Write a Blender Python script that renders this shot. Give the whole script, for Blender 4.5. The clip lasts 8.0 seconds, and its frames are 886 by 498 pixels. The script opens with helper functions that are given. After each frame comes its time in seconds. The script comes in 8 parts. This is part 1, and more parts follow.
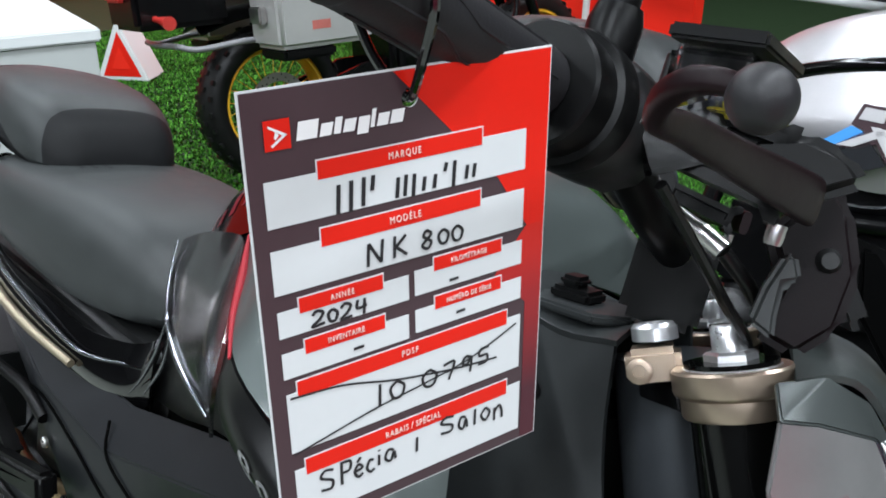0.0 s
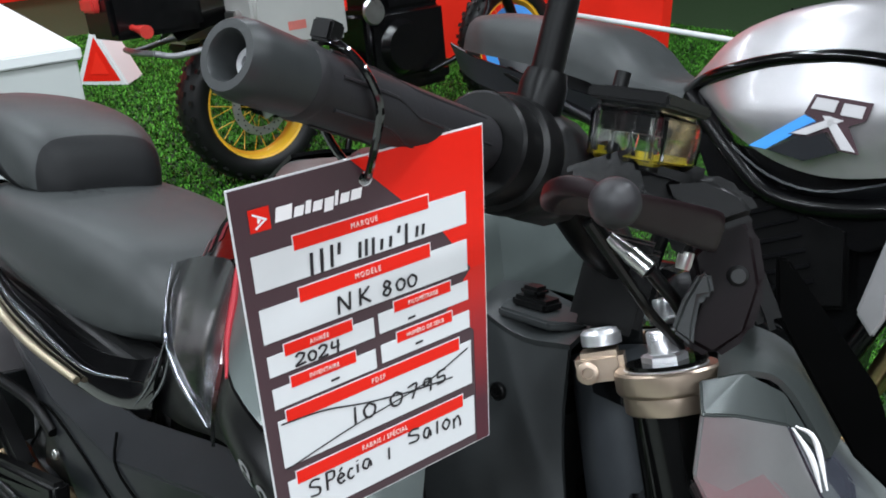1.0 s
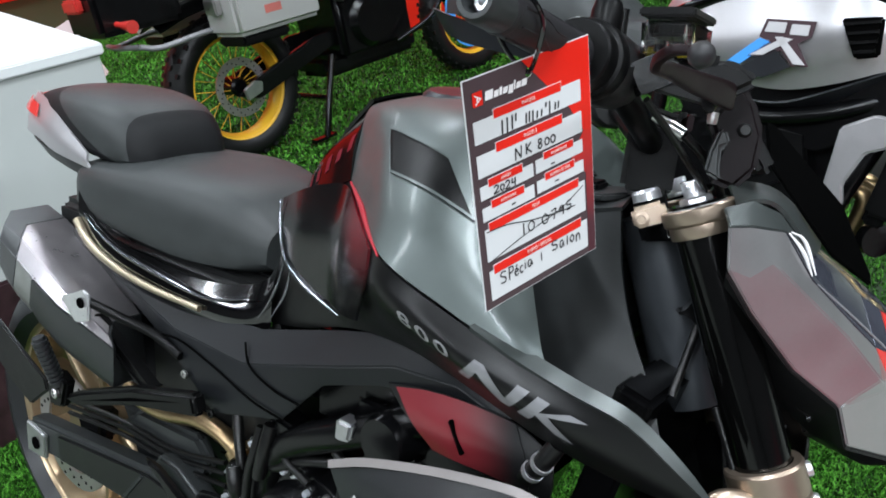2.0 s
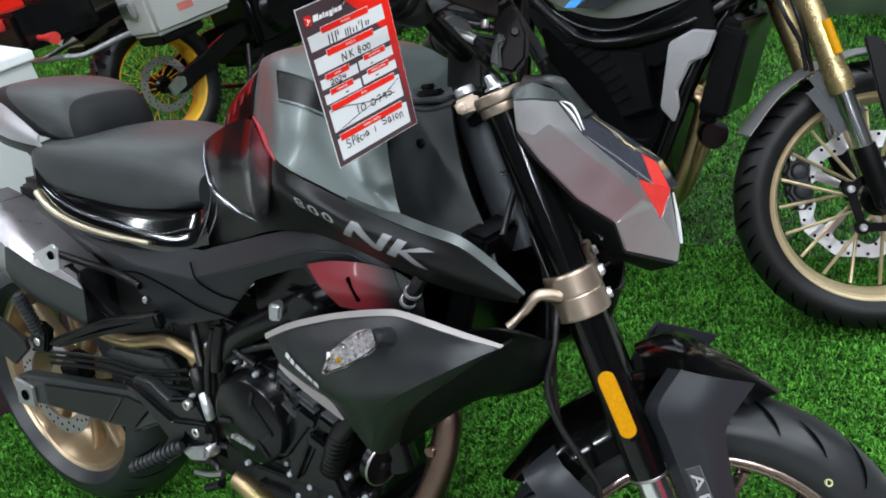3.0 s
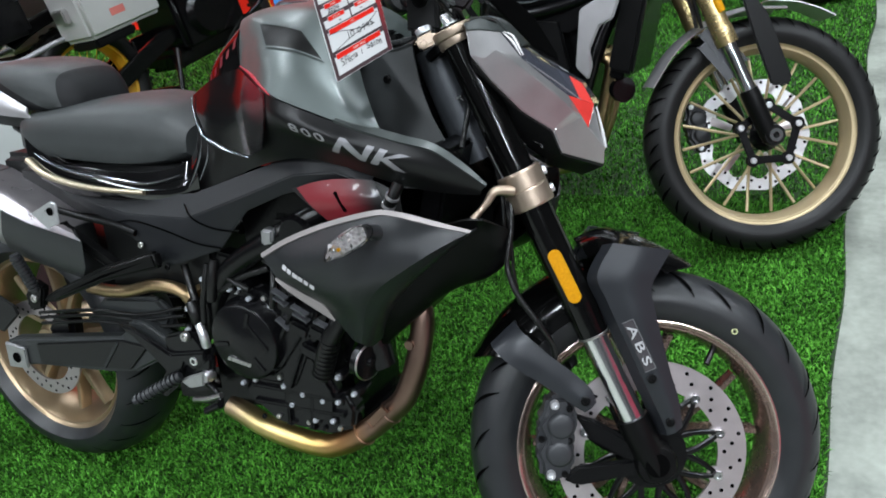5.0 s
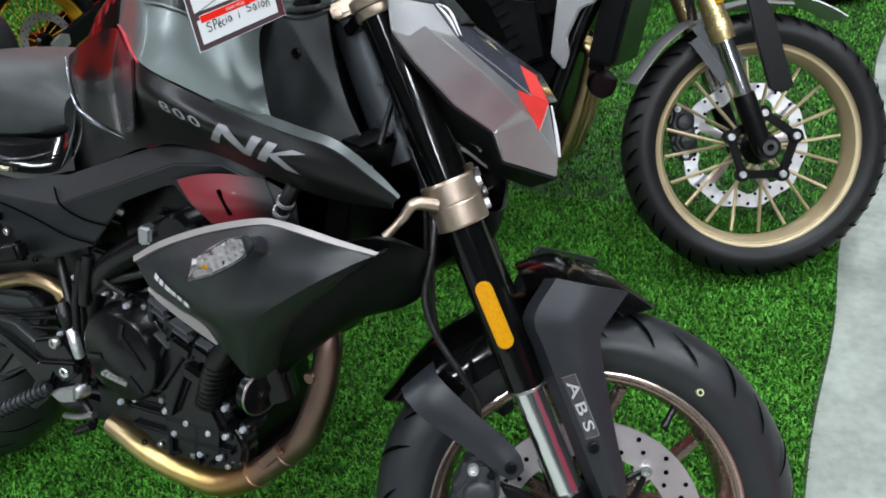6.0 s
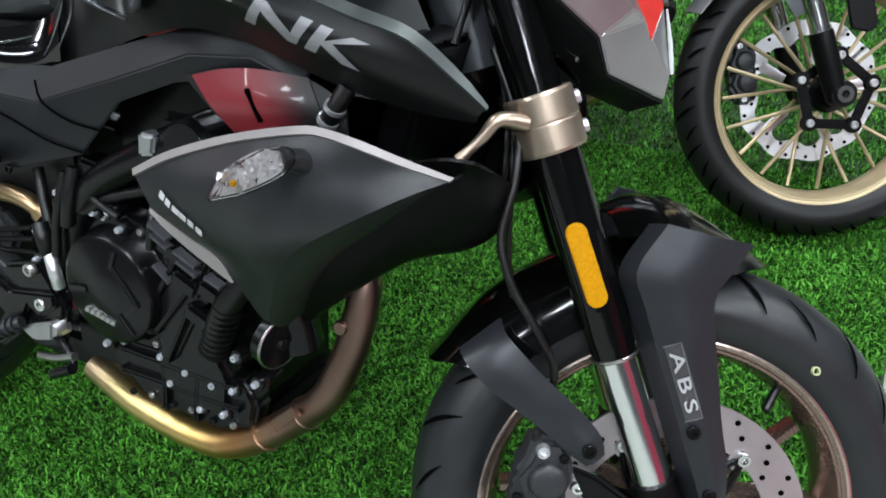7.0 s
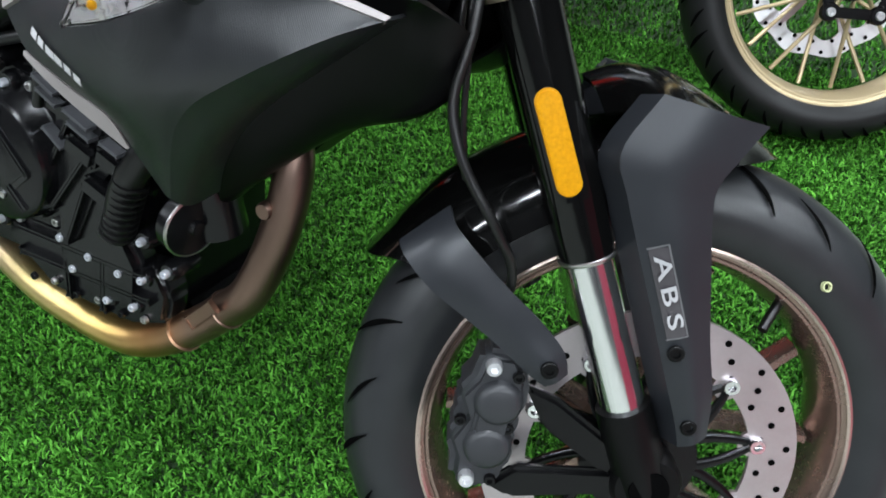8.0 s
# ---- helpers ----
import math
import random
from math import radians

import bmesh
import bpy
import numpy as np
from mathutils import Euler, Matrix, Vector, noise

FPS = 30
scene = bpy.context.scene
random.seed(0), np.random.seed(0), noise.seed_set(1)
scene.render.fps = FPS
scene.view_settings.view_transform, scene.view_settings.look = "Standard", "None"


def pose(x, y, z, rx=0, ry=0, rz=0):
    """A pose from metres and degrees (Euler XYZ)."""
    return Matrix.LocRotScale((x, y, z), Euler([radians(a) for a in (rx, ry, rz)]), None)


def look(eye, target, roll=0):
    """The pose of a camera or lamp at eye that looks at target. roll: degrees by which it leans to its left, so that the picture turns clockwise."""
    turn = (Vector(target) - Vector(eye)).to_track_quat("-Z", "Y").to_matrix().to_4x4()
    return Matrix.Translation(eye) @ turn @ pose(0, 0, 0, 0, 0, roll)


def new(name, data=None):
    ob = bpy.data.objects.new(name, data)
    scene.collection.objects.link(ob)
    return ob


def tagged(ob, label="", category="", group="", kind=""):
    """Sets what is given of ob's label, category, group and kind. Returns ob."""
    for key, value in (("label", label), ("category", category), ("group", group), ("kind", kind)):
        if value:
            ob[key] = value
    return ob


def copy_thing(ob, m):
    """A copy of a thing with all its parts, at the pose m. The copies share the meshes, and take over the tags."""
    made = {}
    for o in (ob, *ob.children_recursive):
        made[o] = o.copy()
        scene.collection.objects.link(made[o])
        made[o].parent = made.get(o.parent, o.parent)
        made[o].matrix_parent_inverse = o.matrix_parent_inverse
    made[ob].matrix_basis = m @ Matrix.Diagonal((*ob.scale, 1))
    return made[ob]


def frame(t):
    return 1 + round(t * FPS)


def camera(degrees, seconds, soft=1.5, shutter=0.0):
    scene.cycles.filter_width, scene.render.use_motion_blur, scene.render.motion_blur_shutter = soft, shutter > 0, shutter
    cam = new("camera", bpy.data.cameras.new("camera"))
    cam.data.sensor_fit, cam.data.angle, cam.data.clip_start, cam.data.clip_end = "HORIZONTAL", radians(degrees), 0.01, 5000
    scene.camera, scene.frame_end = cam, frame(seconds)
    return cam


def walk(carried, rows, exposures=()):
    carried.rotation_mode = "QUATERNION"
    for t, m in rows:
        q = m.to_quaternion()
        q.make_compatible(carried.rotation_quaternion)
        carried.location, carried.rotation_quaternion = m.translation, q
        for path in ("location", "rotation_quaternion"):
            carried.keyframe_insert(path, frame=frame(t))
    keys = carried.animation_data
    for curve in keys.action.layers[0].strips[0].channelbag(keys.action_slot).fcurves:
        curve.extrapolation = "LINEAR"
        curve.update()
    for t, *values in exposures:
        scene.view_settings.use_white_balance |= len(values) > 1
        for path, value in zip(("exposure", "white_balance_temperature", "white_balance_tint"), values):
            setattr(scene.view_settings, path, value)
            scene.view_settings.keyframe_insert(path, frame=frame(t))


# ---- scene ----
cam = camera(55.5, 8.0, soft=1.8)
PATH = [
    (0, (1.319, -0.336, 1.238), (0.066, 0.974, 0.393), 1.0),
    (0.5, (1.335, -0.356, 1.255), (0.101, 0.959, 0.391), 0.3),
    (1, (1.362, -0.361, 1.289), (0.141, 0.956, 0.411), -1.3),
    (1.2, (1.36, -0.382, 1.292), (0.15, 0.941, 0.405), -2.1),
    (2.3, (1.508, -0.68, 1.351), (0.403, 0.689, 0.401), -7.8),
    (2.5, (1.589, -0.712, 1.36), (0.503, 0.672, 0.409), -8.9),
    (3, (1.674, -0.808, 1.354), (0.636, 0.585, 0.363), -12.0),
    (3.5, (1.676, -0.982, 1.359), (0.722, 0.462, 0.358), -13.3),
    (4, (1.693, -1.112, 1.356), (0.784, 0.355, 0.345), -14.2),
    (4.2, (1.704, -1.128, 1.357), (0.801, 0.344, 0.348), -14.4),
    (5.3, (1.736, -1.027, 1.333), (0.874, 0.477, 0.336), -11.4),
    (5.5, (1.727, -0.957, 1.318), (0.87, 0.548, 0.317), -10.4),
    (6, (1.71, -0.823, 1.251), (0.864, 0.657, 0.206), -8.5),
    (6.5, (1.65, -0.761, 1.189), (0.83, 0.698, 0.095), -6.6),
    (7, (1.528, -0.723, 1.137), (0.756, 0.714, -0.02), -4.5),
    (7.5, (1.496, -0.656, 1.077), (0.756, 0.72, -0.171), -3.3),
    (8, (1.51, -0.599, 1.015), (0.817, 0.717, -0.322), -1.6),
]
walk(cam, [(t, look(eye, target, roll)) for t, eye, target, roll in PATH], exposures=[(0.0, 0.0), (6.5, 0.0), (8.0, 0.22)])


from mathutils.bvhtree import BVHTree

# ---- light ----
world = bpy.data.worlds.new("hall_air")
scene.world = world
world.use_nodes = True
world.node_tree.nodes["Background"].inputs[0].default_value = (1.0, 0.97, 0.98, 1)
world.node_tree.nodes["Background"].inputs[1].default_value = 0.07
scene.view_settings.exposure = 0.0


def lamp(x, y, z, sx, sy, watts, colour=(0.85, 0.925, 1.0)):
    data = bpy.data.lights.new("hall_lamp", "AREA")
    data.shape, data.size, data.size_y, data.energy, data.color = "RECTANGLE", sx, sy, watts, colour
    ob = new("hall_lamp", data)
    ob.location = (x, y, z)
    return ob


HALL_LAMPS = [(x, y) for x in (-7.5, -2.6, 2.3, 7.2) for y in (-8.5, -4.2, 0.1, 4.4)]
for lx, ly in HALL_LAMPS:
    lamp(lx, ly, 5.6, 0.35, 2.6, 228 * (1 + 0.05 * lx) * (1.0 - 0.03 * ly))

# ---- materials ----
MATS = {}


def mat(name, colour, rough=0.5, metal=0.0, spread=0.15, scale=30.0, bump=0.0, bump_scale=200.0, coat=0.0, alpha=1.0, glass=0.0, rough_spread=0.12, spec=0.5):
    """A surface whose colour and gloss vary at two scales, with a fine relief."""
    if name in MATS:
        return MATS[name]
    m = bpy.data.materials.new(name)
    m.use_nodes = True
    nt = m.node_tree
    b = nt.nodes["Principled BSDF"]
    co = nt.nodes.new("ShaderNodeTexCoord")
    n1, n2, mix, ramp = (nt.nodes.new(k) for k in ("ShaderNodeTexNoise", "ShaderNodeTexNoise", "ShaderNodeMix", "ShaderNodeMapRange"))
    n1.inputs["Scale"].default_value, n2.inputs["Scale"].default_value = scale, scale * 9
    n1.inputs["Detail"].default_value = 5
    for n in (n1, n2):
        nt.links.new(co.outputs["Object"], n.inputs["Vector"])
    add = nt.nodes.new("ShaderNodeMath")
    add.operation = "MULTIPLY_ADD"
    add.inputs[1].default_value = 0.35
    nt.links.new(n2.outputs["Fac"], add.inputs[0])
    nt.links.new(n1.outputs["Fac"], add.inputs[2])
    ramp.inputs["From Min"].default_value, ramp.inputs["From Max"].default_value = 0.4, 1.0
    nt.links.new(add.outputs[0], ramp.inputs["Value"])
    mix.data_type = "RGBA"
    mix.inputs[6].default_value = (*[c * (1 - spread) for c in colour], 1)
    mix.inputs[7].default_value = (*[min(1, c * (1 + spread)) for c in colour], 1)
    nt.links.new(ramp.outputs[0], mix.inputs[0])
    nt.links.new(mix.outputs[2], b.inputs["Base Color"])
    rr = nt.nodes.new("ShaderNodeMapRange")
    rr.inputs["To Min"].default_value, rr.inputs["To Max"].default_value = max(0.02, rough * (1 - rough_spread)), min(1, rough * (1 + rough_spread))
    nt.links.new(ramp.outputs[0], rr.inputs["Value"])
    nt.links.new(rr.outputs[0], b.inputs["Roughness"])
    b.inputs["Metallic"].default_value = metal
    b.inputs["Specular IOR Level"].default_value = spec
    b.inputs["Coat Weight"].default_value = coat
    b.inputs["Coat Roughness"].default_value = 0.06
    b.inputs["Transmission Weight"].default_value = glass
    b.inputs["Alpha"].default_value = alpha
    if bump:
        nb, bp = nt.nodes.new("ShaderNodeTexNoise"), nt.nodes.new("ShaderNodeBump")
        nb.inputs["Scale"].default_value, nb.inputs["Detail"].default_value = bump_scale, 3
        bp.inputs["Strength"].default_value, bp.inputs["Distance"].default_value = bump, 0.0004
        nt.links.new(co.outputs["Object"], nb.inputs["Vector"])
        nt.links.new(nb.outputs["Fac"], bp.inputs["Height"])
        nt.links.new(bp.outputs[0], b.inputs["Normal"])
    MATS[name] = m
    return m


BLACK_PLASTIC = mat("black_plastic", (0.0025, 0.0025, 0.0026), 0.36, spec=0.14, bump=0.15, bump_scale=900)
MATTE = mat("matte_black", (0.009, 0.0092, 0.0093), 0.4, spec=0.28, bump=0.2, bump_scale=1100)
SATIN = mat("satin_dark_grey", (0.02, 0.022, 0.0225), 0.39, spec=0.35, bump=0.15, bump_scale=1100)
GLOSS_BLACK = mat("gloss_black", (0.0015, 0.0015, 0.0015), 0.14, coat=0.3, spec=0.2)
GREY_PAINT = mat("grey_paint", (0.072, 0.086, 0.083), 0.4, metal=0.5, coat=0.1, spread=0.05)
SILVER_PAINT = mat("silver_paint", (0.44, 0.43, 0.44), 0.36, metal=0.7, coat=0.3, spread=0.05)
COWL_GREY = mat("cowl_grey", (0.42, 0.415, 0.415), 0.32, metal=0.85, spread=0.05)
GUNMETAL = mat("gunmetal_satin", (0.0165, 0.018, 0.0212), 0.36, metal=0.2, spec=0.42, spread=0.06, bump=0.1, bump_scale=900)
RUBBER = mat("rubber", (0.0125, 0.0134, 0.0148), 0.38, spec=0.42, bump=0.2, bump_scale=350)
TYRE_BLACK = mat("tyre_black", (0.0065, 0.0066, 0.0066), 0.44, spec=0.24, bump=0.2, bump_scale=350)
GRIP_RUBBER = mat("grip_rubber", (0.0115, 0.0108, 0.0122), 0.48, spec=0.35, bump=0.2, bump_scale=600)
SEAT_VINYL = mat("seat_vinyl", (0.028, 0.031, 0.031), 0.46, spec=0.3, bump=0.5, bump_scale=900)
SEAT_GRIPPY = mat("seat_vinyl_dark", (0.007, 0.0073, 0.0078), 0.55, spec=0.15, bump=0.4, bump_scale=700)
CHROME = mat("chrome", (0.85, 0.85, 0.86), 0.14, metal=1.0, spread=0.03)
STEEL = mat("steel", (0.55, 0.54, 0.53), 0.3, metal=1.0)
ALU = mat("aluminium", (0.5, 0.5, 0.51), 0.36, metal=0.95)
SILVER_TRIM = mat("brushed_silver", (0.13, 0.13, 0.135), 0.5, metal=0.6, spread=0.15)
PALE_DECAL = mat("pale_decal", (0.5, 0.49, 0.5), 0.4, spread=0.05)
ZINC = mat("zinc_plated", (0.72, 0.72, 0.74), 0.3, metal=0.85, spread=0.08, scale=80)
PALE_GOLD = mat("pale_gold", (0.42, 0.36, 0.26), 0.35, metal=0.9, spread=0.06)
WING_TRIM = mat("wing_trim", (0.25, 0.228, 0.222), 0.52, metal=0.35, spec=0.3, spread=0.05)
TANK_BLACK = mat("tank_side_black", (0.0035, 0.0035, 0.0037), 0.33, spec=0.3, bump=0.1, bump_scale=900)
SHOULDER = mat("shoulder_grey", (0.045, 0.052, 0.05), 0.38, metal=0.4, spread=0.05)
DISC = mat("brake_steel", (0.52, 0.47, 0.48), 0.36, metal=0.9, spread=0.08)
BRONZE = mat("bronze_rim", (0.28, 0.2, 0.165), 0.27, metal=0.85, spread=0.06)
CLAMP = mat("champagne_anodised", (0.4, 0.315, 0.245), 0.34, metal=0.9, spread=0.06)
GOLD_RIM = mat("gold_rim", (0.4, 0.32, 0.19), 0.45, metal=0.55, spread=0.06)
GOLD_TUBE = mat("gold_tube", (0.52, 0.4, 0.2), 0.28, metal=0.9, spread=0.06)
YELLOW_RIM = mat("yellow_rim", (0.75, 0.42, 0.03), 0.38, spread=0.06)
CAST = mat("black_casting", (0.0025, 0.0025, 0.0028), 0.24, spec=0.28, metal=0.1, bump=0.35, bump_scale=250)
CAST2 = mat("dark_casting", (0.0035, 0.0035, 0.004), 0.24, spec=0.34, metal=0.1, bump=0.3, bump_scale=300)
AMBER = mat("amber_reflector", (0.44, 0.2, 0.001), 0.3, spread=0.2, scale=300, bump=0.5, bump_scale=1200, spec=0.15)
RED_PLASTIC = mat("red_plastic", (0.5, 0.028, 0.022), 0.34, coat=0.4)
CLEAR = mat("clear_plastic", (0.95, 0.95, 0.96), 0.03, glass=1.0, spread=0.0)
SMOKED = mat("smoked_lens", (0.07, 0.075, 0.095), 0.06, coat=1.0, metal=0.5, spread=0.3, scale=8)
FLUID = mat("brake_fluid", (0.75, 0.6, 0.04), 0.08, alpha=0.75)
HOSE = mat("hose_rubber", (0.004, 0.004, 0.004), 0.33, spec=0.35)
WHITE_PRINT = mat("white_print", (0.8, 0.78, 0.78), 0.5, spread=0.03)
LIGHT_DECAL = mat("light_grey_decal", (0.22, 0.22, 0.23), 0.38, metal=0.3, spread=0.05)
BLUE_DECAL = mat("blue_decal", (0.06, 0.3, 0.75), 0.35, spread=0.05)
RED_PRINT = mat("red_print", (0.66, 0.013, 0.005), 0.42, spec=0.25, spread=0.05)
DARK_PRINT = mat("dark_print", (0.052, 0.028, 0.034), 0.4, spread=0.08)
CARD_WHITE = mat("card_white", (0.6, 0.615, 0.62), 0.45, spread=0.02)
INK = mat("marker_ink", (0.012, 0.011, 0.014), 0.35)
WHITE_BOARD = mat("white_board", (0.64, 0.66, 0.66), 0.4, spread=0.02, scale=3)
GREY_BOARD = mat("grey_board", (0.42, 0.44, 0.43), 0.55, spread=0.04, scale=3)
MAROON = mat("maroon_mat", (0.03, 0.012, 0.015), 0.5, spread=0.6, scale=25, bump=0.6, bump_scale=150)

# ---- shapes ----


def catmull(pts, n):
    """n points at even steps of a smooth line through pts."""
    p = [Vector(q) for q in pts]
    if len(p) == 2:
        return [p[0].lerp(p[1], i / (n - 1)) for i in range(n)]
    p = [2 * p[0] - p[1], *p, 2 * p[-1] - p[-2]]
    cuts = [0.0]
    for a, b in zip(p[1:-2], p[2:-1]):
        cuts.append(cuts[-1] + max((b - a).length, 1e-6))
    out = []
    for i in range(n):
        s = cuts[-1] * i / (n - 1)
        k = min(max(j for j in range(len(cuts) - 1) if cuts[j] <= s + 1e-9), len(cuts) - 2)
        u = (s - cuts[k]) / (cuts[k + 1] - cuts[k])
        a, b, c, d = p[k : k + 4]
        out.append(0.5 * (2 * b + (c - a) * u + (2 * a - 5 * b + 4 * c - d) * u * u + (3 * b - a - 3 * c + d) * u**3))
    return out


def grid_faces(bm, rows, closed=False, loop=False):
    vs = [[bm.verts.new(q) for q in r] for r in rows]
    m = len(vs)
    for i in range(m if loop else m - 1):
        a, b = vs[i], vs[(i + 1) % m]
        n = len(a)
        for j in range(n if closed else n - 1):
            bm.faces.new((a[j], a[(j + 1) % n], b[(j + 1) % n], b[j]))
    return vs


def skin(rows, thick=0.003, nu=16, nv=8, mirror=False):
    """A curved panel through the lines in rows (each a few points), with thickness."""
    bm = bmesh.new()
    lines = [catmull(r, nu) for r in rows]
    g = [catmull([l[i] for l in lines], nv) for i in range(nu)]
    centre = sum((q for r in g for q in r), Vector()) / (nu * nv)
    front = grid_faces(bm, g)
    bm.normal_update()
    offs = [[v.normal.copy() for v in r] for r in front]
    mean = sum((o for r in offs for o in r), Vector())
    sign = 1 if (mean.y > 0) == (centre.y > 0) else -1
    back = [[bm.verts.new(v.co - sign * o * thick) for v, o in zip(r, q)] for r, q in zip(front, offs)]
    for i in range(nu - 1):
        for j in range(nv - 1):
            bm.faces.new((back[i][j], back[i][j + 1], back[i + 1][j + 1], back[i + 1][j]))
    edge = [(i, 0) for i in range(nu)] + [(nu - 1, j) for j in range(1, nv)] + [(i, nv - 1) for i in range(nu - 2, -1, -1)] + [(0, j) for j in range(nv - 2, 0, -1)]
    for (a, b), (c, d) in zip(edge, edge[1:] + edge[:1]):
        bm.faces.new((front[a][b], front[c][d], back[c][d], back[a][b]))
    bmesh.ops.recalc_face_normals(bm, faces=bm.faces)
    return pair(bm) if mirror else bm


def pair(bm):
    """The part and its mirror image on the other side of the machine."""
    other = bm.copy()
    for v in other.verts:
        v.co.y = -v.co.y
    bmesh.ops.reverse_faces(other, faces=other.faces[:])
    return [bm, other]


def tube(pts, r, n=40, seg=14, ends=True):
    """A round bar along a smooth line; r: one radius or one for each point of the line."""
    line = catmull(pts, n) if len(pts) > 2 else [Vector(pts[0]).lerp(Vector(pts[1]), i / max(1, n - 1)) for i in range(n)]
    rs = [r] * n if not isinstance(r, (list, tuple)) else [catmull([(a, 0, 0) for a in r], n)[i].x for i in range(n)]
    bm = bmesh.new()
    rings, up = [], None
    for i, q in enumerate(line):
        d = (line[min(i + 1, n - 1)] - line[max(i - 1, 0)]).normalized()
        if up is None:
            up = d.orthogonal().normalized()
        up = (up - d * up.dot(d)).normalized()
        side = d.cross(up)
        rings.append([q + rs[i] * (math.cos(a) * up + math.sin(a) * side) for a in (2 * math.pi * k / seg for k in range(seg))])
    vs = grid_faces(bm, rings, closed=True)
    if ends:
        bm.faces.new(vs[0][::-1])
        bm.faces.new(vs[-1])
    bmesh.ops.recalc_face_normals(bm, faces=bm.faces)
    return bm


def lathe(profile, centre=(0, 0, 0), axis=(0, 1, 0), seg=64, closed=False):
    """A turned body: profile of (radius, place along the axis)."""
    bm = bmesh.new()
    turn = Vector((0, 0, 1)).rotation_difference(Vector(axis)).to_matrix()
    c = Vector(centre)
    rows = []
    for k in range(seg):
        a = 2 * math.pi * k / seg
        rows.append([c + turn @ Vector((r * math.cos(a), r * math.sin(a), h)) for r, h in profile])
    grid_faces(bm, rows, closed=closed, loop=True)
    if not closed:
        bmesh.ops.remove_doubles(bm, verts=bm.verts, dist=1e-6)
        ends = [e for e in bm.edges if e.is_boundary]
        if ends:
            bmesh.ops.holes_fill(bm, edges=ends)
    bmesh.ops.recalc_face_normals(bm, faces=bm.faces)
    return bm


def plate(outline, y0, y1, bevel=0.004, seg=2, smooth=0):
    """A flat part cut along an outline of (x, z), from y0 to y1, with eased edges."""
    bm = bmesh.new()
    if smooth:
        pts = [(q.x, q.z) for q in catmull([(x, 0, z) for x, z in [*outline, outline[0]]], smooth)[:-1]]
    else:
        pts = outline
    f = bm.faces.new([bm.verts.new((x, y0, z)) for x, z in pts])
    r = bmesh.ops.extrude_face_region(bm, geom=[f])
    for v in r["geom"]:
        if isinstance(v, bmesh.types.BMVert):
            v.co.y = y1
    bmesh.ops.recalc_face_normals(bm, faces=bm.faces)
    if bevel:
        es = [e for e in bm.edges if e.calc_face_angle(0) > 0.4]
        bmesh.ops.bevel(bm, geom=es, offset=bevel, segments=seg, affect="EDGES", clamp_overlap=True)
    return bm


def box(x0, x1, y0, y1, z0, z1, bevel=0.004, seg=2):
    return plate([(x0, z0), (x1, z0), (x1, z1), (x0, z1)], y0, y1, bevel, seg)


def rod_box(a, b, w, h, bevel=0.003, up=(0, 0, 1)):
    """A bar of w x h from a to b."""
    a, b = Vector(a), Vector(b)
    d = (b - a).normalized()
    side = d.cross(Vector(up)).normalized()
    top = side.cross(d)
    bm = bmesh.new()
    bmesh.ops.create_cube(bm, size=1)
    for v in bm.verts:
        x, y, z = v.co
        v.co = (a + b) / 2 + d * x * (b - a).length + side * y * w + top * z * h
    if bevel:
        bmesh.ops.bevel(bm, geom=bm.edges[:], offset=bevel, segments=2, affect="EDGES", clamp_overlap=True)
    return bm


def ball(centre, r, scale=(1, 1, 1), u=20, v=14):
    bm = bmesh.new()
    bmesh.ops.create_uvsphere(bm, u_segments=u, v_segments=v, radius=r)
    for q in bm.verts:
        q.co = Vector(centre) + Vector((q.co.x * scale[0], q.co.y * scale[1], q.co.z * scale[2]))
    return bm


def join(*bms):
    out = bms[0]
    for b in bms[1:]:
        me = bpy.data.meshes.new("tmp")
        b.to_mesh(me)
        b.free()
        out.from_mesh(me)
        bpy.data.meshes.remove(me)
    return out


def moved(bm, m):
    if isinstance(bm, list):
        return [moved(b, m) for b in bm]
    bm.transform(m)
    return bm


def part(name, bm, material, parent=None, label="", angle=38):
    if isinstance(bm, list):
        return [part(name, b, material, parent, label, angle) for b in bm][0]
    me = bpy.data.meshes.new(name)
    bm.to_mesh(me)
    bm.free()
    me.materials.append(material)
    me.polygons.foreach_set("use_smooth", [True] * len(me.polygons))
    me.set_sharp_from_angle(angle=radians(angle))
    ob = new(name, me)
    ob.parent = parent
    if label:
        tagged(ob, label)
    return ob


def drape(bm, m, target, lift=0.0008):
    """Lays a flat decal (in its own x-z plane) onto the surface of another part, along its own y."""
    bm.transform(m)
    tree = BVHTree.FromPolygons([v.co for v in target.data.vertices], [p.vertices[:] for p in target.data.polygons])
    way = (m.to_3x3() @ Vector((0, 1, 0))).normalized()
    for v in bm.verts:
        hit = tree.ray_cast(v.co - way * 0.08, way)
        if hit[0] is not None:
            v.co = hit[0] - way * lift
    return bm


def patch(outline, step=0.006):
    """A flat piece in the x-z plane, cut fine enough to follow a curve."""
    bm = bmesh.new()
    bm.faces.new([bm.verts.new((x, 0, z)) for x, z in outline])
    for axis in (0, 2):
        lo, hi = min(v.co[axis] for v in bm.verts), max(v.co[axis] for v in bm.verts)
        for i in range(1, int((hi - lo) / step) + 1):
            co, no = [0, 0, 0], [0, 0, 0]
            co[axis], no[axis] = lo + i * step, 1
            bmesh.ops.bisect_plane(bm, geom=bm.verts[:] + bm.edges[:] + bm.faces[:], plane_co=co, plane_no=no)
    return bm


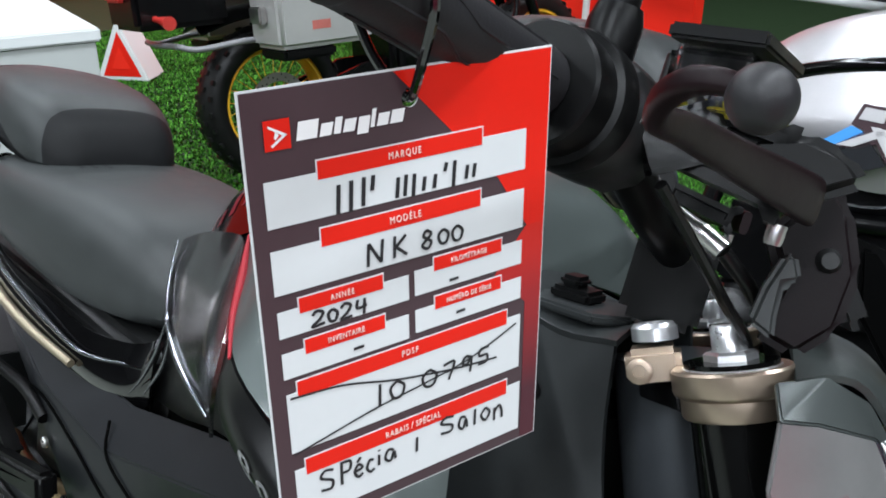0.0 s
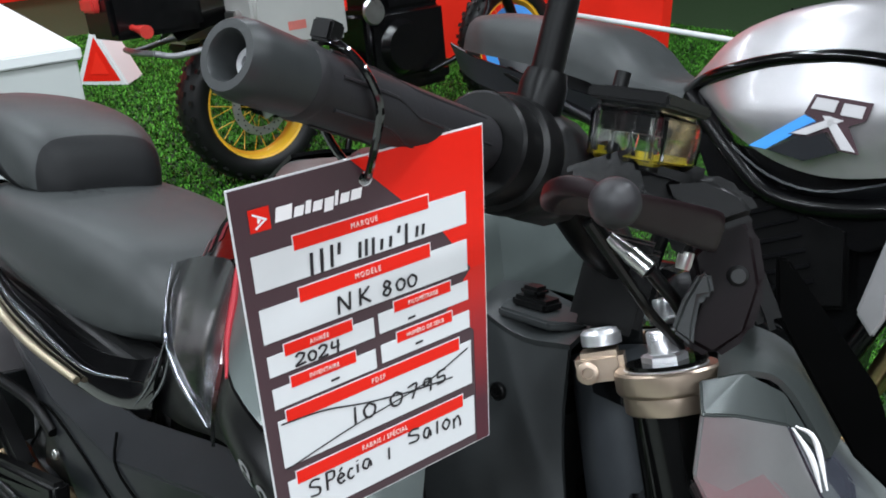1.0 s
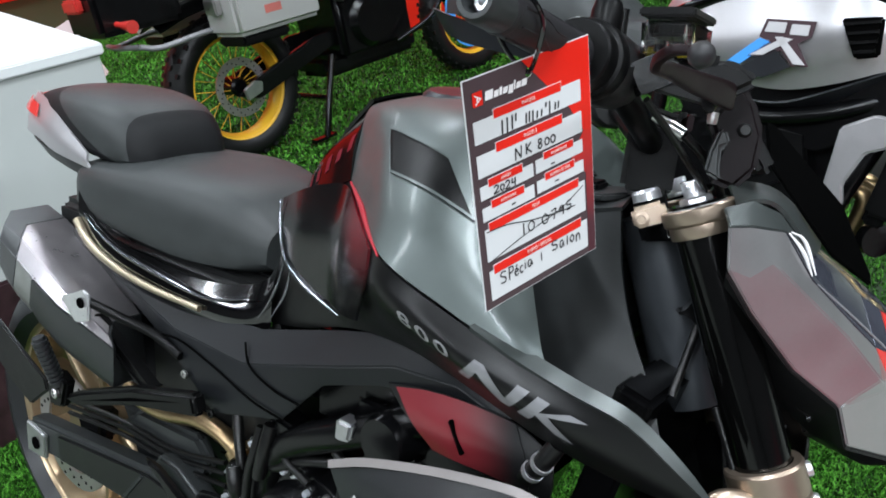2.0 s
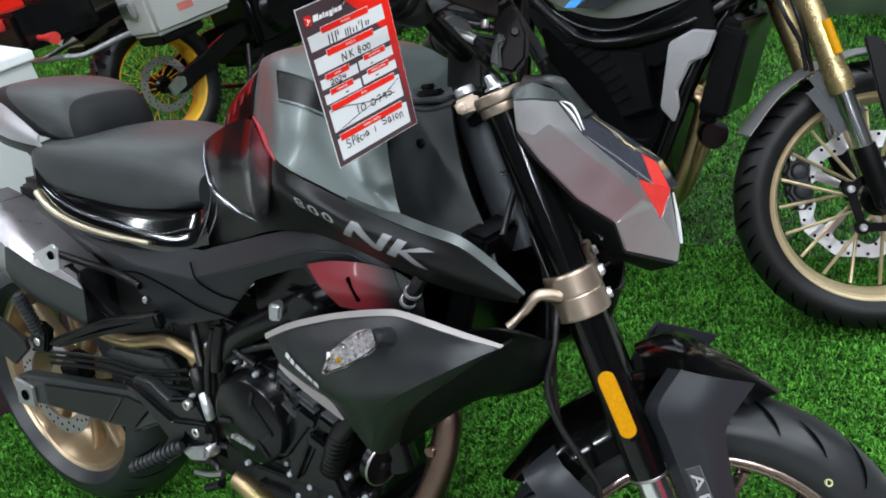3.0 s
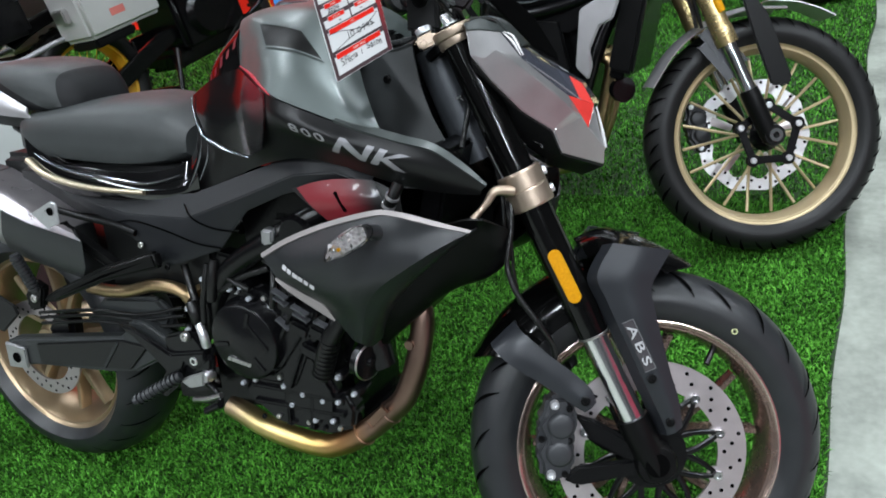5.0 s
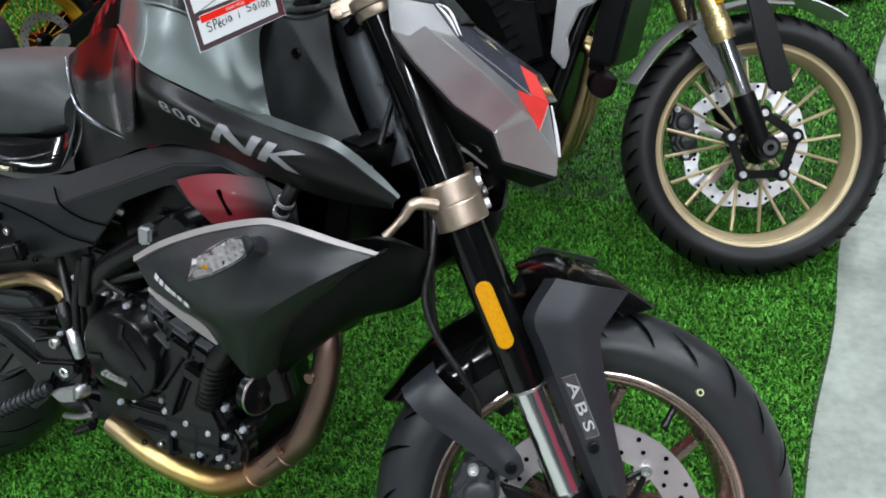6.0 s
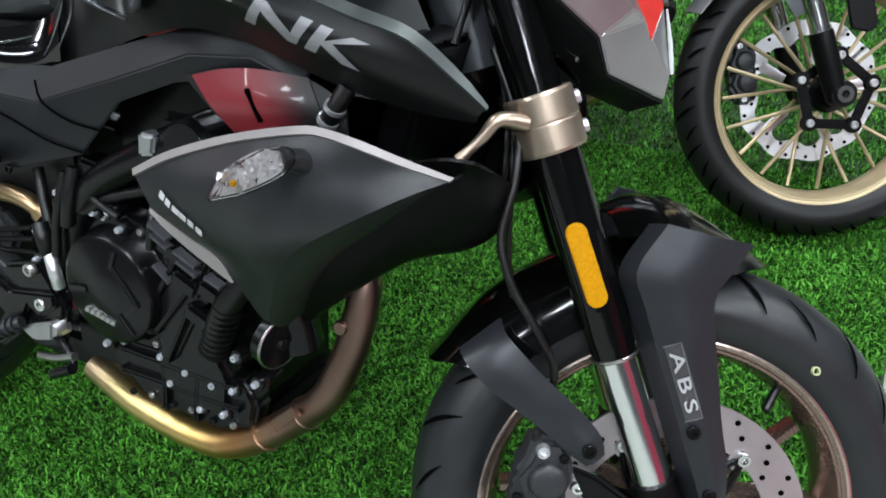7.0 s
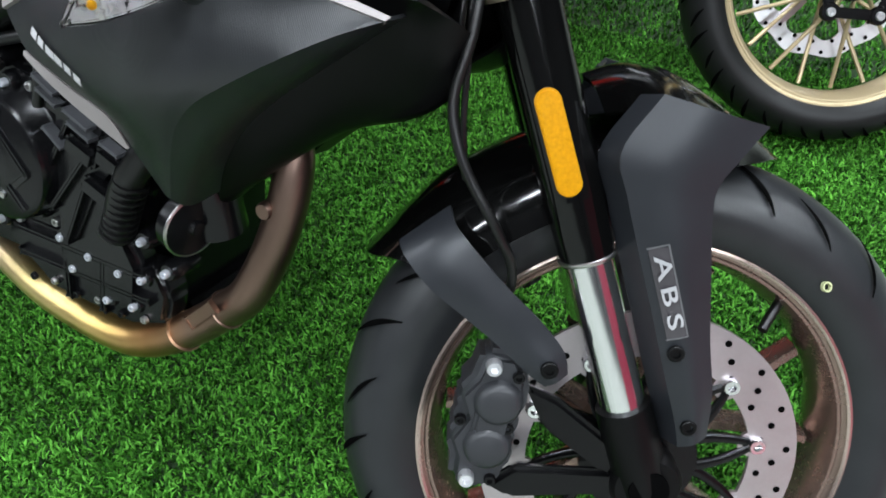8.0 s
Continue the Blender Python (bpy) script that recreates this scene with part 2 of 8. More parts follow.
def thing(name, m, label, category, group=""):
    ob = new(name)
    ob.matrix_basis = m
    ob.empty_display_size = 0.1
    return tagged(ob, label, category, group)


def bolt(parent, at, axis=(0, -1, 0), r=0.006, h=0.005, material=None, steer=None, name="bolt"):
    """A hexagon-socket screw head."""
    bm = lathe([(0, 0), (r, 0), (r, h * 0.75), (r * 0.85, h), (r * 0.5, h), (r * 0.45, h * 0.4), (0, h * 0.4)], (0, 0, 0), axis, seg=14)
    bm.transform(Matrix.Translation(at))
    if steer is not None:
        bm.transform(steer)
    return part(name, bm, material or STEEL, parent)


def words(text, size, material, parent, m, name="lettering", bold=0.0, shear=0.0, space=1.0):
    """Flat letters, 0.3 mm thick, turned into a mesh."""
    cu = bpy.data.curves.new(name, "FONT")
    cu.body, cu.size, cu.align_x, cu.align_y, cu.extrude, cu.offset, cu.shear, cu.space_character, cu.resolution_u = text, size, "CENTER", "CENTER", 0.00015, bold, shear, space, 4
    tmp = bpy.data.objects.new("tmp", cu)
    scene.collection.objects.link(tmp)
    me = bpy.data.meshes.new_from_object(tmp.evaluated_get(bpy.context.evaluated_depsgraph_get()))
    bpy.data.objects.remove(tmp)
    bpy.data.curves.remove(cu)
    me.materials.clear()
    me.materials.append(material)
    ob = new(name, me)
    ob.parent = parent
    ob.matrix_basis = m
    return ob


# ---- hall ----
def slab(name, x0, x1, y0, y1, z0, z1, material, label, category):
    ob = part(name, box(x0, x1, y0, y1, z0, z1, 0), material)
    return tagged(ob, label, category, kind="structure")


HALL_WALL = mat("hall_wall_grey", (0.05, 0.05, 0.052), 0.7, scale=2)
CEILING = mat("ceiling_dark", (0.03, 0.03, 0.032), 0.8, scale=2)
RED_WALL = mat("red_booth_panel", (0.78, 0.022, 0.009), 0.55, spec=0.2, spread=0.06, scale=2)
slab("wall_west", -14.2, -14, -12, 14, 0, 6, HALL_WALL, "plain grey hall wall", "wall")
slab("wall_east", 12, 12.2, -12, 14, 0, 6, HALL_WALL, "plain grey hall wall", "wall")
slab("wall_south", -14, 12, -12.2, -12, 0, 6, HALL_WALL, "plain grey hall wall", "wall")
slab("wall_north", -14, 12, 14, 14.2, 0, 6, HALL_WALL, "plain grey hall wall", "wall")
slab("ceiling", -14.2, 12.2, -12.2, 14.2, 6.0, 6.2, CEILING, "dark painted hall ceiling", "ceiling")
for lx, ly in HALL_LAMPS:
    fitting = thing("ceiling_lamp", pose(lx, ly, 5.62), "long white ceiling light fitting of the exhibition hall", "lamp", "ceiling lamps")
    part("housing", box(-0.22, 0.22, -1.35, 1.35, 0.0, 0.1, 0.01), WHITE_BOARD, fitting)
    part("hanger", box(-0.03, 0.03, -0.6, 0.6, 0.1, 0.381, 0.004), ALU, fitting)

# concrete aisle
m = mat("concrete", (0.215, 0.232, 0.2), 0.6, spread=0.5, scale=5, bump=0.3, bump_scale=60)
bm = bmesh.new()
bmesh.ops.create_grid(bm, x_segments=60, y_segments=60, size=13)
floor = part("floor", bm, m)
floor.location = (-1, 1, -0.012)
tagged(floor, "worn pale concrete floor with grey stains", "floor", kind="structure")

# artificial turf: backing sheet and pile
TURF_BACK = mat("turf_backing", (0.006, 0.026, 0.001), 0.8, spread=0.5, scale=40, bump=0.8, bump_scale=300)
TURF = mat("turf_blades", (0.056, 0.212, 0.018), 0.5, spec=0.06, spread=0.4, scale=6)
nt = TURF.node_tree
geo, hsv = nt.nodes.new("ShaderNodeNewGeometry"), nt.nodes.new("ShaderNodeMix")
hsv.data_type, hsv.blend_type = "RGBA", "MULTIPLY"
tone = nt.nodes.new("ShaderNodeValToRGB")
tone.color_ramp.elements[0].color, tone.color_ramp.elements[1].color = (0.03, 0.05, 0.06, 1), (2.1, 1.75, 2.6, 1)
tone.color_ramp.elements.new(0.45).color = (0.4, 0.48, 0.45, 1)
nt.links.new(geo.outputs["Random Per Island"], tone.inputs[0])
hsv.inputs[0].default_value = 1
nt.links.new(nt.nodes["Mix"].outputs[2], hsv.inputs[6])
nt.links.new(tone.outputs[0], hsv.inputs[7])
nt.links.new(hsv.outputs[2], nt.nodes["Principled BSDF"].inputs["Base Color"])
EDGE_X = 1.7


def turf_edge(y):
    return EDGE_X + 0.02 * (y - 0.3) + 0.006 * math.sin(9 * y) + 0.01 * math.sin(2.1 * y + 1)


bm = bmesh.new()
ys = [-0.7 + 0.1 * i for i in range(128)]
rows = [[Vector((-9, y, -0.002)), Vector((turf_edge(y) - 0.02, y, -0.002)), Vector((turf_edge(y), y, -0.008)), Vector((turf_edge(y), y, -0.0115))] for y in ys]
rows.insert(0, [Vector((q.x, -0.705, -0.0115)) for q in rows[0]])
grid_faces(bm, rows)
turf = part("turf", bm, TURF_BACK)
tagged(turf, "green artificial turf laid over the concrete", "turf", kind="structure")


def blades(name, x0, x1, y0, y1, count, h, w, seed):
    """Pile: bent two-piece blades in tufts."""
    g = np.random.default_rng(seed)
    p = np.stack([g.uniform(x0, x1, count), g.uniform(y0, y1, count)], 1)
    lim = EDGE_X + 0.02 * (p[:, 1] - 0.3) + 0.006 * np.sin(9 * p[:, 1]) + 0.01 * np.sin(2.1 * p[:, 1] + 1) - 0.006
    p = p[p[:, 0] < lim]
    n = len(p)
    a, lean = g.uniform(0, 2 * np.pi, n), g.uniform(0.2, 1.15, n)
    clump = 0.5 + 0.5 * np.sin(p[:, 0] * 230 + 3 * np.sin(p[:, 1] * 97)) * np.sin(p[:, 1] * 210 + 2 * np.sin(p[:, 0] * 89))
    hh = h * (0.15 + 0.8 * clump + g.uniform(0, 0.35, n))
    d = np.stack([np.cos(a), np.sin(a), 0 * a], 1)
    s = np.stack([-np.sin(a), np.cos(a), 0 * a], 1) * w * g.uniform(0.7, 1.3, (n, 1)) / 2
    base = np.c_[p, np.full(n, -0.002)]
    up = np.array([0, 0, 1.0])
    mid = base + d * (lean * hh * 0.35)[:, None] + up * (hh * 0.62)[:, None]
    tip = base + d * (lean * hh * 1.0)[:, None] + up * (hh * (1.05 - 0.35 * lean))[:, None]
    v = np.stack([base - s, base + s, mid + s * 0.9, mid - s * 0.9, tip], 1).reshape(-1, 3)
    me = bpy.data.meshes.new(name)
    me.vertices.add(len(v))
    me.vertices.foreach_set("co", v.ravel())
    o = np.arange(n)[:, None] * 5
    loops = np.concatenate([o + [0, 1, 2, 3], o + [3, 2, 4]], 1).ravel()
    me.loops.add(len(loops))
    me.loops.foreach_set("vertex_index", loops)
    me.polygons.add(2 * n)
    starts = (np.arange(n)[:, None] * 7 + [0, 4]).ravel()
    me.polygons.foreach_set("loop_start", starts)
    me.update(calc_edges=True)
    me.materials.append(TURF)
    ob = new(name, me)
    return tagged(ob, "short green plastic turf blades standing in tufts", "turf pile", kind="stuff")


blades("turf_pile", -0.7, 1.85, -0.45, 1.3, 400000, 0.0175, 0.0032, 3)
blades("turf_pile", -0.9, 1.85, 1.3, 3.4, 110000, 0.018, 0.0038, 4)
blades("turf_pile", -5.0, -0.7, -0.5, 5.5, 260000, 0.02, 0.008, 5)

# ---- motorcycles: common measures ----
RAKE, STEER = 24.5, 28.0
LEG = Vector((-math.sin(radians(23.4)), 0, math.cos(radians(23.4))))
AX = Vector((-math.sin(radians(RAKE)), 0, math.cos(radians(RAKE))))
FWD = Vector((AX.z, 0, -AX.x))


def bike_pose(x, y):
    """On its side stand: leant to its left."""
    return pose(x, y, 0, 0, 0, -1.35) @ pose(0, 0, 0, -13.5)


def steering(axle):
    piv = Vector(axle) - 0.035 * FWD
    return Matrix.Translation(piv) @ Matrix.Rotation(radians(STEER), 4, AX) @ Matrix.Translation(-piv)


def tyre_profile(r, w, rim):
    """Half-round tread, sidewalls and beads; closed."""
    out = []
    for i in range(15):
        a = math.pi * (i / 14 - 0.5)
        out.append((r - (1 - math.cos(a)) * w * 0.8, w * math.sin(a)))
    return [(rim, -w * 0.78), (rim + 0.012, -w * 0.92), *out, (rim + 0.012, w * 0.92), (rim, w * 0.78)]


def rim_profile(r, w):
    """Drop-centre rim, closed ring."""
    side = [(r + 0.003, 1.0, 0.0), (r - 0.0035, 1.0, 0.0012), (r - 0.005, 1.0, -0.001), (r - 0.0075, 0.93, 0.0), (r - 0.011, 0.91, 0.0), (r - 0.0125, 0.94, 0.0), (r - 0.0155, 0.93, 0.0), (r - 0.019, 0.8, 0.0), (r - 0.025, 0.45, 0.0), (r - 0.029, 0.1, 0.0)]
    inner = [(a, -(k * w + d)) for a, k, d in side] + [(a, k * w + d) for a, k, d in side[::-1]]
    return inner + [(r + 0.004, w - 0.006), (r - 0.01, w - 0.012), (r - 0.022, 0.3 * w), (r - 0.022, -0.3 * w), (r - 0.01, -w + 0.012), (r + 0.004, -w + 0.006)]


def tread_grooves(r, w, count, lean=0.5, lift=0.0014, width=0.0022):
    """Sipes as narrow dark bands on both shoulders, their shade put into the colour."""
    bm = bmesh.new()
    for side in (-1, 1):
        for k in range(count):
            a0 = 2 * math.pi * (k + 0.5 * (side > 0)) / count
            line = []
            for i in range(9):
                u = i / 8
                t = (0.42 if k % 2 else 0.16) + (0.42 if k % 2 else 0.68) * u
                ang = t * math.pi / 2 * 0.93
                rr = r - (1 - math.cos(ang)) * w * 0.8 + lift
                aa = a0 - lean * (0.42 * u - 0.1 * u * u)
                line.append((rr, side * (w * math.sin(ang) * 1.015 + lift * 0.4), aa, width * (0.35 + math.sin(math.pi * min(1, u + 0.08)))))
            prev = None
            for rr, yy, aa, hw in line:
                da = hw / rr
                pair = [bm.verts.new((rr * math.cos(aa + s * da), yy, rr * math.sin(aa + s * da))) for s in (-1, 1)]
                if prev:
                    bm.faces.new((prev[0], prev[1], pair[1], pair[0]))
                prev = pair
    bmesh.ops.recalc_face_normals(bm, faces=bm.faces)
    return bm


# Near-black without gloss: paints the shade inside grooves, holes and slots.
GROOVE = mat("recess_black", (0.002, 0.002, 0.002), 0.95, spec=0.0)


def brake_disc(parent, y, r0, r1, steer, centre, holes, sub_material=DISC, name="brake_disc", slots=10):
    c = Vector(centre) + Vector((0, y, 0))
    d = part(name, moved(lathe([(r0, -0.0025), (r1, -0.0025), (r1, 0.0025), (r0, 0.0025)], c, closed=True, seg=96), steer), sub_material, parent, "drilled steel brake disc")
    bm = bmesh.new()
    for k in range(holes):
        a = 2 * math.pi * k / holes
        rr = r0 + (r1 - r0) * (0.22 + 0.28 * (k % 3))
        b = lathe([(0, -0.0032), (0.0034, -0.0032), (0.0034, 0.0032), (0, 0.0032)], c + Vector((rr * math.cos(a), 0, rr * math.sin(a))), seg=10)
        me = bpy.data.meshes.new("t")
        b.to_mesh(me)
        b.free()
        bm.from_mesh(me)
        bpy.data.meshes.remove(me)
    part("drilled_hole", moved(bm, steer), GROOVE, d)
    return d


def spoke_bar(a, r0, r1, y0, y1, w0, w1, d, centre, twist=0.0):
    """One cast spoke from hub to rim."""
    bm = bmesh.new()
    c = Vector(centre)
    rows = []
    for i in range(6):
        u = i / 5
        aa = a + twist * u
        e, t = Vector((math.cos(aa), 0, math.sin(aa))), Vector((-math.sin(aa), 0, math.cos(aa)))
        q = c + e * (r0 + (r1 - r0) * u) + Vector((0, y0 + (y1 - y0) * u, 0))
        w = w0 + (w1 - w0) * u
        rows.append([q + t * w * s + Vector((0, d * f, 0)) for s, f in ((-1, -0.6), (-0.6, -1), (0.6, -1), (1, -0.6), (1, 0.8), (-1, 0.8))])
    vs = grid_faces(bm, rows, closed=True)
    bm.faces.new(vs[0])
    bm.faces.new(vs[-1][::-1])
    bmesh.ops.recalc_face_normals(bm, faces=bm.faces)
    return bm


# ---- the naked motorcycle with the price card ----
bike = thing("motorcycle", bike_pose(0, -0.082), "black and grey naked sport motorcycle standing on turf, front wheel turned", "motorcycle", "motorcycles on show")
AXLE = (1.425, 0, 0.288)
S1 = steering(AXLE)
REAR = Vector((0.016, 0, 0.318))


def fork_at(z, y=-0.103, fore=0.0):
    """A point on the fork leg's axis at that height, before steering."""
    q = Vector(AXLE) + LEG * ((z - AXLE[2]) / LEG.z) + FWD * fore
    return Vector((q.x - 0.004, y, q.z))


# front wheel
wheel = part("front_wheel", moved(lathe(rim_profile(0.222, 0.046), AXLE, closed=True, seg=96), S1), BRONZE, bike, "satin bronze cast wheel")
part("tyre", moved(lathe(tyre_profile(0.298, 0.06, 0.219), AXLE, closed=True, seg=96), S1), RUBBER, wheel, "new black road tyre")
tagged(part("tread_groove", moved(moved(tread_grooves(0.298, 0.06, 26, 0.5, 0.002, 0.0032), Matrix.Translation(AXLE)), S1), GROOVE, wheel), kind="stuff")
for k in range(5):
    for s in (-1, 1):
        a = 2 * math.pi * k / 5 + 0.35
        part("spoke", moved(spoke_bar(a + s * 0.12, 0.04, 0.19, 0, 0, 0.008, 0.0065, 0.014, AXLE, s * 0.16), S1), BRONZE, wheel)
part("hub", moved(lathe([(0, -0.05), (0.036, -0.05), (0.05, -0.03), (0.05, 0.03), (0.036, 0.05), (0, 0.05)], AXLE, seg=32), S1), BRONZE, wheel)
disc = brake_disc(wheel, -0.068, 0.11, 0.156, S1, AXLE, 60)
bm = lathe([(0.03, -0.004), (0.058, -0.004), (0.058, 0.004), (0.03, 0.004)], Vector(AXLE) + Vector((0, -0.072, 0)), closed=True, seg=40)
carrier = part("disc_carrier", moved(bm, S1), CAST, wheel, "black disc carrier")
for k in range(10):
    for s in (-1, 1):
        part("carrier_arm", moved(spoke_bar(2 * math.pi * k / 10 + 0.28 + 0.3 * s, 0.05, 0.116, -0.072, -0.07, 0.0058, 0.0042, 0.003, AXLE, -0.3 * s), S1), CAST, carrier)
    a = 2 * math.pi * k / 10 + 0.28
    part("disc_tab", moved(lathe([(0.0085, -0.0022), (0.0135, -0.0022), (0.0135, 0.0022), (0.0085, 0.0022)], Vector(AXLE) + Vector((0.112 * math.cos(a), -0.068, 0.112 * math.sin(a))), closed=True, seg=20), S1), DISC, disc)
for k in range(10):
    a = 2 * math.pi * k / 10 + 0.28
    bolt(disc, Vector(AXLE) + Vector((0.116 * math.cos(a), -0.071, 0.116 * math.sin(a))), r=0.0085, h=0.007, material=CHROME, steer=S1, name="bobbin")
a = 0.97
part("valve", moved(tube([Vector(AXLE) + Vector((0.2 * math.cos(a), -0.03, 0.2 * math.sin(a))), Vector(AXLE) + Vector((0.172 * math.cos(a), -0.046, 0.172 * math.sin(a)))], 0.005, n=4), S1), HOSE, wheel)
part("tyre_mark", moved(lathe([(0.0034, -0.002), (0.005, -0.002), (0.005, 0.002), (0.0034, 0.002)], Vector(AXLE) + Vector((0.138, -0.0615, 0.199)), axis=(0.2, -0.9, 0.3), closed=True, seg=20), S1), mat("yellow_chalk", (0.36, 0.38, 0.2), 0.8), wheel)

# Brighter bronze ring: the highlight on the rim lip, put into colour.
part("rim_edge", moved(lathe([(0.2145, -0.0478), (0.217, -0.0492), (0.2195, -0.0485), (0.2185, -0.0462), (0.2155, -0.0462)], AXLE, closed=True, seg=96), S1), mat("rim_highlight", (0.55, 0.43, 0.38), 0.22, metal=0.9, spread=0.05), wheel, "bright ring painted as the highlight on the rim edge")

# fork legs
for s in (-1, 1):
    y = 0.103 * s
    leg = part("fork_leg", moved(tube([fork_at(0.985, y), fork_at(0.60, y), fork_at(0.552, y)], [0.0255, 0.0265, 0.0268, 0.0268], n=24, seg=28), S1), GLOSS_BLACK, bike, "black fork outer tube")
    part("stanchion", moved(tube([fork_at(0.52, y), fork_at(0.335, y)], 0.0212, n=4, seg=28), S1), CHROME, leg, "chromed fork stanchion")
    part("fork_sleeve", moved(tube([fork_at(0.556, y), fork_at(0.548, y), fork_at(0.5, y)], [0.0268, 0.0252, 0.0247, 0.0247], n=12, seg=28), S1), GLOSS_BLACK, leg)
    part("dust_seal", moved(lathe([(0.0215, -0.002), (0.0255, -0.002), (0.0264, -0.0005), (0.0264, 0.0012), (0.0255, 0.002), (0.0215, 0.002)], fork_at(0.4995, y), axis=LEG, seg=36, closed=True), S1), STEEL, leg, "thin bright seal ring")
    foot = join(tube([fork_at(0.362, y), fork_at(0.33, y), fork_at(0.27, y)], [0.0255, 0.027, 0.025], n=10, seg=24), lathe([(0, -0.02), (0.03, -0.018), (0.034, -0.01), (0.034, 0.014), (0.028, 0.02), (0, 0.02)], Vector(AXLE) + Vector((0, y, -0.002)), seg=28))
    part("fork_foot", moved(foot, S1), BLACK_PLASTIC, leg)
    part("axle_end", moved(lathe([(0, -0.003), (0.017, -0.003), (0.019, 0), (0.019, 0.004), (0, 0.004)], Vector(AXLE) + Vector((0, y + 0.021 * s, 0)), axis=(0, s, 0), seg=24), S1), GROOVE, leg)
    part("lower_clamp", moved(lathe([(0.0268, -0.03), (0.034, -0.03), (0.0355, -0.027), (0.0355, -0.002), (0.0345, 0), (0.0355, 0.002), (0.0355, 0.027), (0.034, 0.03), (0.0268, 0.03)], fork_at(0.734, y), axis=LEG, seg=40, closed=True), S1), CLAMP, leg, "champagne anodised fork clamp", angle=22)
    for dz in (-0.014, 0.014):
        bolt(leg, fork_at(0.732 + dz, y - 0.008 * s, 0.034), axis=FWD, r=0.0075, h=0.007, material=ZINC, steer=S1)
    part("upper_clamp", moved(lathe([(0.0256, -0.0135), (0.0285, -0.0135), (0.0292, -0.012), (0.0292, -0.0025), (0.0305, -0.002), (0.0322, -0.0005), (0.0328, 0.001), (0.0328, 0.0115), (0.0315, 0.013), (0.0256, 0.013)], fork_at(0.97, y), axis=LEG, seg=40, closed=True), S1), CLAMP, leg, "champagne anodised top clamp ring")
    cap = part("fork_cap", moved(lathe([(0, 0.0), (0.0235, 0.0), (0.0265, -0.0015), (0.0265, -0.006), (0, -0.006)], fork_at(0.9835, y), axis=LEG, seg=32), S1), ZINC, leg, "polished fork cap with adjuster nut")
    part("cap_nut", moved(lathe([(0, 0.0065), (0.0125, 0.0065), (0.0145, 0.005), (0.0145, 0.0), (0, 0.0)], fork_at(0.9838, y), axis=LEG, seg=6), S1), ZINC, cap, angle=20)
    part("adjuster", moved(lathe([(0, 0.021), (0.0085, 0.021), (0.0095, 0.0195), (0.0095, 0.0065), (0, 0.0065)], fork_at(0.9838, y), axis=LEG, seg=24), S1), ZINC, cap)
    part("adjuster_slot", moved(moved(box(-0.009, 0.009, -0.001, 0.001, 0.018, 0.0214, 0), Matrix.Translation(fork_at(0.9838, y)) @ Matrix.Rotation(radians(-RAKE), 4, "Y")), S1), GROOVE, cap)
    pinch = part("pinch_block", moved(moved(box(-0.016, 0.016, -0.015, 0.015, -0.01, 0.01, 0.004), Matrix.Translation(fork_at(0.984, 0.078 * s, -0.042)) @ Matrix.Rotation(radians(-RAKE), 4, "Y")), S1), CLAMP, leg)
    bolt(pinch, fork_at(0.996, 0.075 * s, -0.04), axis=LEG, r=0.0135, h=0.01, material=ZINC, steer=S1)
    bolt(pinch, fork_at(0.982, 0.0945 * s, -0.05), axis=(0, s, 0), r=0.0075, h=0.002, material=CLAMP, steer=S1)
    part("reflector", moved(moved(plate([(x * 0.011, z * 0.011 + dz) for x, z, dz in [(math.cos(a), math.sin(a), 0.0345 if math.sin(a) > 0 else -0.0345) for a in (2 * math.pi * (i + 0.5) / 20 for i in range(20))]], -0.003, 0.003, 0.0015), Matrix.Translation(fork_at(0.599, y + 0.0275 * s, -0.004)) @ Matrix.Rotation(radians(-RAKE), 4, "Y")), S1), AMBER, leg, "amber reflector strip")
# triple clamps
bm = join(plate([(-0.03, -0.1), (0.012, -0.1), (0.02, -0.03), (0.02, 0.03), (0.012, 0.1), (-0.03, 0.1), (-0.055, 0.04), (-0.055, -0.04)], -0.014, 0.014, 0.004))
bm.transform(Matrix.Rotation(radians(90), 4, "X"))
bm2 = bm.copy()
low = Matrix.Translation(fork_at(0.738, 0, 0)) @ Matrix.Rotation(radians(-RAKE), 4, "Y")
part("lower_yoke", moved(moved(bm, low), S1), CAST, bike)
top = Matrix.Translation(fork_at(0.966, 0, 0)) @ Matrix.Rotation(radians(-RAKE), 4, "Y") @ Matrix.Diagonal((1, 1, 0.6, 1))
part("upper_yoke", moved(moved(bm2, top), S1), CAST, bike, "black top yoke")
arm = tube([fork_at(0.74, -0.128, -0.02), (1.18, -0.137, 0.733), (1.167, -0.137, 0.716), (1.155, -0.136, 0.702), (1.145, -0.135, 0.691)], [0.0095, 0.0078, 0.006, 0.005, 0.0062], n=16, seg=10)
part("cable_guide", moved(arm, S1), CLAMP, bike, "cast metal guide arm on the fork clamp")

# front mudguard
def arch(a, y, r):
    return Vector((AXLE[0] + r * math.cos(radians(a)), y, AXLE[2] + r * math.sin(radians(a))))


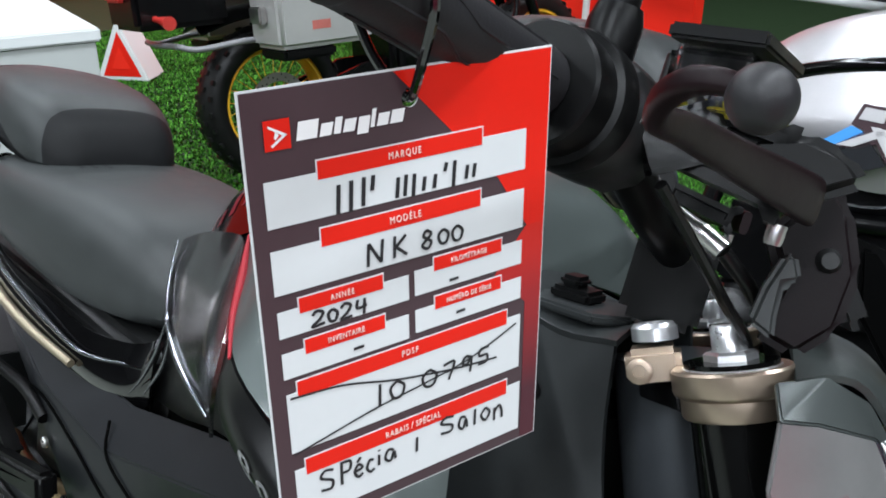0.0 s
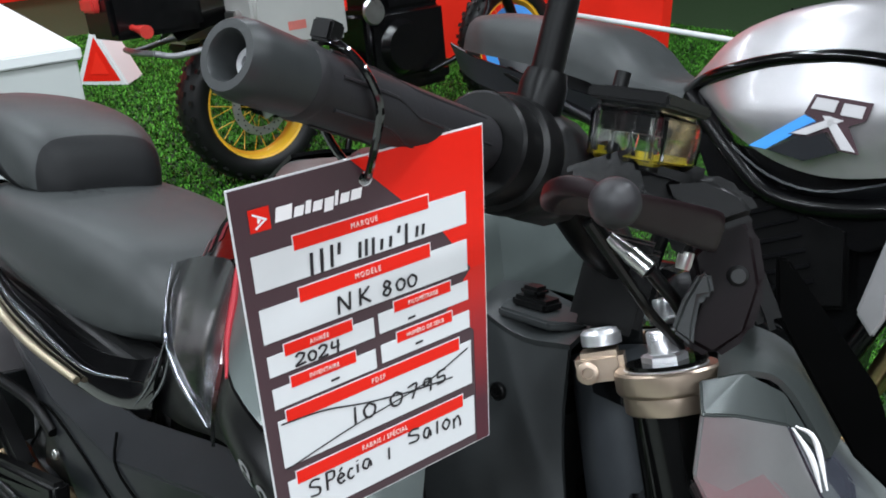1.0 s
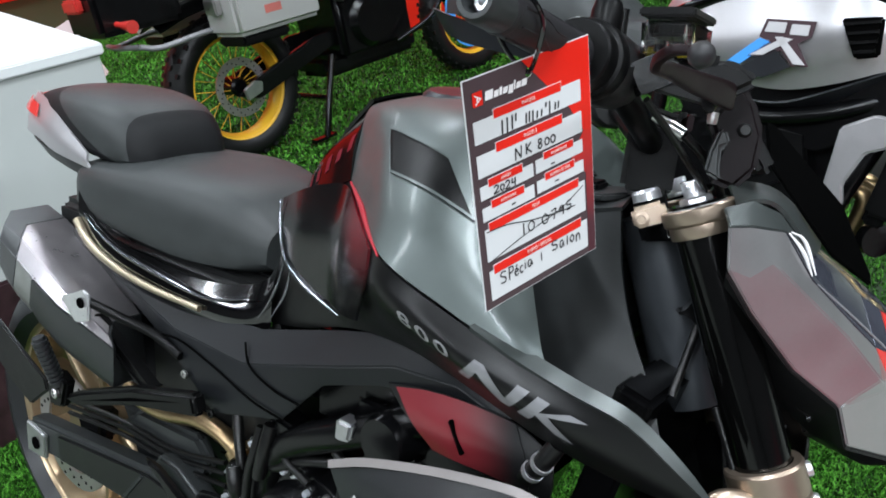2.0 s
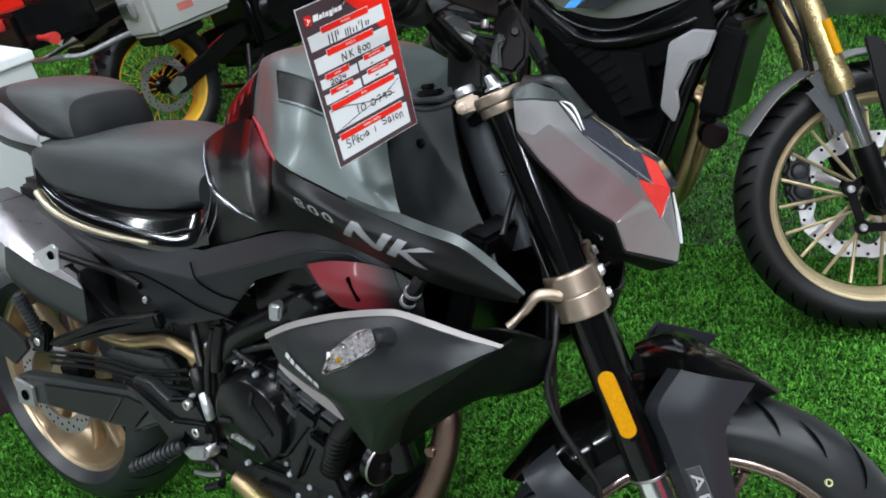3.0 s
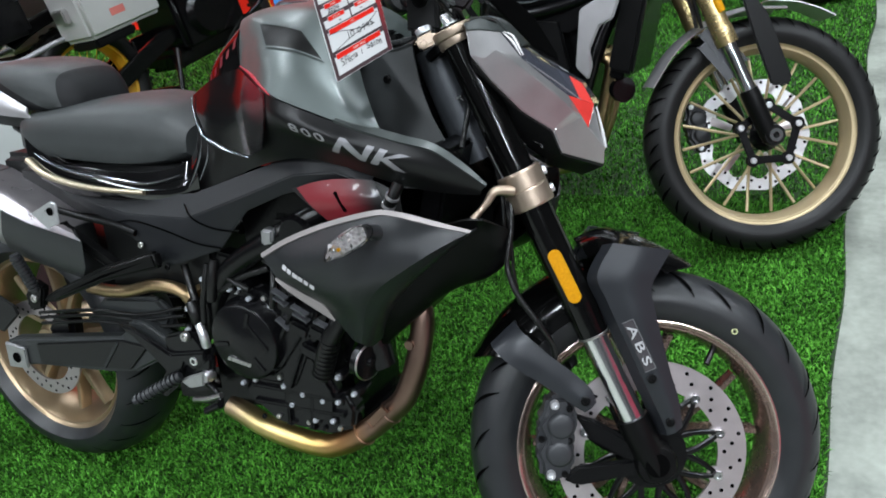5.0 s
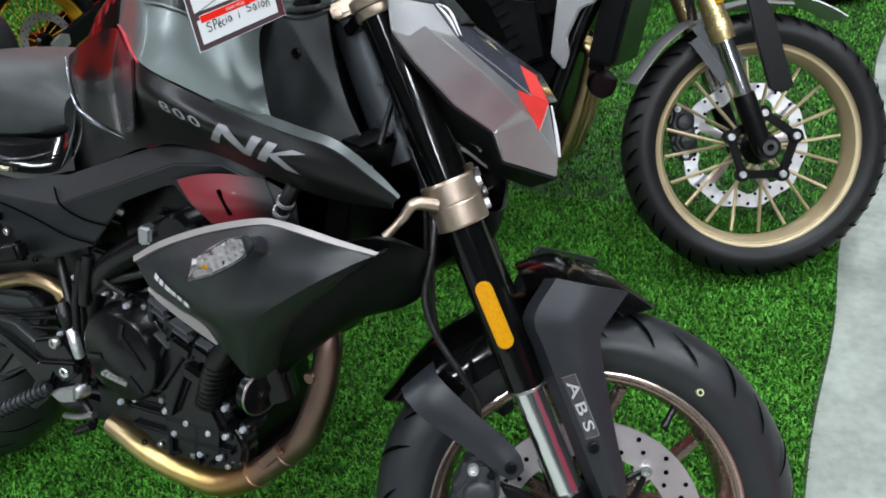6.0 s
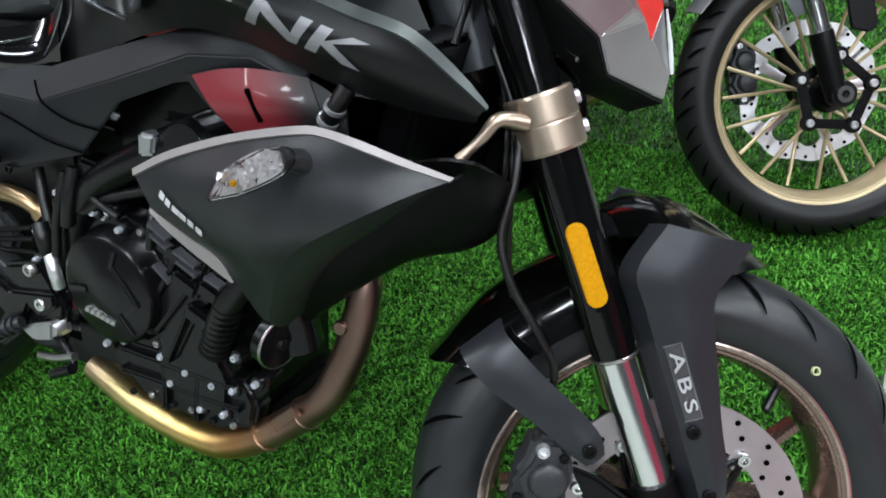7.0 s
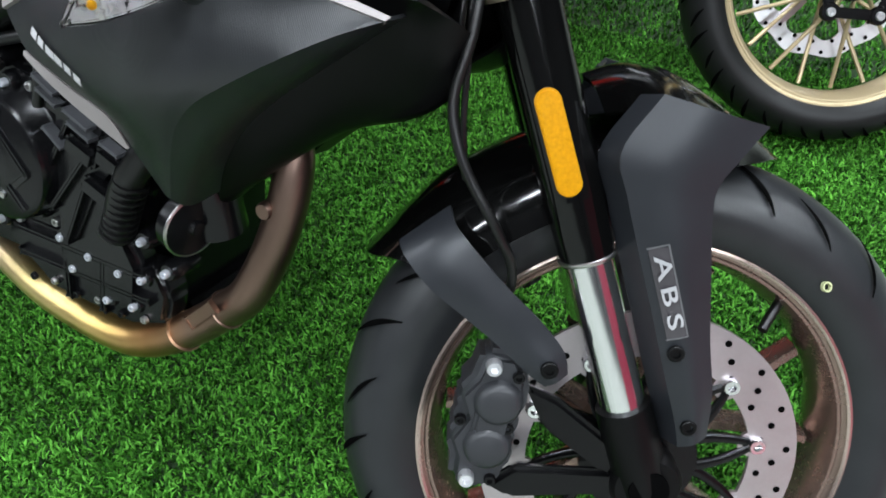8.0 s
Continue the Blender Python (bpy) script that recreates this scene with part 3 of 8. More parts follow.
rows = [[arch(a, y, r) for a in (93, 100, 109, 120, 134, 152 - 8 * (y / 0.079) ** 2)] for y, r in ((-0.079, 0.262), (-0.076, 0.29), (-0.06, 0.312), (-0.03, 0.324), (0, 0.328), (0.03, 0.324), (0.06, 0.312), (0.076, 0.29), (0.079, 0.262))]
fender = part("front_mudguard", moved(skin(rows, 0.003, 24, 26), S1), GLOSS_BLACK, bike, "gloss black front mudguard")
for s in (-1, 1):
    y = 0.118 * s
    k = y / 0.118
    fold = [(1.3564, 0.136, 0.648), (1.3312, 0.141, 0.5998), (1.3445, 0.14, 0.5621), (1.3665, 0.139, 0.5105), (1.3882, 0.1355, 0.4615), (1.4101, 0.1325, 0.4105), (1.4315, 0.1285, 0.3628), (1.44, 0.127, 0.338)]
    brink = [(1.4475, 0.126, 0.6332), (1.4262, 0.134, 0.6015), (1.4154, 0.135, 0.5795), (1.4175, 0.135, 0.5533), (1.43, 0.1335, 0.4996), (1.4435, 0.1315, 0.4435), (1.457, 0.13, 0.397), (1.4635, 0.127, 0.352)]
    inner = [(x - 0.012, v - 0.028, z - 0.006) for x, v, z in fold]
    face = [[(x, v * k, z) for x, v, z in fold], [((a[0] + b[0]) / 2, ((a[1] + b[1]) / 2 + 0.006) * k, (a[2] + b[2]) / 2) for a, b in zip(fold, brink)], [(x, v * k, z) for x, v, z in brink]]
    back = [[(x, v * k, z) for x, v, z in inner], [(x, v * k, z) for x, v, z in fold]]
    p = part("mudguard_arm", moved(join(skin(face, 0.004, 30, 10), skin(back, 0.004, 30, 4)), S1), GUNMETAL, fender, "satin dark grey mudguard stay")
    if s < 0:
        for at in ((1.4135, -0.138, 0.434), (1.443, -0.132, 0.362)):
            bolt(p, at, r=0.0075, h=0.004, material=BLACK_PLASTIC, steer=S1)
        badge = S1 @ Matrix.Translation((1.394, -0.135, 0.4875)) @ Matrix.Rotation(radians(66), 4, "Y")
        ap = part("abs_plate", drape(patch([(-0.043, -0.006), (-0.041, 0.0085), (0.043, 0.0085), (0.043, -0.0085), (-0.041, -0.0085)], 0.01), badge, p, 0.0009), mat("badge_film", (0.06, 0.055, 0.06), 0.25, metal=0.3), p, "glossy badge reading ABS")
        ABS_GREY = mat("silver_letters", (0.42, 0.42, 0.43), 0.35, metal=0.4)
        part("plate_outline", drape(patch([(-0.044, -0.0095), (-0.044, 0.0095), (0.044, 0.0095), (0.044, -0.0095), (0.0425, -0.0095), (0.0425, 0.008), (-0.0425, 0.008), (-0.0425, -0.0095)], 0.01), badge, p, 0.0012), SILVER_TRIM, ap)
        for ch, u in (("A", -0.025), ("B", 0.001), ("S", 0.026)):
            t = words(ch, 0.0195, ABS_GREY, ap, Matrix.Identity(4), bold=0.0002)
            t.data.transform(Matrix.Translation((u, 0, 0)) @ Matrix.Rotation(radians(90), 4, "X") @ Matrix.Diagonal((1.7, 0.95, 1, 1)))
            bm = drape(patch([(u - 0.012, -0.009), (u + 0.012, -0.009), (u + 0.012, 0.009), (u - 0.012, 0.009)], 0.05), badge, p, 0.0022)
            rest = badge.inverted()
            near = min((rest @ v.co).y for v in bm.verts)
            t.data.transform(badge @ Matrix.Translation((0, near, 0)))
    rear = [[(1.206, y * 0.72, 0.522), (1.212, y * 0.9, 0.512), (1.23, y, 0.496), (1.265, y * 1.02, 0.465), (1.3, y * 1.02, 0.437), (1.324, y * 1.02, 0.412), (1.33, y * 1.02, 0.392)], [(1.187, y * 0.74, 0.505), (1.192, y * 0.92, 0.497), (1.213, y * 1.02, 0.475), (1.248, y * 1.04, 0.447), (1.285, y * 1.04, 0.418), (1.31, y * 1.06, 0.397), (1.321, y * 1.04, 0.383)], [(1.166, y * 0.74, 0.485), (1.171, y * 0.9, 0.479), (1.196, y, 0.456), (1.23, y * 1.02, 0.434), (1.268, y * 1.02, 0.408), (1.295, y * 1.02, 0.387), (1.312, y * 1.02, 0.377)]]
    p = part("mudguard_arm", moved(skin(rear if s < 0 else [r[2:] for r in rear], 0.004, 20, 10), S1), GUNMETAL, fender, "satin dark grey mudguard stay")
    if s < 0:
        bolt(p, (1.312, -0.126, 0.397), r=0.008, h=0.004, material=BLACK_PLASTIC, steer=S1)
# raised gloss lip over the guard
lip = [[(1.325, -0.078, 0.618), (1.352, -0.095, 0.634), (1.38, -0.1, 0.638), (1.42, -0.085, 0.616), (1.456, -0.064, 0.588)], [(1.318, -0.04, 0.636), (1.35, -0.05, 0.65), (1.39, -0.052, 0.65), (1.44, -0.045, 0.622), (1.49, -0.03, 0.59)], [(1.312, 0, 0.64), (1.35, 0, 0.655), (1.39, 0, 0.655), (1.45, 0, 0.628), (1.512, 0, 0.589)], [(1.318, 0.04, 0.636), (1.35, 0.05, 0.65), (1.39, 0.052, 0.65), (1.44, 0.045, 0.622), (1.49, 0.03, 0.59)], [(1.325, 0.078, 0.618), (1.352, 0.095, 0.634), (1.38, 0.1, 0.638), (1.42, 0.085, 0.616), (1.456, 0.064, 0.588)]]
part("mudguard_lip", moved(skin(lip, 0.004, 18, 12), S1), GLOSS_BLACK, fender, "gloss black raised mudguard nose")

# caliper
def caliper(parent, steer, cx, cz, y, tilt, k=1.0):
    body = plate([(-0.022, -0.07), (0.016, -0.074), (0.03, -0.05), (0.033, -0.022), (0.026, 0.0), (0.033, 0.022), (0.031, 0.05), (0.016, 0.072), (-0.018, 0.07), (-0.022, 0.042), (-0.034, 0.022), (-0.024, 0.0), (-0.034, -0.024), (-0.024, -0.044)], -0.026, 0.026, 0.009, 3)
    for dz in (-0.023, 0.023):
        body = join(body, lathe([(0, -0.036), (0.015, -0.036), (0.0185, -0.0345), (0.021, -0.031), (0.0235, -0.02), (0, -0.02)], (0.006, 0, dz), axis=(0, 1, 0), seg=32))
    body = join(body, plate([(-0.012, -0.02), (0.022, -0.02), (0.022, 0.02), (-0.012, 0.02)], -0.0325, -0.02, 0.004, 3))
    m = Matrix.Translation((cx, y, cz)) @ Matrix.Rotation(radians(tilt), 4, "Y") @ Matrix.Scale(k, 4)
    c = part("brake_caliper", moved(moved(body, m), steer), mat("caliper_black", (0.02, 0.021, 0.0235), 0.42, spec=0.4, bump=0.3, bump_scale=300), parent, "black radial brake caliper")
    for dz in (-0.058, 0.058):
        b = bolt(c, (0, 0, 0), r=0.0075, h=0.01, material=ZINC, name="caliper_bolt")
        b.data.transform(steer @ m @ Matrix.Translation((-0.006, -0.026, dz)))
    for cx2, dz in ((0.02, 0.0), (-0.024, 0.0), (0.018, 0.052), (0.016, -0.056)):
        b = bolt(c, (0, 0, 0), r=0.0055, h=0.006, material=CAST, name="caliper_screw")
        b.data.transform(steer @ m @ Matrix.Translation((cx2, -0.026, dz)))
    return c


caliper(bike, S1, 1.266, 0.333, -0.094, 4)
# caliper lug between leg and caliper
lug = join(plate([(1.295, 0.372), (1.33, 0.36), (1.4, 0.315), (1.39, 0.285), (1.32, 0.33)], -0.112, -0.098, 0.005), plate([(1.275, 0.262), (1.3, 0.25), (1.4, 0.268), (1.41, 0.295), (1.3, 0.285)], -0.112, -0.098, 0.005))
part("caliper_bracket", moved(lug, S1), CAST, bike)
part("brake_hose", moved(tube([(1.17, -0.09, 0.8), (1.2, -0.11, 0.73), (1.203, -0.122, 0.675), (1.195, -0.125, 0.622), (1.201, -0.128, 0.591), (1.216, -0.13, 0.56), (1.247, -0.13, 0.516), (1.266, -0.115, 0.478), (1.266, -0.1, 0.43)], 0.0045, n=44, seg=10), S1), HOSE, bike)
for k in range(2):
    part("sensor_cable", moved(tube([(1.17 + 0.008 * k, -0.09, 0.82), (1.19 + 0.006 * k, -0.1, 0.73), (1.194 + 0.008 * k, -0.105, 0.66), (1.2 + 0.006 * k, -0.105, 0.6), (1.215, -0.1, 0.55)], 0.0028, n=26, seg=8), S1), HOSE, bike)

# headlamp cowl (turns with the bars)
def facets(polys, thick=0.004, mirror=True, bevel=0.002):
    """Flat-faced moulded shell from a few corner points."""
    bm = bmesh.new()
    for p in polys:
        bm.faces.new([bm.verts.new(q) for q in p])
    bmesh.ops.remove_doubles(bm, verts=bm.verts, dist=1e-4)
    bmesh.ops.recalc_face_normals(bm, faces=bm.faces)
    bmesh.ops.solidify(bm, geom=bm.faces[:], thickness=thick)
    bmesh.ops.recalc_face_normals(bm, faces=bm.faces)
    if bevel:
        bmesh.ops.bevel(bm, geom=[e for e in bm.edges if len(e.link_faces) == 2 and e.calc_face_angle(0) > 0.25], offset=bevel, segments=2, affect="EDGES", clamp_overlap=True)
    return pair(bm) if mirror else bm


A0, A1, A2, HD = (1.1443, -0.16, 0.9707), (1.1639, -0.146, 0.9729), (1.1951, -0.123, 0.9716), (1.165, -0.118, 0.994)
B0, B1, C2, C3, C4 = (1.1494, -0.158, 0.9343), (1.1686, -0.15, 0.93), (1.1915, -0.137, 0.9414), (1.2657, -0.103, 0.8875), (1.3063, -0.083, 0.8512)
L1, L2, HF = (1.2264, -0.108, 0.9333), (1.2728, -0.082, 0.8971), (1.3007, -0.066, 0.8767)
J1, J2, HJ, HI, HH = (1.1778, -0.143, 0.8989), (1.2246, -0.117, 0.8526), (1.2741, -0.09, 0.8215), (1.2875, -0.087, 0.7867), (1.363, -0.021, 0.7647)
K1, HG, HN, HK = (1.3198, -0.068, 0.8422), (1.3338, -0.05, 0.8243), (1.362, -0.037, 0.789), (1.346, -0.031, 0.862)
COWL = [[A0, A1, B1, B0], [A1, A2, C2, B1], [A2, L1, C2], [C2, L1, L2, C3], [C3, L2, HF, C4], [B0, B1, J1], [B1, C2, C3, J1], [J1, C3, J2], [J2, C3, C4, HJ], [HJ, C4, K1], [HJ, K1, HG, HI], [HI, HG, HN, HH], [C4, HF, HG, K1], [HK, HN, HG]]
head = part("headlight", moved(facets(COWL, 0.004, True, 0.0015), S1), COWL_GREY, bike, "silver-grey faceted headlight cowl with smoked lens", angle=14)
part("cowl_underside", moved(facets([[B0, J1, J2, (1.16, -0.08, 0.9)], [J2, HJ, (1.23, -0.05, 0.81), (1.16, -0.08, 0.9)], [HJ, HI, (1.27, -0.03, 0.78), (1.23, -0.05, 0.81)], [HI, HH, (1.33, 0, 0.75), (1.27, 0, 0.77), (1.27, -0.03, 0.78)]]), S1), MATTE, head)
BX, BY, P2, P3 = (1.192, -0.1, 0.986), (1.227, -0.088, 0.951), (1.284, -0.05, 0.92), (1.327, -0.032, 0.897)
part("cowl_brow", moved(facets([[A0, HD, A1], [A1, HD, A2], [A0, (1.14, -0.135, 0.985), HD], [HD, BX, A2], [BX, BY, A2]], 0.004, True, 0.001), S1), SHOULDER, head, "satin grey cowl brow")
part("cowl_brow", moved(skin([[(1.15, -0.13, 0.985), (1.172, -0.113, 0.992), BX, BY], [(1.15, -0.06, 1.0), (1.185, -0.055, 1.0), (1.21, -0.052, 0.988), (1.238, -0.05, 0.958)], [(1.15, 0, 1.005), (1.19, 0, 1.005), (1.215, 0, 0.992), (1.245, 0, 0.962)], [(1.15, 0.06, 1.0), (1.185, 0.055, 1.0), (1.21, 0.052, 0.988), (1.238, 0.05, 0.958)], [(1.15, 0.13, 0.985), (1.172, 0.113, 0.992), (1.192, 0.1, 0.986), (1.227, 0.088, 0.951)]], 0.004, 14, 14), S1), SHOULDER, head)
part("lens", moved(facets([[A2, BY, L1], [BY, P2, L2, L1], [P2, HF, L2], [BY, (1.245, 0, 0.96), (1.298, 0, 0.925), P2], [P2, (1.298, 0, 0.925), (1.336, 0, 0.9), P3], [P3, (1.336, 0, 0.9), (1.36, 0, 0.865), HK]], 0.004, True, 0.0008), S1), SMOKED, head, "smoked headlight lens")
for s in (-1, 1):
    for pts in (((1.198, 0.1215, 0.9705), (1.213, 0.117, 0.956), (1.2255, 0.1095, 0.936)), ((1.2, 0.119, 0.9715), (1.214, 0.109, 0.965), (1.229, 0.1065, 0.937))):
        part("running_light", moved(tube([(x, y * s, z) for x, y, z in pts], [0.0006, 0.0018, 0.0006], n=14, seg=8), S1), WHITE_PRINT, head, "bright running light strip")
    part("lens_line", moved(tube([(1.232, 0.103 * s, 0.929), (1.277, 0.0765 * s, 0.9), (1.322, 0.049 * s, 0.869)], 0.0011, n=16, seg=6), S1), LIGHT_DECAL, head)
P2, P3, HF, HK = (Vector(q) for q in (P2, P3, HF, HK))
part("lens", moved(facets([[P2, P2.lerp(P3, 0.5), HF.lerp(HK, 0.45), HF]], 0.004, True, 0.0006), S1), SMOKED, head)
part("lens_trim", moved(facets([[P2.lerp(P3, 0.5), P3, HK, HF.lerp(HK, 0.45)]], 0.004, True, 0.0006), S1), RED_PLASTIC, head, "red lens trim")
part("lens_trim", moved(facets([[HF, HK, HG]], 0.004, True, 0.0006), S1), RED_PLASTIC, head)
part("beak_edge", moved(tube([(1.349, -0.032, 0.858), (1.3565, -0.036, 0.825), (1.3625, -0.038, 0.792)], [0.0012, 0.0026, 0.002], n=12, seg=8), S1), PALE_DECAL, head)

part("headlight_bracket", moved(join(rod_box((1.14, -0.06, 0.9), (1.27, -0.05, 0.82), 0.012, 0.05), rod_box((1.14, 0.06, 0.9), (1.27, 0.05, 0.82), 0.012, 0.05), box(1.16, 1.225, -0.05, 0.05, 0.8, 0.94, 0.02), box(1.16, 1.27, -0.04, 0.04, 0.8, 0.88, 0.02)), S1), CAST, head)

# handlebar and controls
# Black plastic; the maroon tint is reflected red put into the colour.
BRACKET = mat("black_plastic_red_sheen", (0.004, 0.0018, 0.0024), 0.42, spec=0.12, bump=0.15, bump_scale=900)
BAR = [(1.075, -0.03, 1.03), (1.06, -0.12, 1.045), (1.02, -0.2, 1.082), (0.955, -0.40, 1.089)]
barv = (Vector(BAR[3]) - Vector(BAR[2])).normalized()
for s in (-1, 1):
    mir = Matrix.Diagonal((1, -s, 1, 1))
    hb = part("handlebar", moved(moved(tube([*BAR[:3], Vector(BAR[3]) - barv * 0.024], 0.0118, n=40, seg=16), mir), S1), BLACK_PLASTIC, bike, "black tapered handlebar half")
    g0, g1 = Vector(BAR[3]) - barv * 0.155, Vector(BAR[3]) - barv * 0.032
    grip = part("grip", moved(moved(tube([g0, g0.lerp(g1, 0.5), g1], [0.0152, 0.014, 0.0141], n=16, seg=24), mir), S1), GRIP_RUBBER, hb, "black ribbed rubber grip")
    ribs = bmesh.new()
    up = Vector((0, 0, 1))
    side = barv.cross(up).normalized()
    tops = side.cross(barv)
    for k in range(7):
        a = 2 * math.pi * k / 7 + 0.3
        e = math.cos(a) * tops + math.sin(a) * side
        e2 = math.cos(a + 0.32) * tops + math.sin(a + 0.32) * side
        ribs = join(ribs, tube([g0.lerp(g1, 0.08) + e * 0.0148, g0.lerp(g1, 0.55) + e * 0.0141, g0.lerp(g1, 0.66) + e2 * 0.014, g0.lerp(g1, 0.95) + e2 * 0.0141], 0.0008, n=14, seg=6))
    part("grip_rib", moved(moved(ribs, mir), S1), GRIP_RUBBER, grip)
    part("grip_collar", moved(moved(lathe([(0.0122, -0.0035), (0.0138, -0.0035), (0.0146, 0), (0.0138, 0.0035), (0.0122, 0.0035)], g1 + barv * 0.002, axis=barv, closed=True, seg=32), mir), S1), GRIP_RUBBER, grip)
    e0 = Vector(BAR[3])
    end = lathe([(0.0078, 0.0022), (0.0088, 0.004), (0.0118, 0.004), (0.0133, 0.001), (0.0139, -0.004), (0.0138, -0.02), (0.0136, -0.03), (0.005, -0.03), (0.005, -0.022), (0.0078, -0.02)], e0, axis=barv, seg=40, closed=True)
    be = part("bar_end", moved(moved(end, mir), S1), SATIN, hb, "black bar-end weight with recessed screw")
    part("end_screw", moved(moved(lathe([(0, -0.011), (0.002, -0.011), (0.0024, -0.005), (0.0048, -0.005), (0.006, -0.0065), (0.006, -0.02), (0, -0.02)], e0, axis=barv, seg=20), mir), S1), ZINC, be)
    part("throttle_flange", moved(moved(lathe([(0.012, -0.022), (0.0255, -0.022), (0.027, -0.0205), (0.027, -0.003), (0.03, -0.002), (0.0308, 0.0), (0.0308, 0.013), (0.0298, 0.0145), (0.025, 0.0145), (0.024, 0.023), (0.012, 0.023)], Vector(BAR[3]) - barv * 0.178, axis=-barv, closed=True, seg=44), mir), S1), BLACK_PLASTIC, hb, angle=30)
    sw = lathe([(0.012, -0.024), (0.027, -0.024), (0.031, -0.018), (0.031, 0.016), (0.027, 0.022), (0.012, 0.022)], Vector(BAR[3]) - barv * 0.222, axis=-barv, closed=True, seg=12)
    part("switch_housing", moved(moved(sw, mir), S1), MATTE, hb)
    # lever
    lever_line = ((1.122, -0.198, 1.0705, 0.0118), (1.1193, -0.205, 1.0711, 0.0122), (1.1035, -0.235, 1.0719, 0.0108), (1.089, -0.265, 1.0719, 0.0086), (1.0762, -0.3, 1.0717, 0.0056), (1.0664, -0.33, 1.0707, 0.0046), (1.0606, -0.355, 1.0685, 0.0036), (1.0612, -0.373, 1.071, 0.0036), (1.0665, -0.386, 1.0742, 0.0038), (1.0725, -0.391, 1.0752, 0.0036), (1.079, -0.394, 1.0745, 0.0032))
    mid = catmull([q[:3] for q in lever_line], 50)
    tall = catmull([(q[3], 0, 0) for q in lever_line], 50)
    lev = bmesh.new()
    rows = []
    for i, q in enumerate(mid):
        d = mid[min(i + 1, 49)] - mid[max(i - 1, 0)]
        out = Vector((d.y, -d.x, 0)).normalized()
        h, w = tall[i].x * 0.86, 0.0042 - 0.001 * i / 49
        rows.append([q + out * (w * math.copysign(abs(math.cos(a)) ** 0.55, math.cos(a))) + Vector((0, 0, h * math.copysign(abs(math.sin(a)) ** 0.55, math.sin(a)))) for a in (2 * math.pi * (k + 0.5) / 20 for k in range(20))])
    vs = grid_faces(lev, rows, closed=True)
    lev.faces.new(vs[0])
    lev.faces.new(vs[-1][::-1])
    bmesh.ops.recalc_face_normals(lev, faces=lev.faces)
    # The lever's black also carries the reflected red as a tint.
    lv = part("brake_lever" if s < 0 else "clutch_lever", moved(moved(lev, mir), S1), mat("lever_black_red_sheen", (0.006, 0.0018, 0.0026), 0.42, spec=0.16), bike, "black lever with ball end")
    part("lever_ball", moved(moved(ball((1.0829, -0.3956, 1.0729), 0.0078, (1, 1, 1), 28, 20), mir), S1), GRIP_RUBBER, lv, "black ball end")
    part("lever_bracket", moved(moved(rod_box((1.035, -0.19, 1.083), (1.108, -0.198, 1.07), 0.018, 0.016, 0.005), mir), S1), BLACK_PLASTIC, hb)
    part("perch_hole", moved(moved(lathe([(0, -0.001), (0.0028, -0.001), (0.0028, 0.001), (0, 0.001)], (1.1118, -0.2135, 1.0697), axis=(-0.85, -0.5, 0), seg=14), mir), S1), GROOVE, lv)
    bolt(lv, (0, 0, 0), r=0.0042, h=0.009, axis=(0, 0, -1)).data.transform(S1 @ mir @ Matrix.Translation((1.1118, -0.2, 1.0575)))
    # mirror stalk
    stalk = join(tube([(1.02, -0.2065, 1.126), (1.02, -0.209, 1.16), (1.02, -0.212, 1.2)], [0.0088, 0.0078, 0.0078], n=14, seg=22), lathe([(0, -0.006), (0.009, -0.006), (0.0125, -0.004), (0.0128, 0.01), (0.0105, 0.018), (0, 0.018)], (1.02, -0.2055, 1.113), axis=(0, -0.03, 1), seg=28), tube([(1.018, -0.205, 1.092), (1.019, -0.205, 1.109)], 0.0085, n=4, seg=18))
    part("mirror_stalk", moved(moved(stalk, mir), S1), BLACK_PLASTIC, hb, "round black mirror stalk with a collar")

# brake fluid reservoir
part("control_bracket", moved(plate([(1.133, 1.09), (1.147, 1.078), (1.16, 1.048), (1.159, 1.018), (1.143, 0.999), (1.119, 1.005), (1.124, 1.033), (1.112, 1.055)], -0.15, -0.13, 0.006, 3), S1), BRACKET, hb, "dark moulded control bracket")
part("bracket_boss", moved(join(lathe([(0, -0.004), (0.004, -0.004), (0.006, 0), (0.006, 0.004), (0, 0.004)], (1.143, -0.152, 1.05), seg=16)), S1), MATTE, hb)
part("master_cylinder", moved(join(plate([(1.085, 1.092), (1.111, 1.1), (1.131, 1.096), (1.144, 1.084), (1.122, 1.07), (1.094, 1.078)], -0.2, -0.15, 0.006, 3), rod_box((1.06, -0.19, 1.088), (1.1, -0.18, 1.086), 0.026, 0.02, 0.005)), S1), BLACK_PLASTIC, hb)
RES = S1 @ Matrix.Translation((1.076, -0.181, 1.111)) @ Matrix.Rotation(radians(-16), 4, "Z") @ Matrix.Rotation(radians(-2.4), 4, "Y") @ Matrix.Rotation(radians(5), 4, "X") @ Matrix.Rotation(radians(90), 4, "Z") @ Matrix.Diagonal((1.24, 0.98, 0.96, 1))
cup = plate([(-0.0245, -0.0155), (0.0245, -0.0155), (0.0283, 0.014), (-0.0283, 0.014)], -0.0185, 0.0185, 0.004, 3)
bmesh.ops.reverse_faces(cup, faces=cup.faces[:])
res = part("brake_reservoir", moved(join(plate([(-0.027, -0.018), (0.027, -0.018), (0.031, 0.016), (-0.031, 0.016)], -0.021, 0.021, 0.005, 3), cup), RES), CLEAR, bike, "clear brake fluid reservoir with black lid")
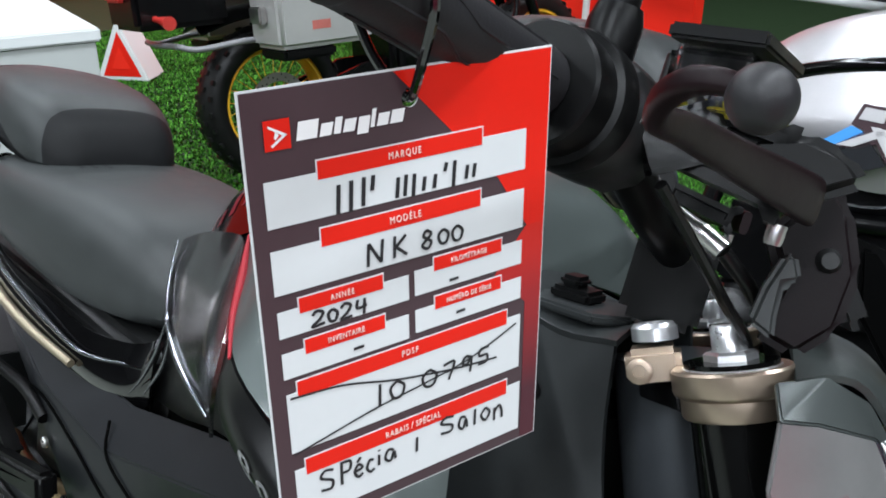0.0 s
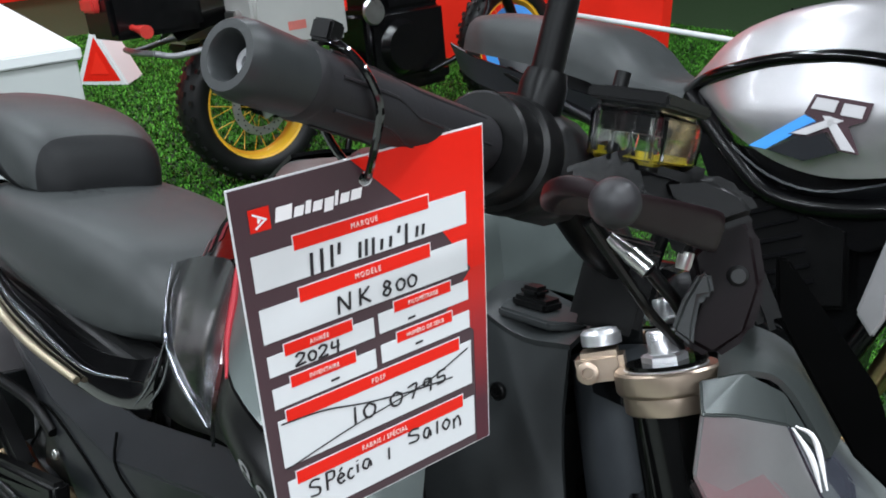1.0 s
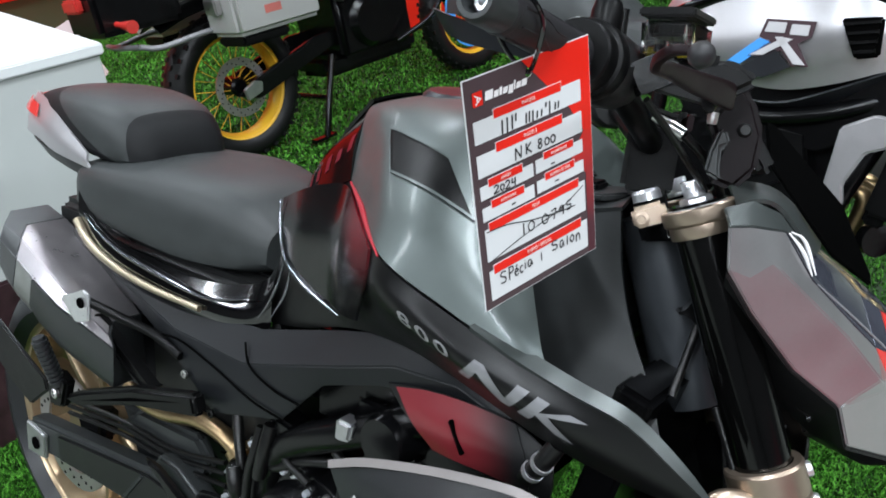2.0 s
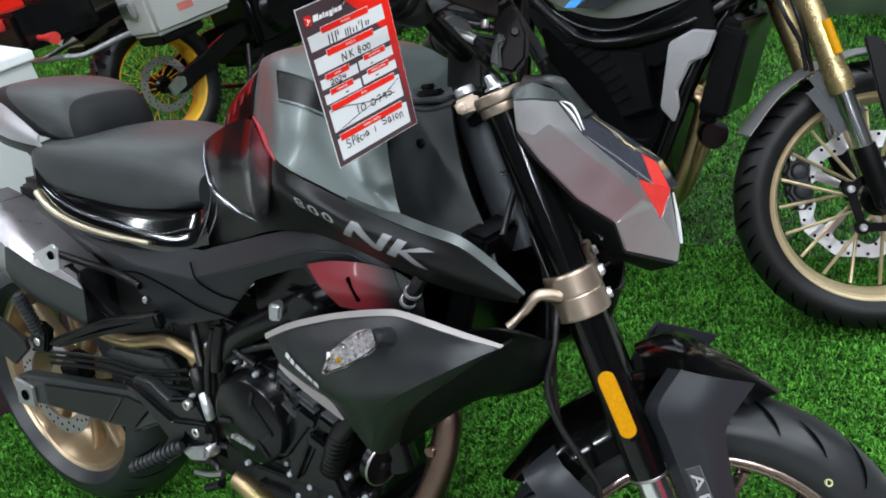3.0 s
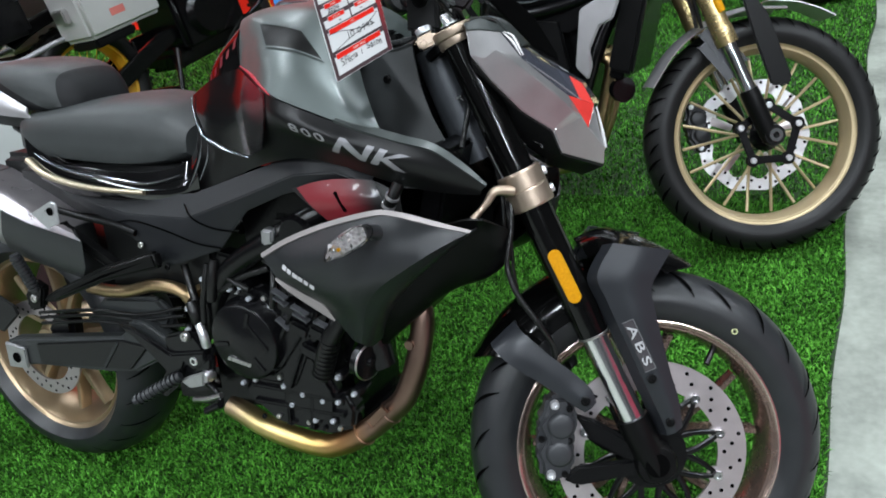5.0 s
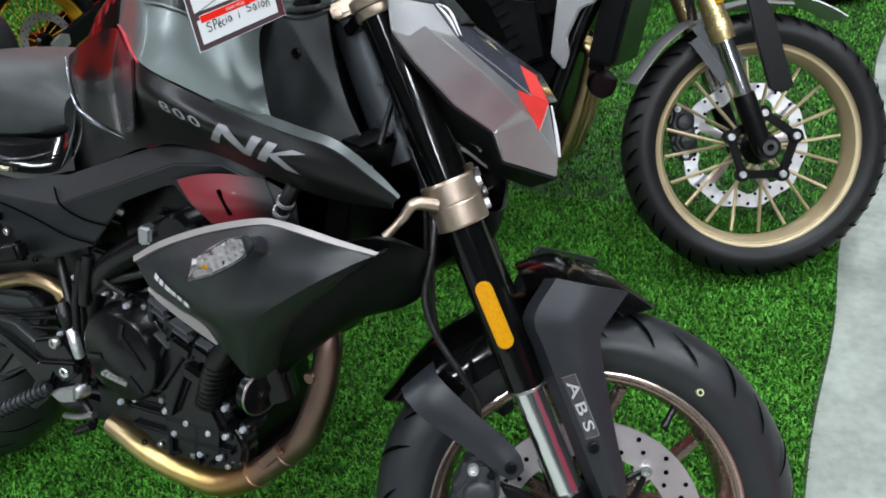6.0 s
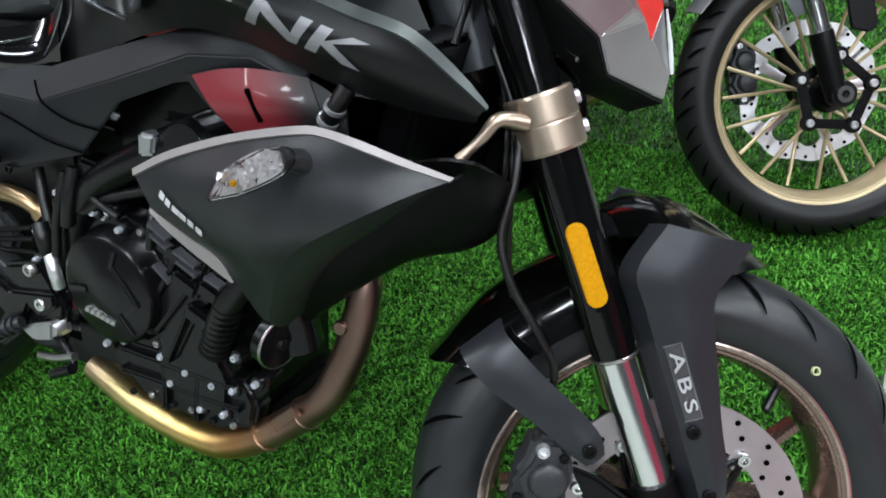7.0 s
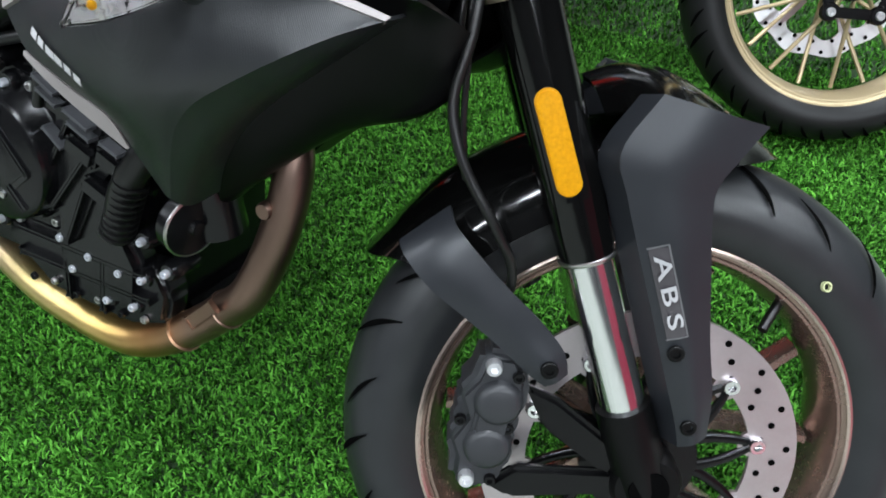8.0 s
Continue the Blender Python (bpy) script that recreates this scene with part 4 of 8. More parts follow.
part("fluid", moved(plate([(-0.024, -0.0152), (0.024, -0.0152), (0.025, -0.008), (-0.025, -0.008)], -0.018, 0.018, 0.003), RES), FLUID, res, "yellow brake fluid")
part("diaphragm", moved(box(-0.024, 0.024, -0.016, 0.016, 0.001, 0.0135, 0.002), RES), BLACK_PLASTIC, res)
for k in range(4):
    part("reservoir_rib", moved(box(-0.0305, -0.0285, -0.0165 + 0.01 * k, -0.0135 + 0.01 * k, -0.015, 0.014, 0.0008), RES), CLEAR, res)
part("reservoir_stem", moved(box(-0.012, 0.012, -0.008, 0.008, -0.034, -0.0175, 0.003), RES), BLACK_PLASTIC, res)
part("lid", moved(join(box(-0.0322, 0.0322, -0.0218, 0.0218, 0.0155, 0.0225, 0.0015), box(-0.0265, 0.0265, -0.0165, 0.0165, 0.0225, 0.0235, 0.0006)), RES), BLACK_PLASTIC, res, "black reservoir lid")
part("reservoir_foot", moved(rod_box((1.075, -0.2, 1.09), (1.05, -0.205, 1.075), 0.016, 0.02), S1), CAST, res)
# steering head, dash and cables
part("steering_head", tube([Vector((1.09, 0, 0.965)) , Vector((1.16, 0, 0.78))], 0.036, n=6, seg=24), mat("blue_grey_casting", (0.045, 0.05, 0.056), 0.36, metal=0.4), bike)
part("bar_clamp", moved(join(box(1.05, 1.1, -0.055, -0.02, 0.985, 1.05, 0.006), box(1.05, 1.1, 0.02, 0.055, 0.985, 1.05, 0.006)), S1), BLACK_PLASTIC, bike)
dash = part("dashboard", moved(moved(box(-0.008, 0.008, -0.085, 0.085, -0.05, 0.05, 0.006), Matrix.Translation((1.15, 0, 1.06)) @ Matrix.Rotation(radians(-35), 4, "Y")), S1), BLACK_PLASTIC, bike, "black dashboard display")
part("display", moved(moved(box(-0.0095, -0.008, -0.075, 0.075, -0.042, 0.042, 0.0005), Matrix.Translation((1.15, 0, 1.06)) @ Matrix.Rotation(radians(-35), 4, "Y")), S1), GLOSS_BLACK, dash)
part("control_cable", moved(tube([(1.06, -0.21, 1.06), (1.1, -0.16, 1.02), (1.13, -0.08, 0.985), (1.12, -0.03, 0.93)], 0.003, n=30, seg=8), S1), HOSE, bike)
part("brake_hose", moved(tube([(1.0958, -0.1487, 1.0401), (1.12, -0.13, 1.02), (1.145, -0.08, 0.98), (1.15, -0.05, 0.9), (1.13, -0.08, 0.8)], 0.0042, n=36, seg=10), S1), HOSE, bike)
part("hose_fitting", moved(join(tube([(1.069, -0.1438, 1.0526), (1.079, -0.1455, 1.048), (1.084, -0.1465, 1.0458)], [0.0038, 0.0042, 0.0055], n=8, seg=14), tube([(1.083, -0.1463, 1.0462), (1.0958, -0.1487, 1.0401)], 0.0058, n=4, seg=14)), S1), STEEL, bike, "bright metal hose fitting")
part("cable_hook", moved(plate([(1.1159, 1.0112), (1.1175, 1.0291), (1.1224, 1.0473), (1.1278, 1.0489), (1.1335, 1.0368), (1.1265, 1.0333), (1.1276, 1.0177), (1.1299, 1.0054)], -0.163, -0.15, 0.003, 3), S1), SATIN, bike, "grey moulded cable hook")
VISOR = mat("visor_black", (0.0012, 0.0012, 0.0012), 0.3, spec=0.005)
part("meter_visor", moved(plate([(1.1703, 1.0646), (1.178, 1.065), (1.1941, 1.0503), (1.2499, 1.0001), (1.2845, 0.9419), (1.2878, 0.9293), (1.2489, 0.9518), (1.213, 0.9908), (1.1806, 1.0269)], -0.063, -0.057, 0.002), S1), VISOR, bike, "gloss black visor blade beside the headlight")

# tank and bodywork
def slant(u0, u1, v0, v1, skew=0.3):
    return [(u0 + skew * v0, v0), (u1 + skew * v0, v0), (u1 + skew * v1, v1), (u0 + skew * v1, v1)]


# Bright metal for strips that paint lamp glints onto gloss black edges.
GLINT = mat("edge_glint", (0.2, 0.205, 0.22), 0.16, metal=0.95, spread=0.05)


def fading(name, near, far, start, end, centre, rough):
    """Printed colour that fades with the distance from a place on the machine."""
    m = mat(name, near, rough, spec=0.4, coat=0.2)
    nt = m.node_tree
    gap, span, mixed = (nt.nodes.new(k) for k in ("ShaderNodeVectorMath", "ShaderNodeMapRange", "ShaderNodeMix"))
    gap.operation, mixed.data_type, span.interpolation_type = "DISTANCE", "RGBA", "SMOOTHSTEP"
    mirrored = nt.nodes.new("ShaderNodeVectorMath")
    mirrored.operation = "MULTIPLY"
    mirrored.inputs[1].default_value = (1, 0, 1)
    nt.links.new(nt.nodes["Texture Coordinate"].outputs["Object"], mirrored.inputs[0])
    nt.links.new(mirrored.outputs[0], gap.inputs[0])
    gap.inputs[1].default_value = centre
    span.inputs["From Min"].default_value, span.inputs["From Max"].default_value = start, end
    nt.links.new(gap.outputs["Value"], span.inputs["Value"])
    mixed.inputs[6].default_value, mixed.inputs[7].default_value = (*near, 1), (*far, 1)
    nt.links.new(span.outputs[0], mixed.inputs[0])
    nt.links.new(mixed.outputs[2], nt.nodes["Principled BSDF"].inputs["Base Color"])
    return m


RED_FADE = fading("red_to_black_print", (0.13, 0.008, 0.013), (0.002, 0.002, 0.0022), 0.006, 0.078, (0.86, 0, 0.945), 0.2)
SCOOP_FADE = fading("red_scoop_print", (0.17, 0.016, 0.022), (0.006, 0.006, 0.0065), 0.055, 0.125, (0.945, 0, 0.74), 0.42)
tank_rows = [
    [(0.745, 0, 1.035), (0.80, 0, 1.052), (0.86, 0, 1.056), (0.92, 0, 1.05), (0.955, 0, 1.035), (0.975, 0, 0.985)],
    [(0.75, -0.06, 1.034), (0.80, -0.085, 1.043), (0.86, -0.1, 1.044), (0.93, -0.11, 1.034), (0.98, -0.115, 1.0), (1.01, -0.105, 0.955)],
    [(0.768, -0.098, 1.0), (0.82, -0.132, 0.998), (0.88, -0.17, 0.99), (0.95, -0.195, 0.968), (1.02, -0.198, 0.928), (1.08, -0.188, 0.885)],
    [(0.785, -0.127, 0.963), (0.84, -0.167, 0.952), (0.92, -0.2235, 0.927), (1.0, -0.2225, 0.897), (1.06, -0.216, 0.875), (1.11, -0.2125, 0.858)],
]
tank = part("fuel_tank", skin(tank_rows, 0.004, 26, 16, True), GREY_PAINT, bike, "satin grey upper fuel tank shell")
side_panel = part("tank_side", skin([
    [(0.65, -0.1, 0.878), (0.72, -0.121, 0.928), (0.787, -0.1295, 0.961), (0.84, -0.1685, 0.95), (0.92, -0.225, 0.925), (1.02, -0.2235, 0.888), (1.115, -0.214, 0.856), (1.178, -0.201, 0.838), (1.22, -0.188, 0.808), (1.247, -0.176, 0.782)],
    [(0.632, -0.1, 0.82), (0.70, -0.125, 0.85), (0.775, -0.14, 0.87), (0.84, -0.175, 0.878), (0.92, -0.226, 0.882), (1.02, -0.236, 0.86), (1.1, -0.223, 0.83), (1.16, -0.206, 0.81), (1.205, -0.19, 0.793), (1.24, -0.175, 0.774)],
    [(0.612, -0.1, 0.73), (0.70, -0.12, 0.755), (0.78, -0.135, 0.785), (0.85, -0.155, 0.805), (0.93, -0.18, 0.818), (1.02, -0.195, 0.81), (1.09, -0.19, 0.788), (1.15, -0.182, 0.774), (1.195, -0.175, 0.768), (1.235, -0.168, 0.766)],
], 0.004, 40, 16, True), TANK_BLACK, bike, "gloss black lower tank side panel")
# dark blade that runs from the tank to the steering head
part("tank_shoulder", skin([
    [(1.03, -0.208, 0.8925), (1.08, -0.205, 0.8765), (1.13, -0.1995, 0.862), (1.18, -0.1915, 0.847), (1.224, -0.1815, 0.813), (1.249, -0.1735, 0.785)],
    [(1.03, -0.2245, 0.8885), (1.08, -0.2205, 0.8705), (1.13, -0.2125, 0.8545), (1.18, -0.2025, 0.8395), (1.222, -0.1895, 0.8075), (1.249, -0.1765, 0.782)],
], 0.005, 20, 4, True), SHOULDER, tank)
part("tank_edge", pair(tube([(0.792, -0.1345, 0.962), (0.82, -0.1545, 0.957), (0.85, -0.176, 0.95), (0.885, -0.2035, 0.939), (0.918, -0.2255, 0.927)], [0.0012, 0.003, 0.0034, 0.003, 0.001], n=24, seg=8)), mat("red_accent", (0.27, 0.014, 0.022), 0.6, spec=0.3), tank, "red accent along the tank edge")
rear_panel = part("tank_rear_panel", skin([
    [(0.64, -0.035, 0.912), (0.695, -0.045, 0.988), (0.748, -0.052, 1.037)],
    [(0.645, -0.075, 0.9), (0.70, -0.09, 0.968), (0.765, -0.1, 1.004)],
    [(0.65, -0.1, 0.88), (0.72, -0.1225, 0.93), (0.787, -0.1305, 0.963)],
], 0.004, 16, 10, True), GLOSS_BLACK, tank, "gloss black rear tank panel with red dashes")
DASH = mat("dash_red", (0.1, 0.006, 0.012), 0.3, spec=0.4)
for k in range(7):
    f = k / 6
    m = Matrix.Translation((0.668 + 0.094 * f, -0.2, 0.905 + 0.088 * f)) @ Matrix.Rotation(radians(-45), 4, "Y")
    part("panel_dash", pair(drape(patch(slant(-0.0045, 0.0045, -0.0035, 0.012 - 0.004 * (k % 2), 0.5), 0.004), m, rear_panel, 0.0008)), DASH, tank)
part("tank_spine", skin([[(0.64, -0.036, 0.914), (0.695, -0.046, 0.99), (0.748, -0.053, 1.039)], [(0.635, 0, 0.915), (0.69, 0, 0.995), (0.745, 0, 1.042)], [(0.64, 0.036, 0.914), (0.695, 0.046, 0.99), (0.748, 0.053, 1.039)]], 0.004, 10, 8), GLOSS_BLACK, tank)
# duct: dark patch draped on the shell for the recess's shade, with raised edges
VENT = Matrix(((1, 0, 0, 0.917), (0, 0.71, 0.704, -0.158), (0, -0.704, 0.71, 0.987), (0, 0, 0, 1)))
VA, VB, VC, VD = (Vector(q) for q in ((0.838, -0.121, 1.024), (0.936, -0.138, 1.006), (0.991, -0.175, 0.969), (0.88, -0.16, 0.984)))
flatv = [VENT.inverted() @ q for q in (VA, VB, VC, VD)]
part("tank_vent", pair(drape(patch([(q.x, q.z) for q in flatv]), VENT, tank, 0.0012)), BLACK_PLASTIC, tank, "dark patch for the shaded air duct on the tank shell")
for ends, w in (((VA, VB, VC), 0.004), ((VD, VC), 0.003), ((VA, VD), 0.003)):
    line = [VENT.inverted() @ (ends[k].lerp(ends[k + 1], u / 8)) for k in range(len(ends) - 1) for u in range(9)]
    rim = drape(patch([(q.x, q.z) for q in line] + [(q.x, q.z + w) for q in line[::-1]], 0.02), VENT, tank, 0.0032)
    part("vent_frame", pair(rim), GREY_PAINT, tank)
part("tank_cap", lathe([(0, 0.012), (0.034, 0.012), (0.04, 0.007), (0.042, 0.0), (0, 0.0)], (0.83, 0, 1.045), axis=(0.05, 0, 1), seg=40), GUNMETAL, tank)
part("knee_panel", skin([
    [(0.648, -0.106, 0.911), (0.6975, -0.119, 0.9333), (0.7452, -0.128, 0.9503), (0.7888, -0.137, 0.958), (0.8368, -0.172, 0.946), (0.9, -0.2195, 0.929)],
    [(0.655, -0.117, 0.885), (0.70, -0.133, 0.886), (0.75, -0.145, 0.892), (0.80, -0.161, 0.897), (0.845, -0.188, 0.896), (0.895, -0.22, 0.89)],
    [(0.6598, -0.12, 0.866), (0.6871, -0.132, 0.8395), (0.7364, -0.144, 0.8236), (0.775, -0.151, 0.817), (0.81, -0.164, 0.818), (0.86, -0.194, 0.834)],
], 0.003, 24, 12, True), RED_FADE, tank, "gloss black knee panel fading to red at the top")
# Edge and fold strips stand for lamp glints on the gloss panels.
part("knee_edge_glint", pair(tube([(0.6493, -0.112, 0.9112), (0.6585, -0.121, 0.8801), (0.67, -0.128, 0.855), (0.6871, -0.1335, 0.8385), (0.7364, -0.1455, 0.8216), (0.7988, -0.1575, 0.8112)], [0.0006, 0.0014, 0.003, 0.0036, 0.0026, 0.0015], n=36, seg=10)), GLINT, tank, "bright strip painted as the glint on the rounded panel edge")
for streak in ([(0.6812, -0.1335, 0.8472), (0.6682, -0.1335, 0.8092), (0.6477, -0.1335, 0.774), (0.6259, -0.1335, 0.7471)], [(0.695, -0.136, 0.8418), (0.6858, -0.136, 0.8026), (0.6579, -0.136, 0.7617)]):
    part("fold_glint", pair(tube(streak, [0.0006, 0.0022, 0.0022, 0.0006], n=24, seg=8)), GLINT, tank, "bright strip painted as a glint on the panel fold")
# side lettering as plain slanted shapes
DEC = Matrix.Translation((1.085, -0.232, 0.838)) @ Matrix.Rotation(radians(17), 4, "Z") @ Matrix.Rotation(radians(17), 4, "Y")
H = 0.0142
LETTERS = {
    "left": [[(-0.058, -H), (-0.046, -H), (-0.04, 0.004), (-0.012, -H), (-0.002, -H), (0.01, H), (-0.002, H), (-0.008, -0.004), (-0.036, H), (-0.046, H)]],
    "right": [[(0.006, -H), (0.018, -H), (0.0225, -0.003), (0.044, -H), (0.062, -H), (0.033, 0.002), (0.066, H), (0.049, H), (0.0245, 0.0015), (0.03, H), (0.018, H)]],
}
for polys in LETTERS.values():
    part("side_badge", drape(patch(polys[0]), DEC, side_panel, 0.0012), LIGHT_DECAL, bike, "grey metallic badge letter")
NUM = Matrix.Translation((0.988, -0.25, 0.871)) @ Matrix.Rotation(radians(4), 4, "Z") @ Matrix.Rotation(radians(17), 4, "Y")
for k, ch in enumerate("800"):
    t = words(ch, 0.0142, MATS["silver_letters"], bike, Matrix.Identity(4), name="side_numeral", bold=0.0002, shear=-0.25)
    t.data.transform(Matrix.Rotation(radians(90), 4, "X") @ Matrix.Diagonal((2.65, 1.08, 1, 1)))
    bm = bmesh.new()
    bm.from_mesh(t.data)
    drape(bm, NUM @ Matrix.Translation((-0.022 + 0.0238 * k, 0, 0)), side_panel, 0.0012)
    bm.to_mesh(t.data)
    bm.free()

# seats
def cushion(sections, material, name, label, nu=26, nv=18):
    """sections: x, half width, top z, edge z, bottom z."""
    rows = []
    for x, w, zt, ze, zb in sections:
        rows.append([(x, -w * 0.72, zb), (x, -w * 0.98, zb + 0.012), (x, -w, (ze + zb) / 2), (x, -w * 0.95, ze + 0.003), (x, -w * 0.7, zt - 0.006), (x, 0, zt), (x, w * 0.7, zt - 0.006), (x, w * 0.95, ze + 0.003), (x, w, (ze + zb) / 2), (x, w * 0.98, zb + 0.012), (x, w * 0.72, zb)])
    bm = bmesh.new()
    lines = [catmull([r[i] for r in rows], nu) for i in range(len(rows[0]))]
    g = [catmull([l[i] for l in lines], 30) for i in range(nu)]
    vs = grid_faces(bm, g, closed=True)
    bm.faces.new(vs[0])
    bm.faces.new(vs[-1][::-1])
    bmesh.ops.recalc_face_normals(bm, faces=bm.faces)
    return part(name, bm, material, bike, label)


rider = cushion([(0.15, 0.10, 0.868, 0.845, 0.80), (0.18, 0.125, 0.884, 0.862, 0.795), (0.265, 0.135, 0.892, 0.868, 0.787), (0.37, 0.132, 0.9, 0.87, 0.778), (0.45, 0.122, 0.9, 0.866, 0.772), (0.53, 0.105, 0.885, 0.85, 0.775), (0.585, 0.082, 0.85, 0.825, 0.785)], SEAT_VINYL, "seat", "dark grey vinyl rider seat")
pil = cushion([(-0.075, 0.05, 0.952, 0.938, 0.925), (-0.01, 0.075, 0.97, 0.95, 0.915), (0.07, 0.095, 0.98, 0.953, 0.9), (0.16, 0.105, 0.98, 0.95, 0.882), (0.235, 0.1, 0.968, 0.935, 0.874), (0.28, 0.085, 0.942, 0.91, 0.874), (0.3, 0.06, 0.905, 0.89, 0.876)], SEAT_VINYL, "pillion_seat", "dark grey vinyl pillion seat")
# darker vinyl flanks, cut along a slanting seam
bm = bmesh.new()
bm.from_mesh(pil.data)
seam = Vector((0.089, 0, 0.956)), Vector((0.454, 0, 1)).normalized()
cuts = [seam, (Vector((0, -0.04, 0)), Vector((0, 1, 0))), (Vector((0, 0.04, 0)), Vector((0, 1, 0))), (Vector((0.264, 0, 0.93)), Vector((1, 0, 0.25)))]
for co, no in cuts:
    bmesh.ops.bisect_plane(bm, geom=bm.verts[:] + bm.edges[:] + bm.faces[:], plane_co=co, plane_no=no)
pil.data.materials.append(SEAT_GRIPPY)
for f in bm.faces:
    c = f.calc_center_median()
    out = (c - cuts[1][0]).dot(cuts[1][1]) < 0 or (c - cuts[2][0]).dot(cuts[2][1]) > 0
    if (out and (c - seam[0]).dot(seam[1]) < 0) or (c - cuts[3][0]).dot(cuts[3][1]) > 0:
        f.material_index = 1
bm.to_mesh(pil.data)
bm.free()
slits = [patch([(0.2 + 0.014 * k + 0.004 * r, -0.06 + 0.016 * r), (0.207 + 0.014 * k + 0.004 * r, -0.06 + 0.016 * r), (0.209 + 0.014 * k + 0.004 * r, -0.056 + 0.016 * r), (0.202 + 0.014 * k + 0.004 * r, -0.056 + 0.016 * r)], 0.1) for k in range(9) for r in range(3)]
SEAT_TOP = Matrix(((1, 0, 0, 0), (0, 0, 1, 0), (0, -1, 0, 0.95), (0, 0, 0, 1)))
for b in slits:
    part("stitch", drape(b, SEAT_TOP, rider, 0.0006), SEAT_GRIPPY, rider)
# tail
tail = part("tail", skin([
    [(-0.115, -0.02, 0.945), (-0.05, -0.06, 0.957), (0.03, -0.083, 0.952), (0.1, -0.1, 0.932), (0.2, -0.115, 0.895)],
    [(-0.12, -0.035, 0.92), (-0.05, -0.08, 0.92), (0.03, -0.1, 0.918), (0.1, -0.112, 0.905), (0.205, -0.12, 0.882)],
    [(-0.115, -0.04, 0.895), (-0.05, -0.085, 0.893), (0.03, -0.104, 0.89), (0.1, -0.115, 0.88), (0.215, -0.12, 0.872)],
], 0.004, 16, 9, True), SILVER_PAINT, bike, "silver tail fairing with red flash")
part("tail_flash", skin([[(-0.1, -0.045, 0.944), (-0.05, -0.072, 0.947), (0.0, -0.086, 0.944)], [(-0.09, -0.062, 0.93), (-0.05, -0.082, 0.928), (0.02, -0.102, 0.926)]], 0.002, 8, 4, True), RED_PLASTIC, tail)
part("tail_under", skin([[(-0.1, -0.04, 0.893), (0.0, -0.098, 0.888), (0.1, -0.113, 0.878), (0.215, -0.118, 0.87)], [(-0.05, -0.04, 0.87), (0.0, -0.08, 0.862), (0.1, -0.1, 0.855), (0.215, -0.112, 0.85)]], 0.004, 12, 5, True), BLACK_PLASTIC, tail)
part("tail_light", ball((-0.115, 0, 0.925), 0.03, (0.5, 1.3, 0.7)), RED_PLASTIC, tail)
# panel below the seat with its gold line
PIANO = mat("piano_black", (0.002, 0.002, 0.0022), 0.1, coat=0.9, spec=0.5)
part("seat_panel", skin([
    [(0.19, -0.128, 0.835), (0.28, -0.14, 0.79), (0.40, -0.137, 0.777), (0.52, -0.127, 0.77), (0.61, -0.108, 0.79), (0.635, -0.1, 0.83)],
    [(0.2, -0.135, 0.79), (0.3, -0.148, 0.752), (0.42, -0.147, 0.738), (0.53, -0.14, 0.732), (0.61, -0.128, 0.745), (0.64, -0.118, 0.79)],
    [(0.215, -0.125, 0.745), (0.31, -0.135, 0.722), (0.42, -0.136, 0.712), (0.53, -0.132, 0.708), (0.605, -0.124, 0.712), (0.635, -0.118, 0.735)],
], 0.004, 26, 10, True), PIANO, bike, "gloss black panel under the seat")
part("gold_line", tube([(0.2, -0.139, 0.79), (0.25, -0.148, 0.765), (0.33, -0.1535, 0.748), (0.42, -0.1525, 0.739), (0.52, -0.1455, 0.735)], [0.0075, 0.0065, 0.0055, 0.0045], n=30, seg=10), PALE_GOLD, bike, "pale gold trim line")
# One more bright strip in place of the lamp glint along this crease.
part("crease_glint", tube([(0.225, -0.139, 0.805), (0.26, -0.1435, 0.79), (0.332, -0.1475, 0.772), (0.423, -0.147, 0.762), (0.508, -0.142, 0.752), (0.555, -0.138, 0.756), (0.603, -0.128, 0.768)], [0.001, 0.0035, 0.0042, 0.004, 0.004, 0.0032, 0.001], n=40, seg=12), GLINT, bike, "bright strip painted as the glint along the panel crease")
# frame cover: long matte side panel
COVER = mat("frame_cover_black", (0.0075, 0.0082, 0.0095), 0.4, spec=0.24, bump=0.2, bump_scale=1100)
TOPS = [(0.27, -0.12, 0.735), (0.45, -0.13, 0.725), (0.63, -0.13, 0.735), (0.787, -0.14, 0.785), (0.916, -0.155, 0.824), (0.993, -0.162, 0.822), (1.05, -0.16, 0.79)]
MIDS = [(0.272, -0.132, 0.724), (0.47, -0.153, 0.692), (0.63, -0.16, 0.694), (0.78, -0.168, 0.745), (0.9, -0.175, 0.788), (0.985, -0.176, 0.796), (1.045, -0.172, 0.776)]
LOWS = [(0.278, -0.13, 0.712), (0.43, -0.148, 0.666), (0.55, -0.152, 0.59), (0.695, -0.155, 0.636), (0.777, -0.16, 0.716), (0.87, -0.168, 0.752), (0.945, -0.17, 0.768)]
part("side_panel", facets([[TOPS[k], TOPS[k + 1], MIDS[k + 1], MIDS[k]] for k in range(6)] + [[MIDS[k], MIDS[k + 1], LOWS[k + 1], LOWS[k]] for k in range(6)], 0.004, True, 0.003), COVER, bike, "matte black frame cover with a folded edge")
for at in ((0.495, -0.155, 0.632), (0.553, -0.155, 0.592)):
    bolt(bike, at, r=0.0065, h=0.004, material=STEEL if at[0] < 0.5 else BLACK_PLASTIC)
part("cover_seam", tube([(0.62, -0.148, 0.718), (0.645, -0.1615, 0.697), (0.69, -0.1615, 0.68), (0.74, -0.161, 0.676)], 0.0016, n=14, seg=6), GROOVE, bike)
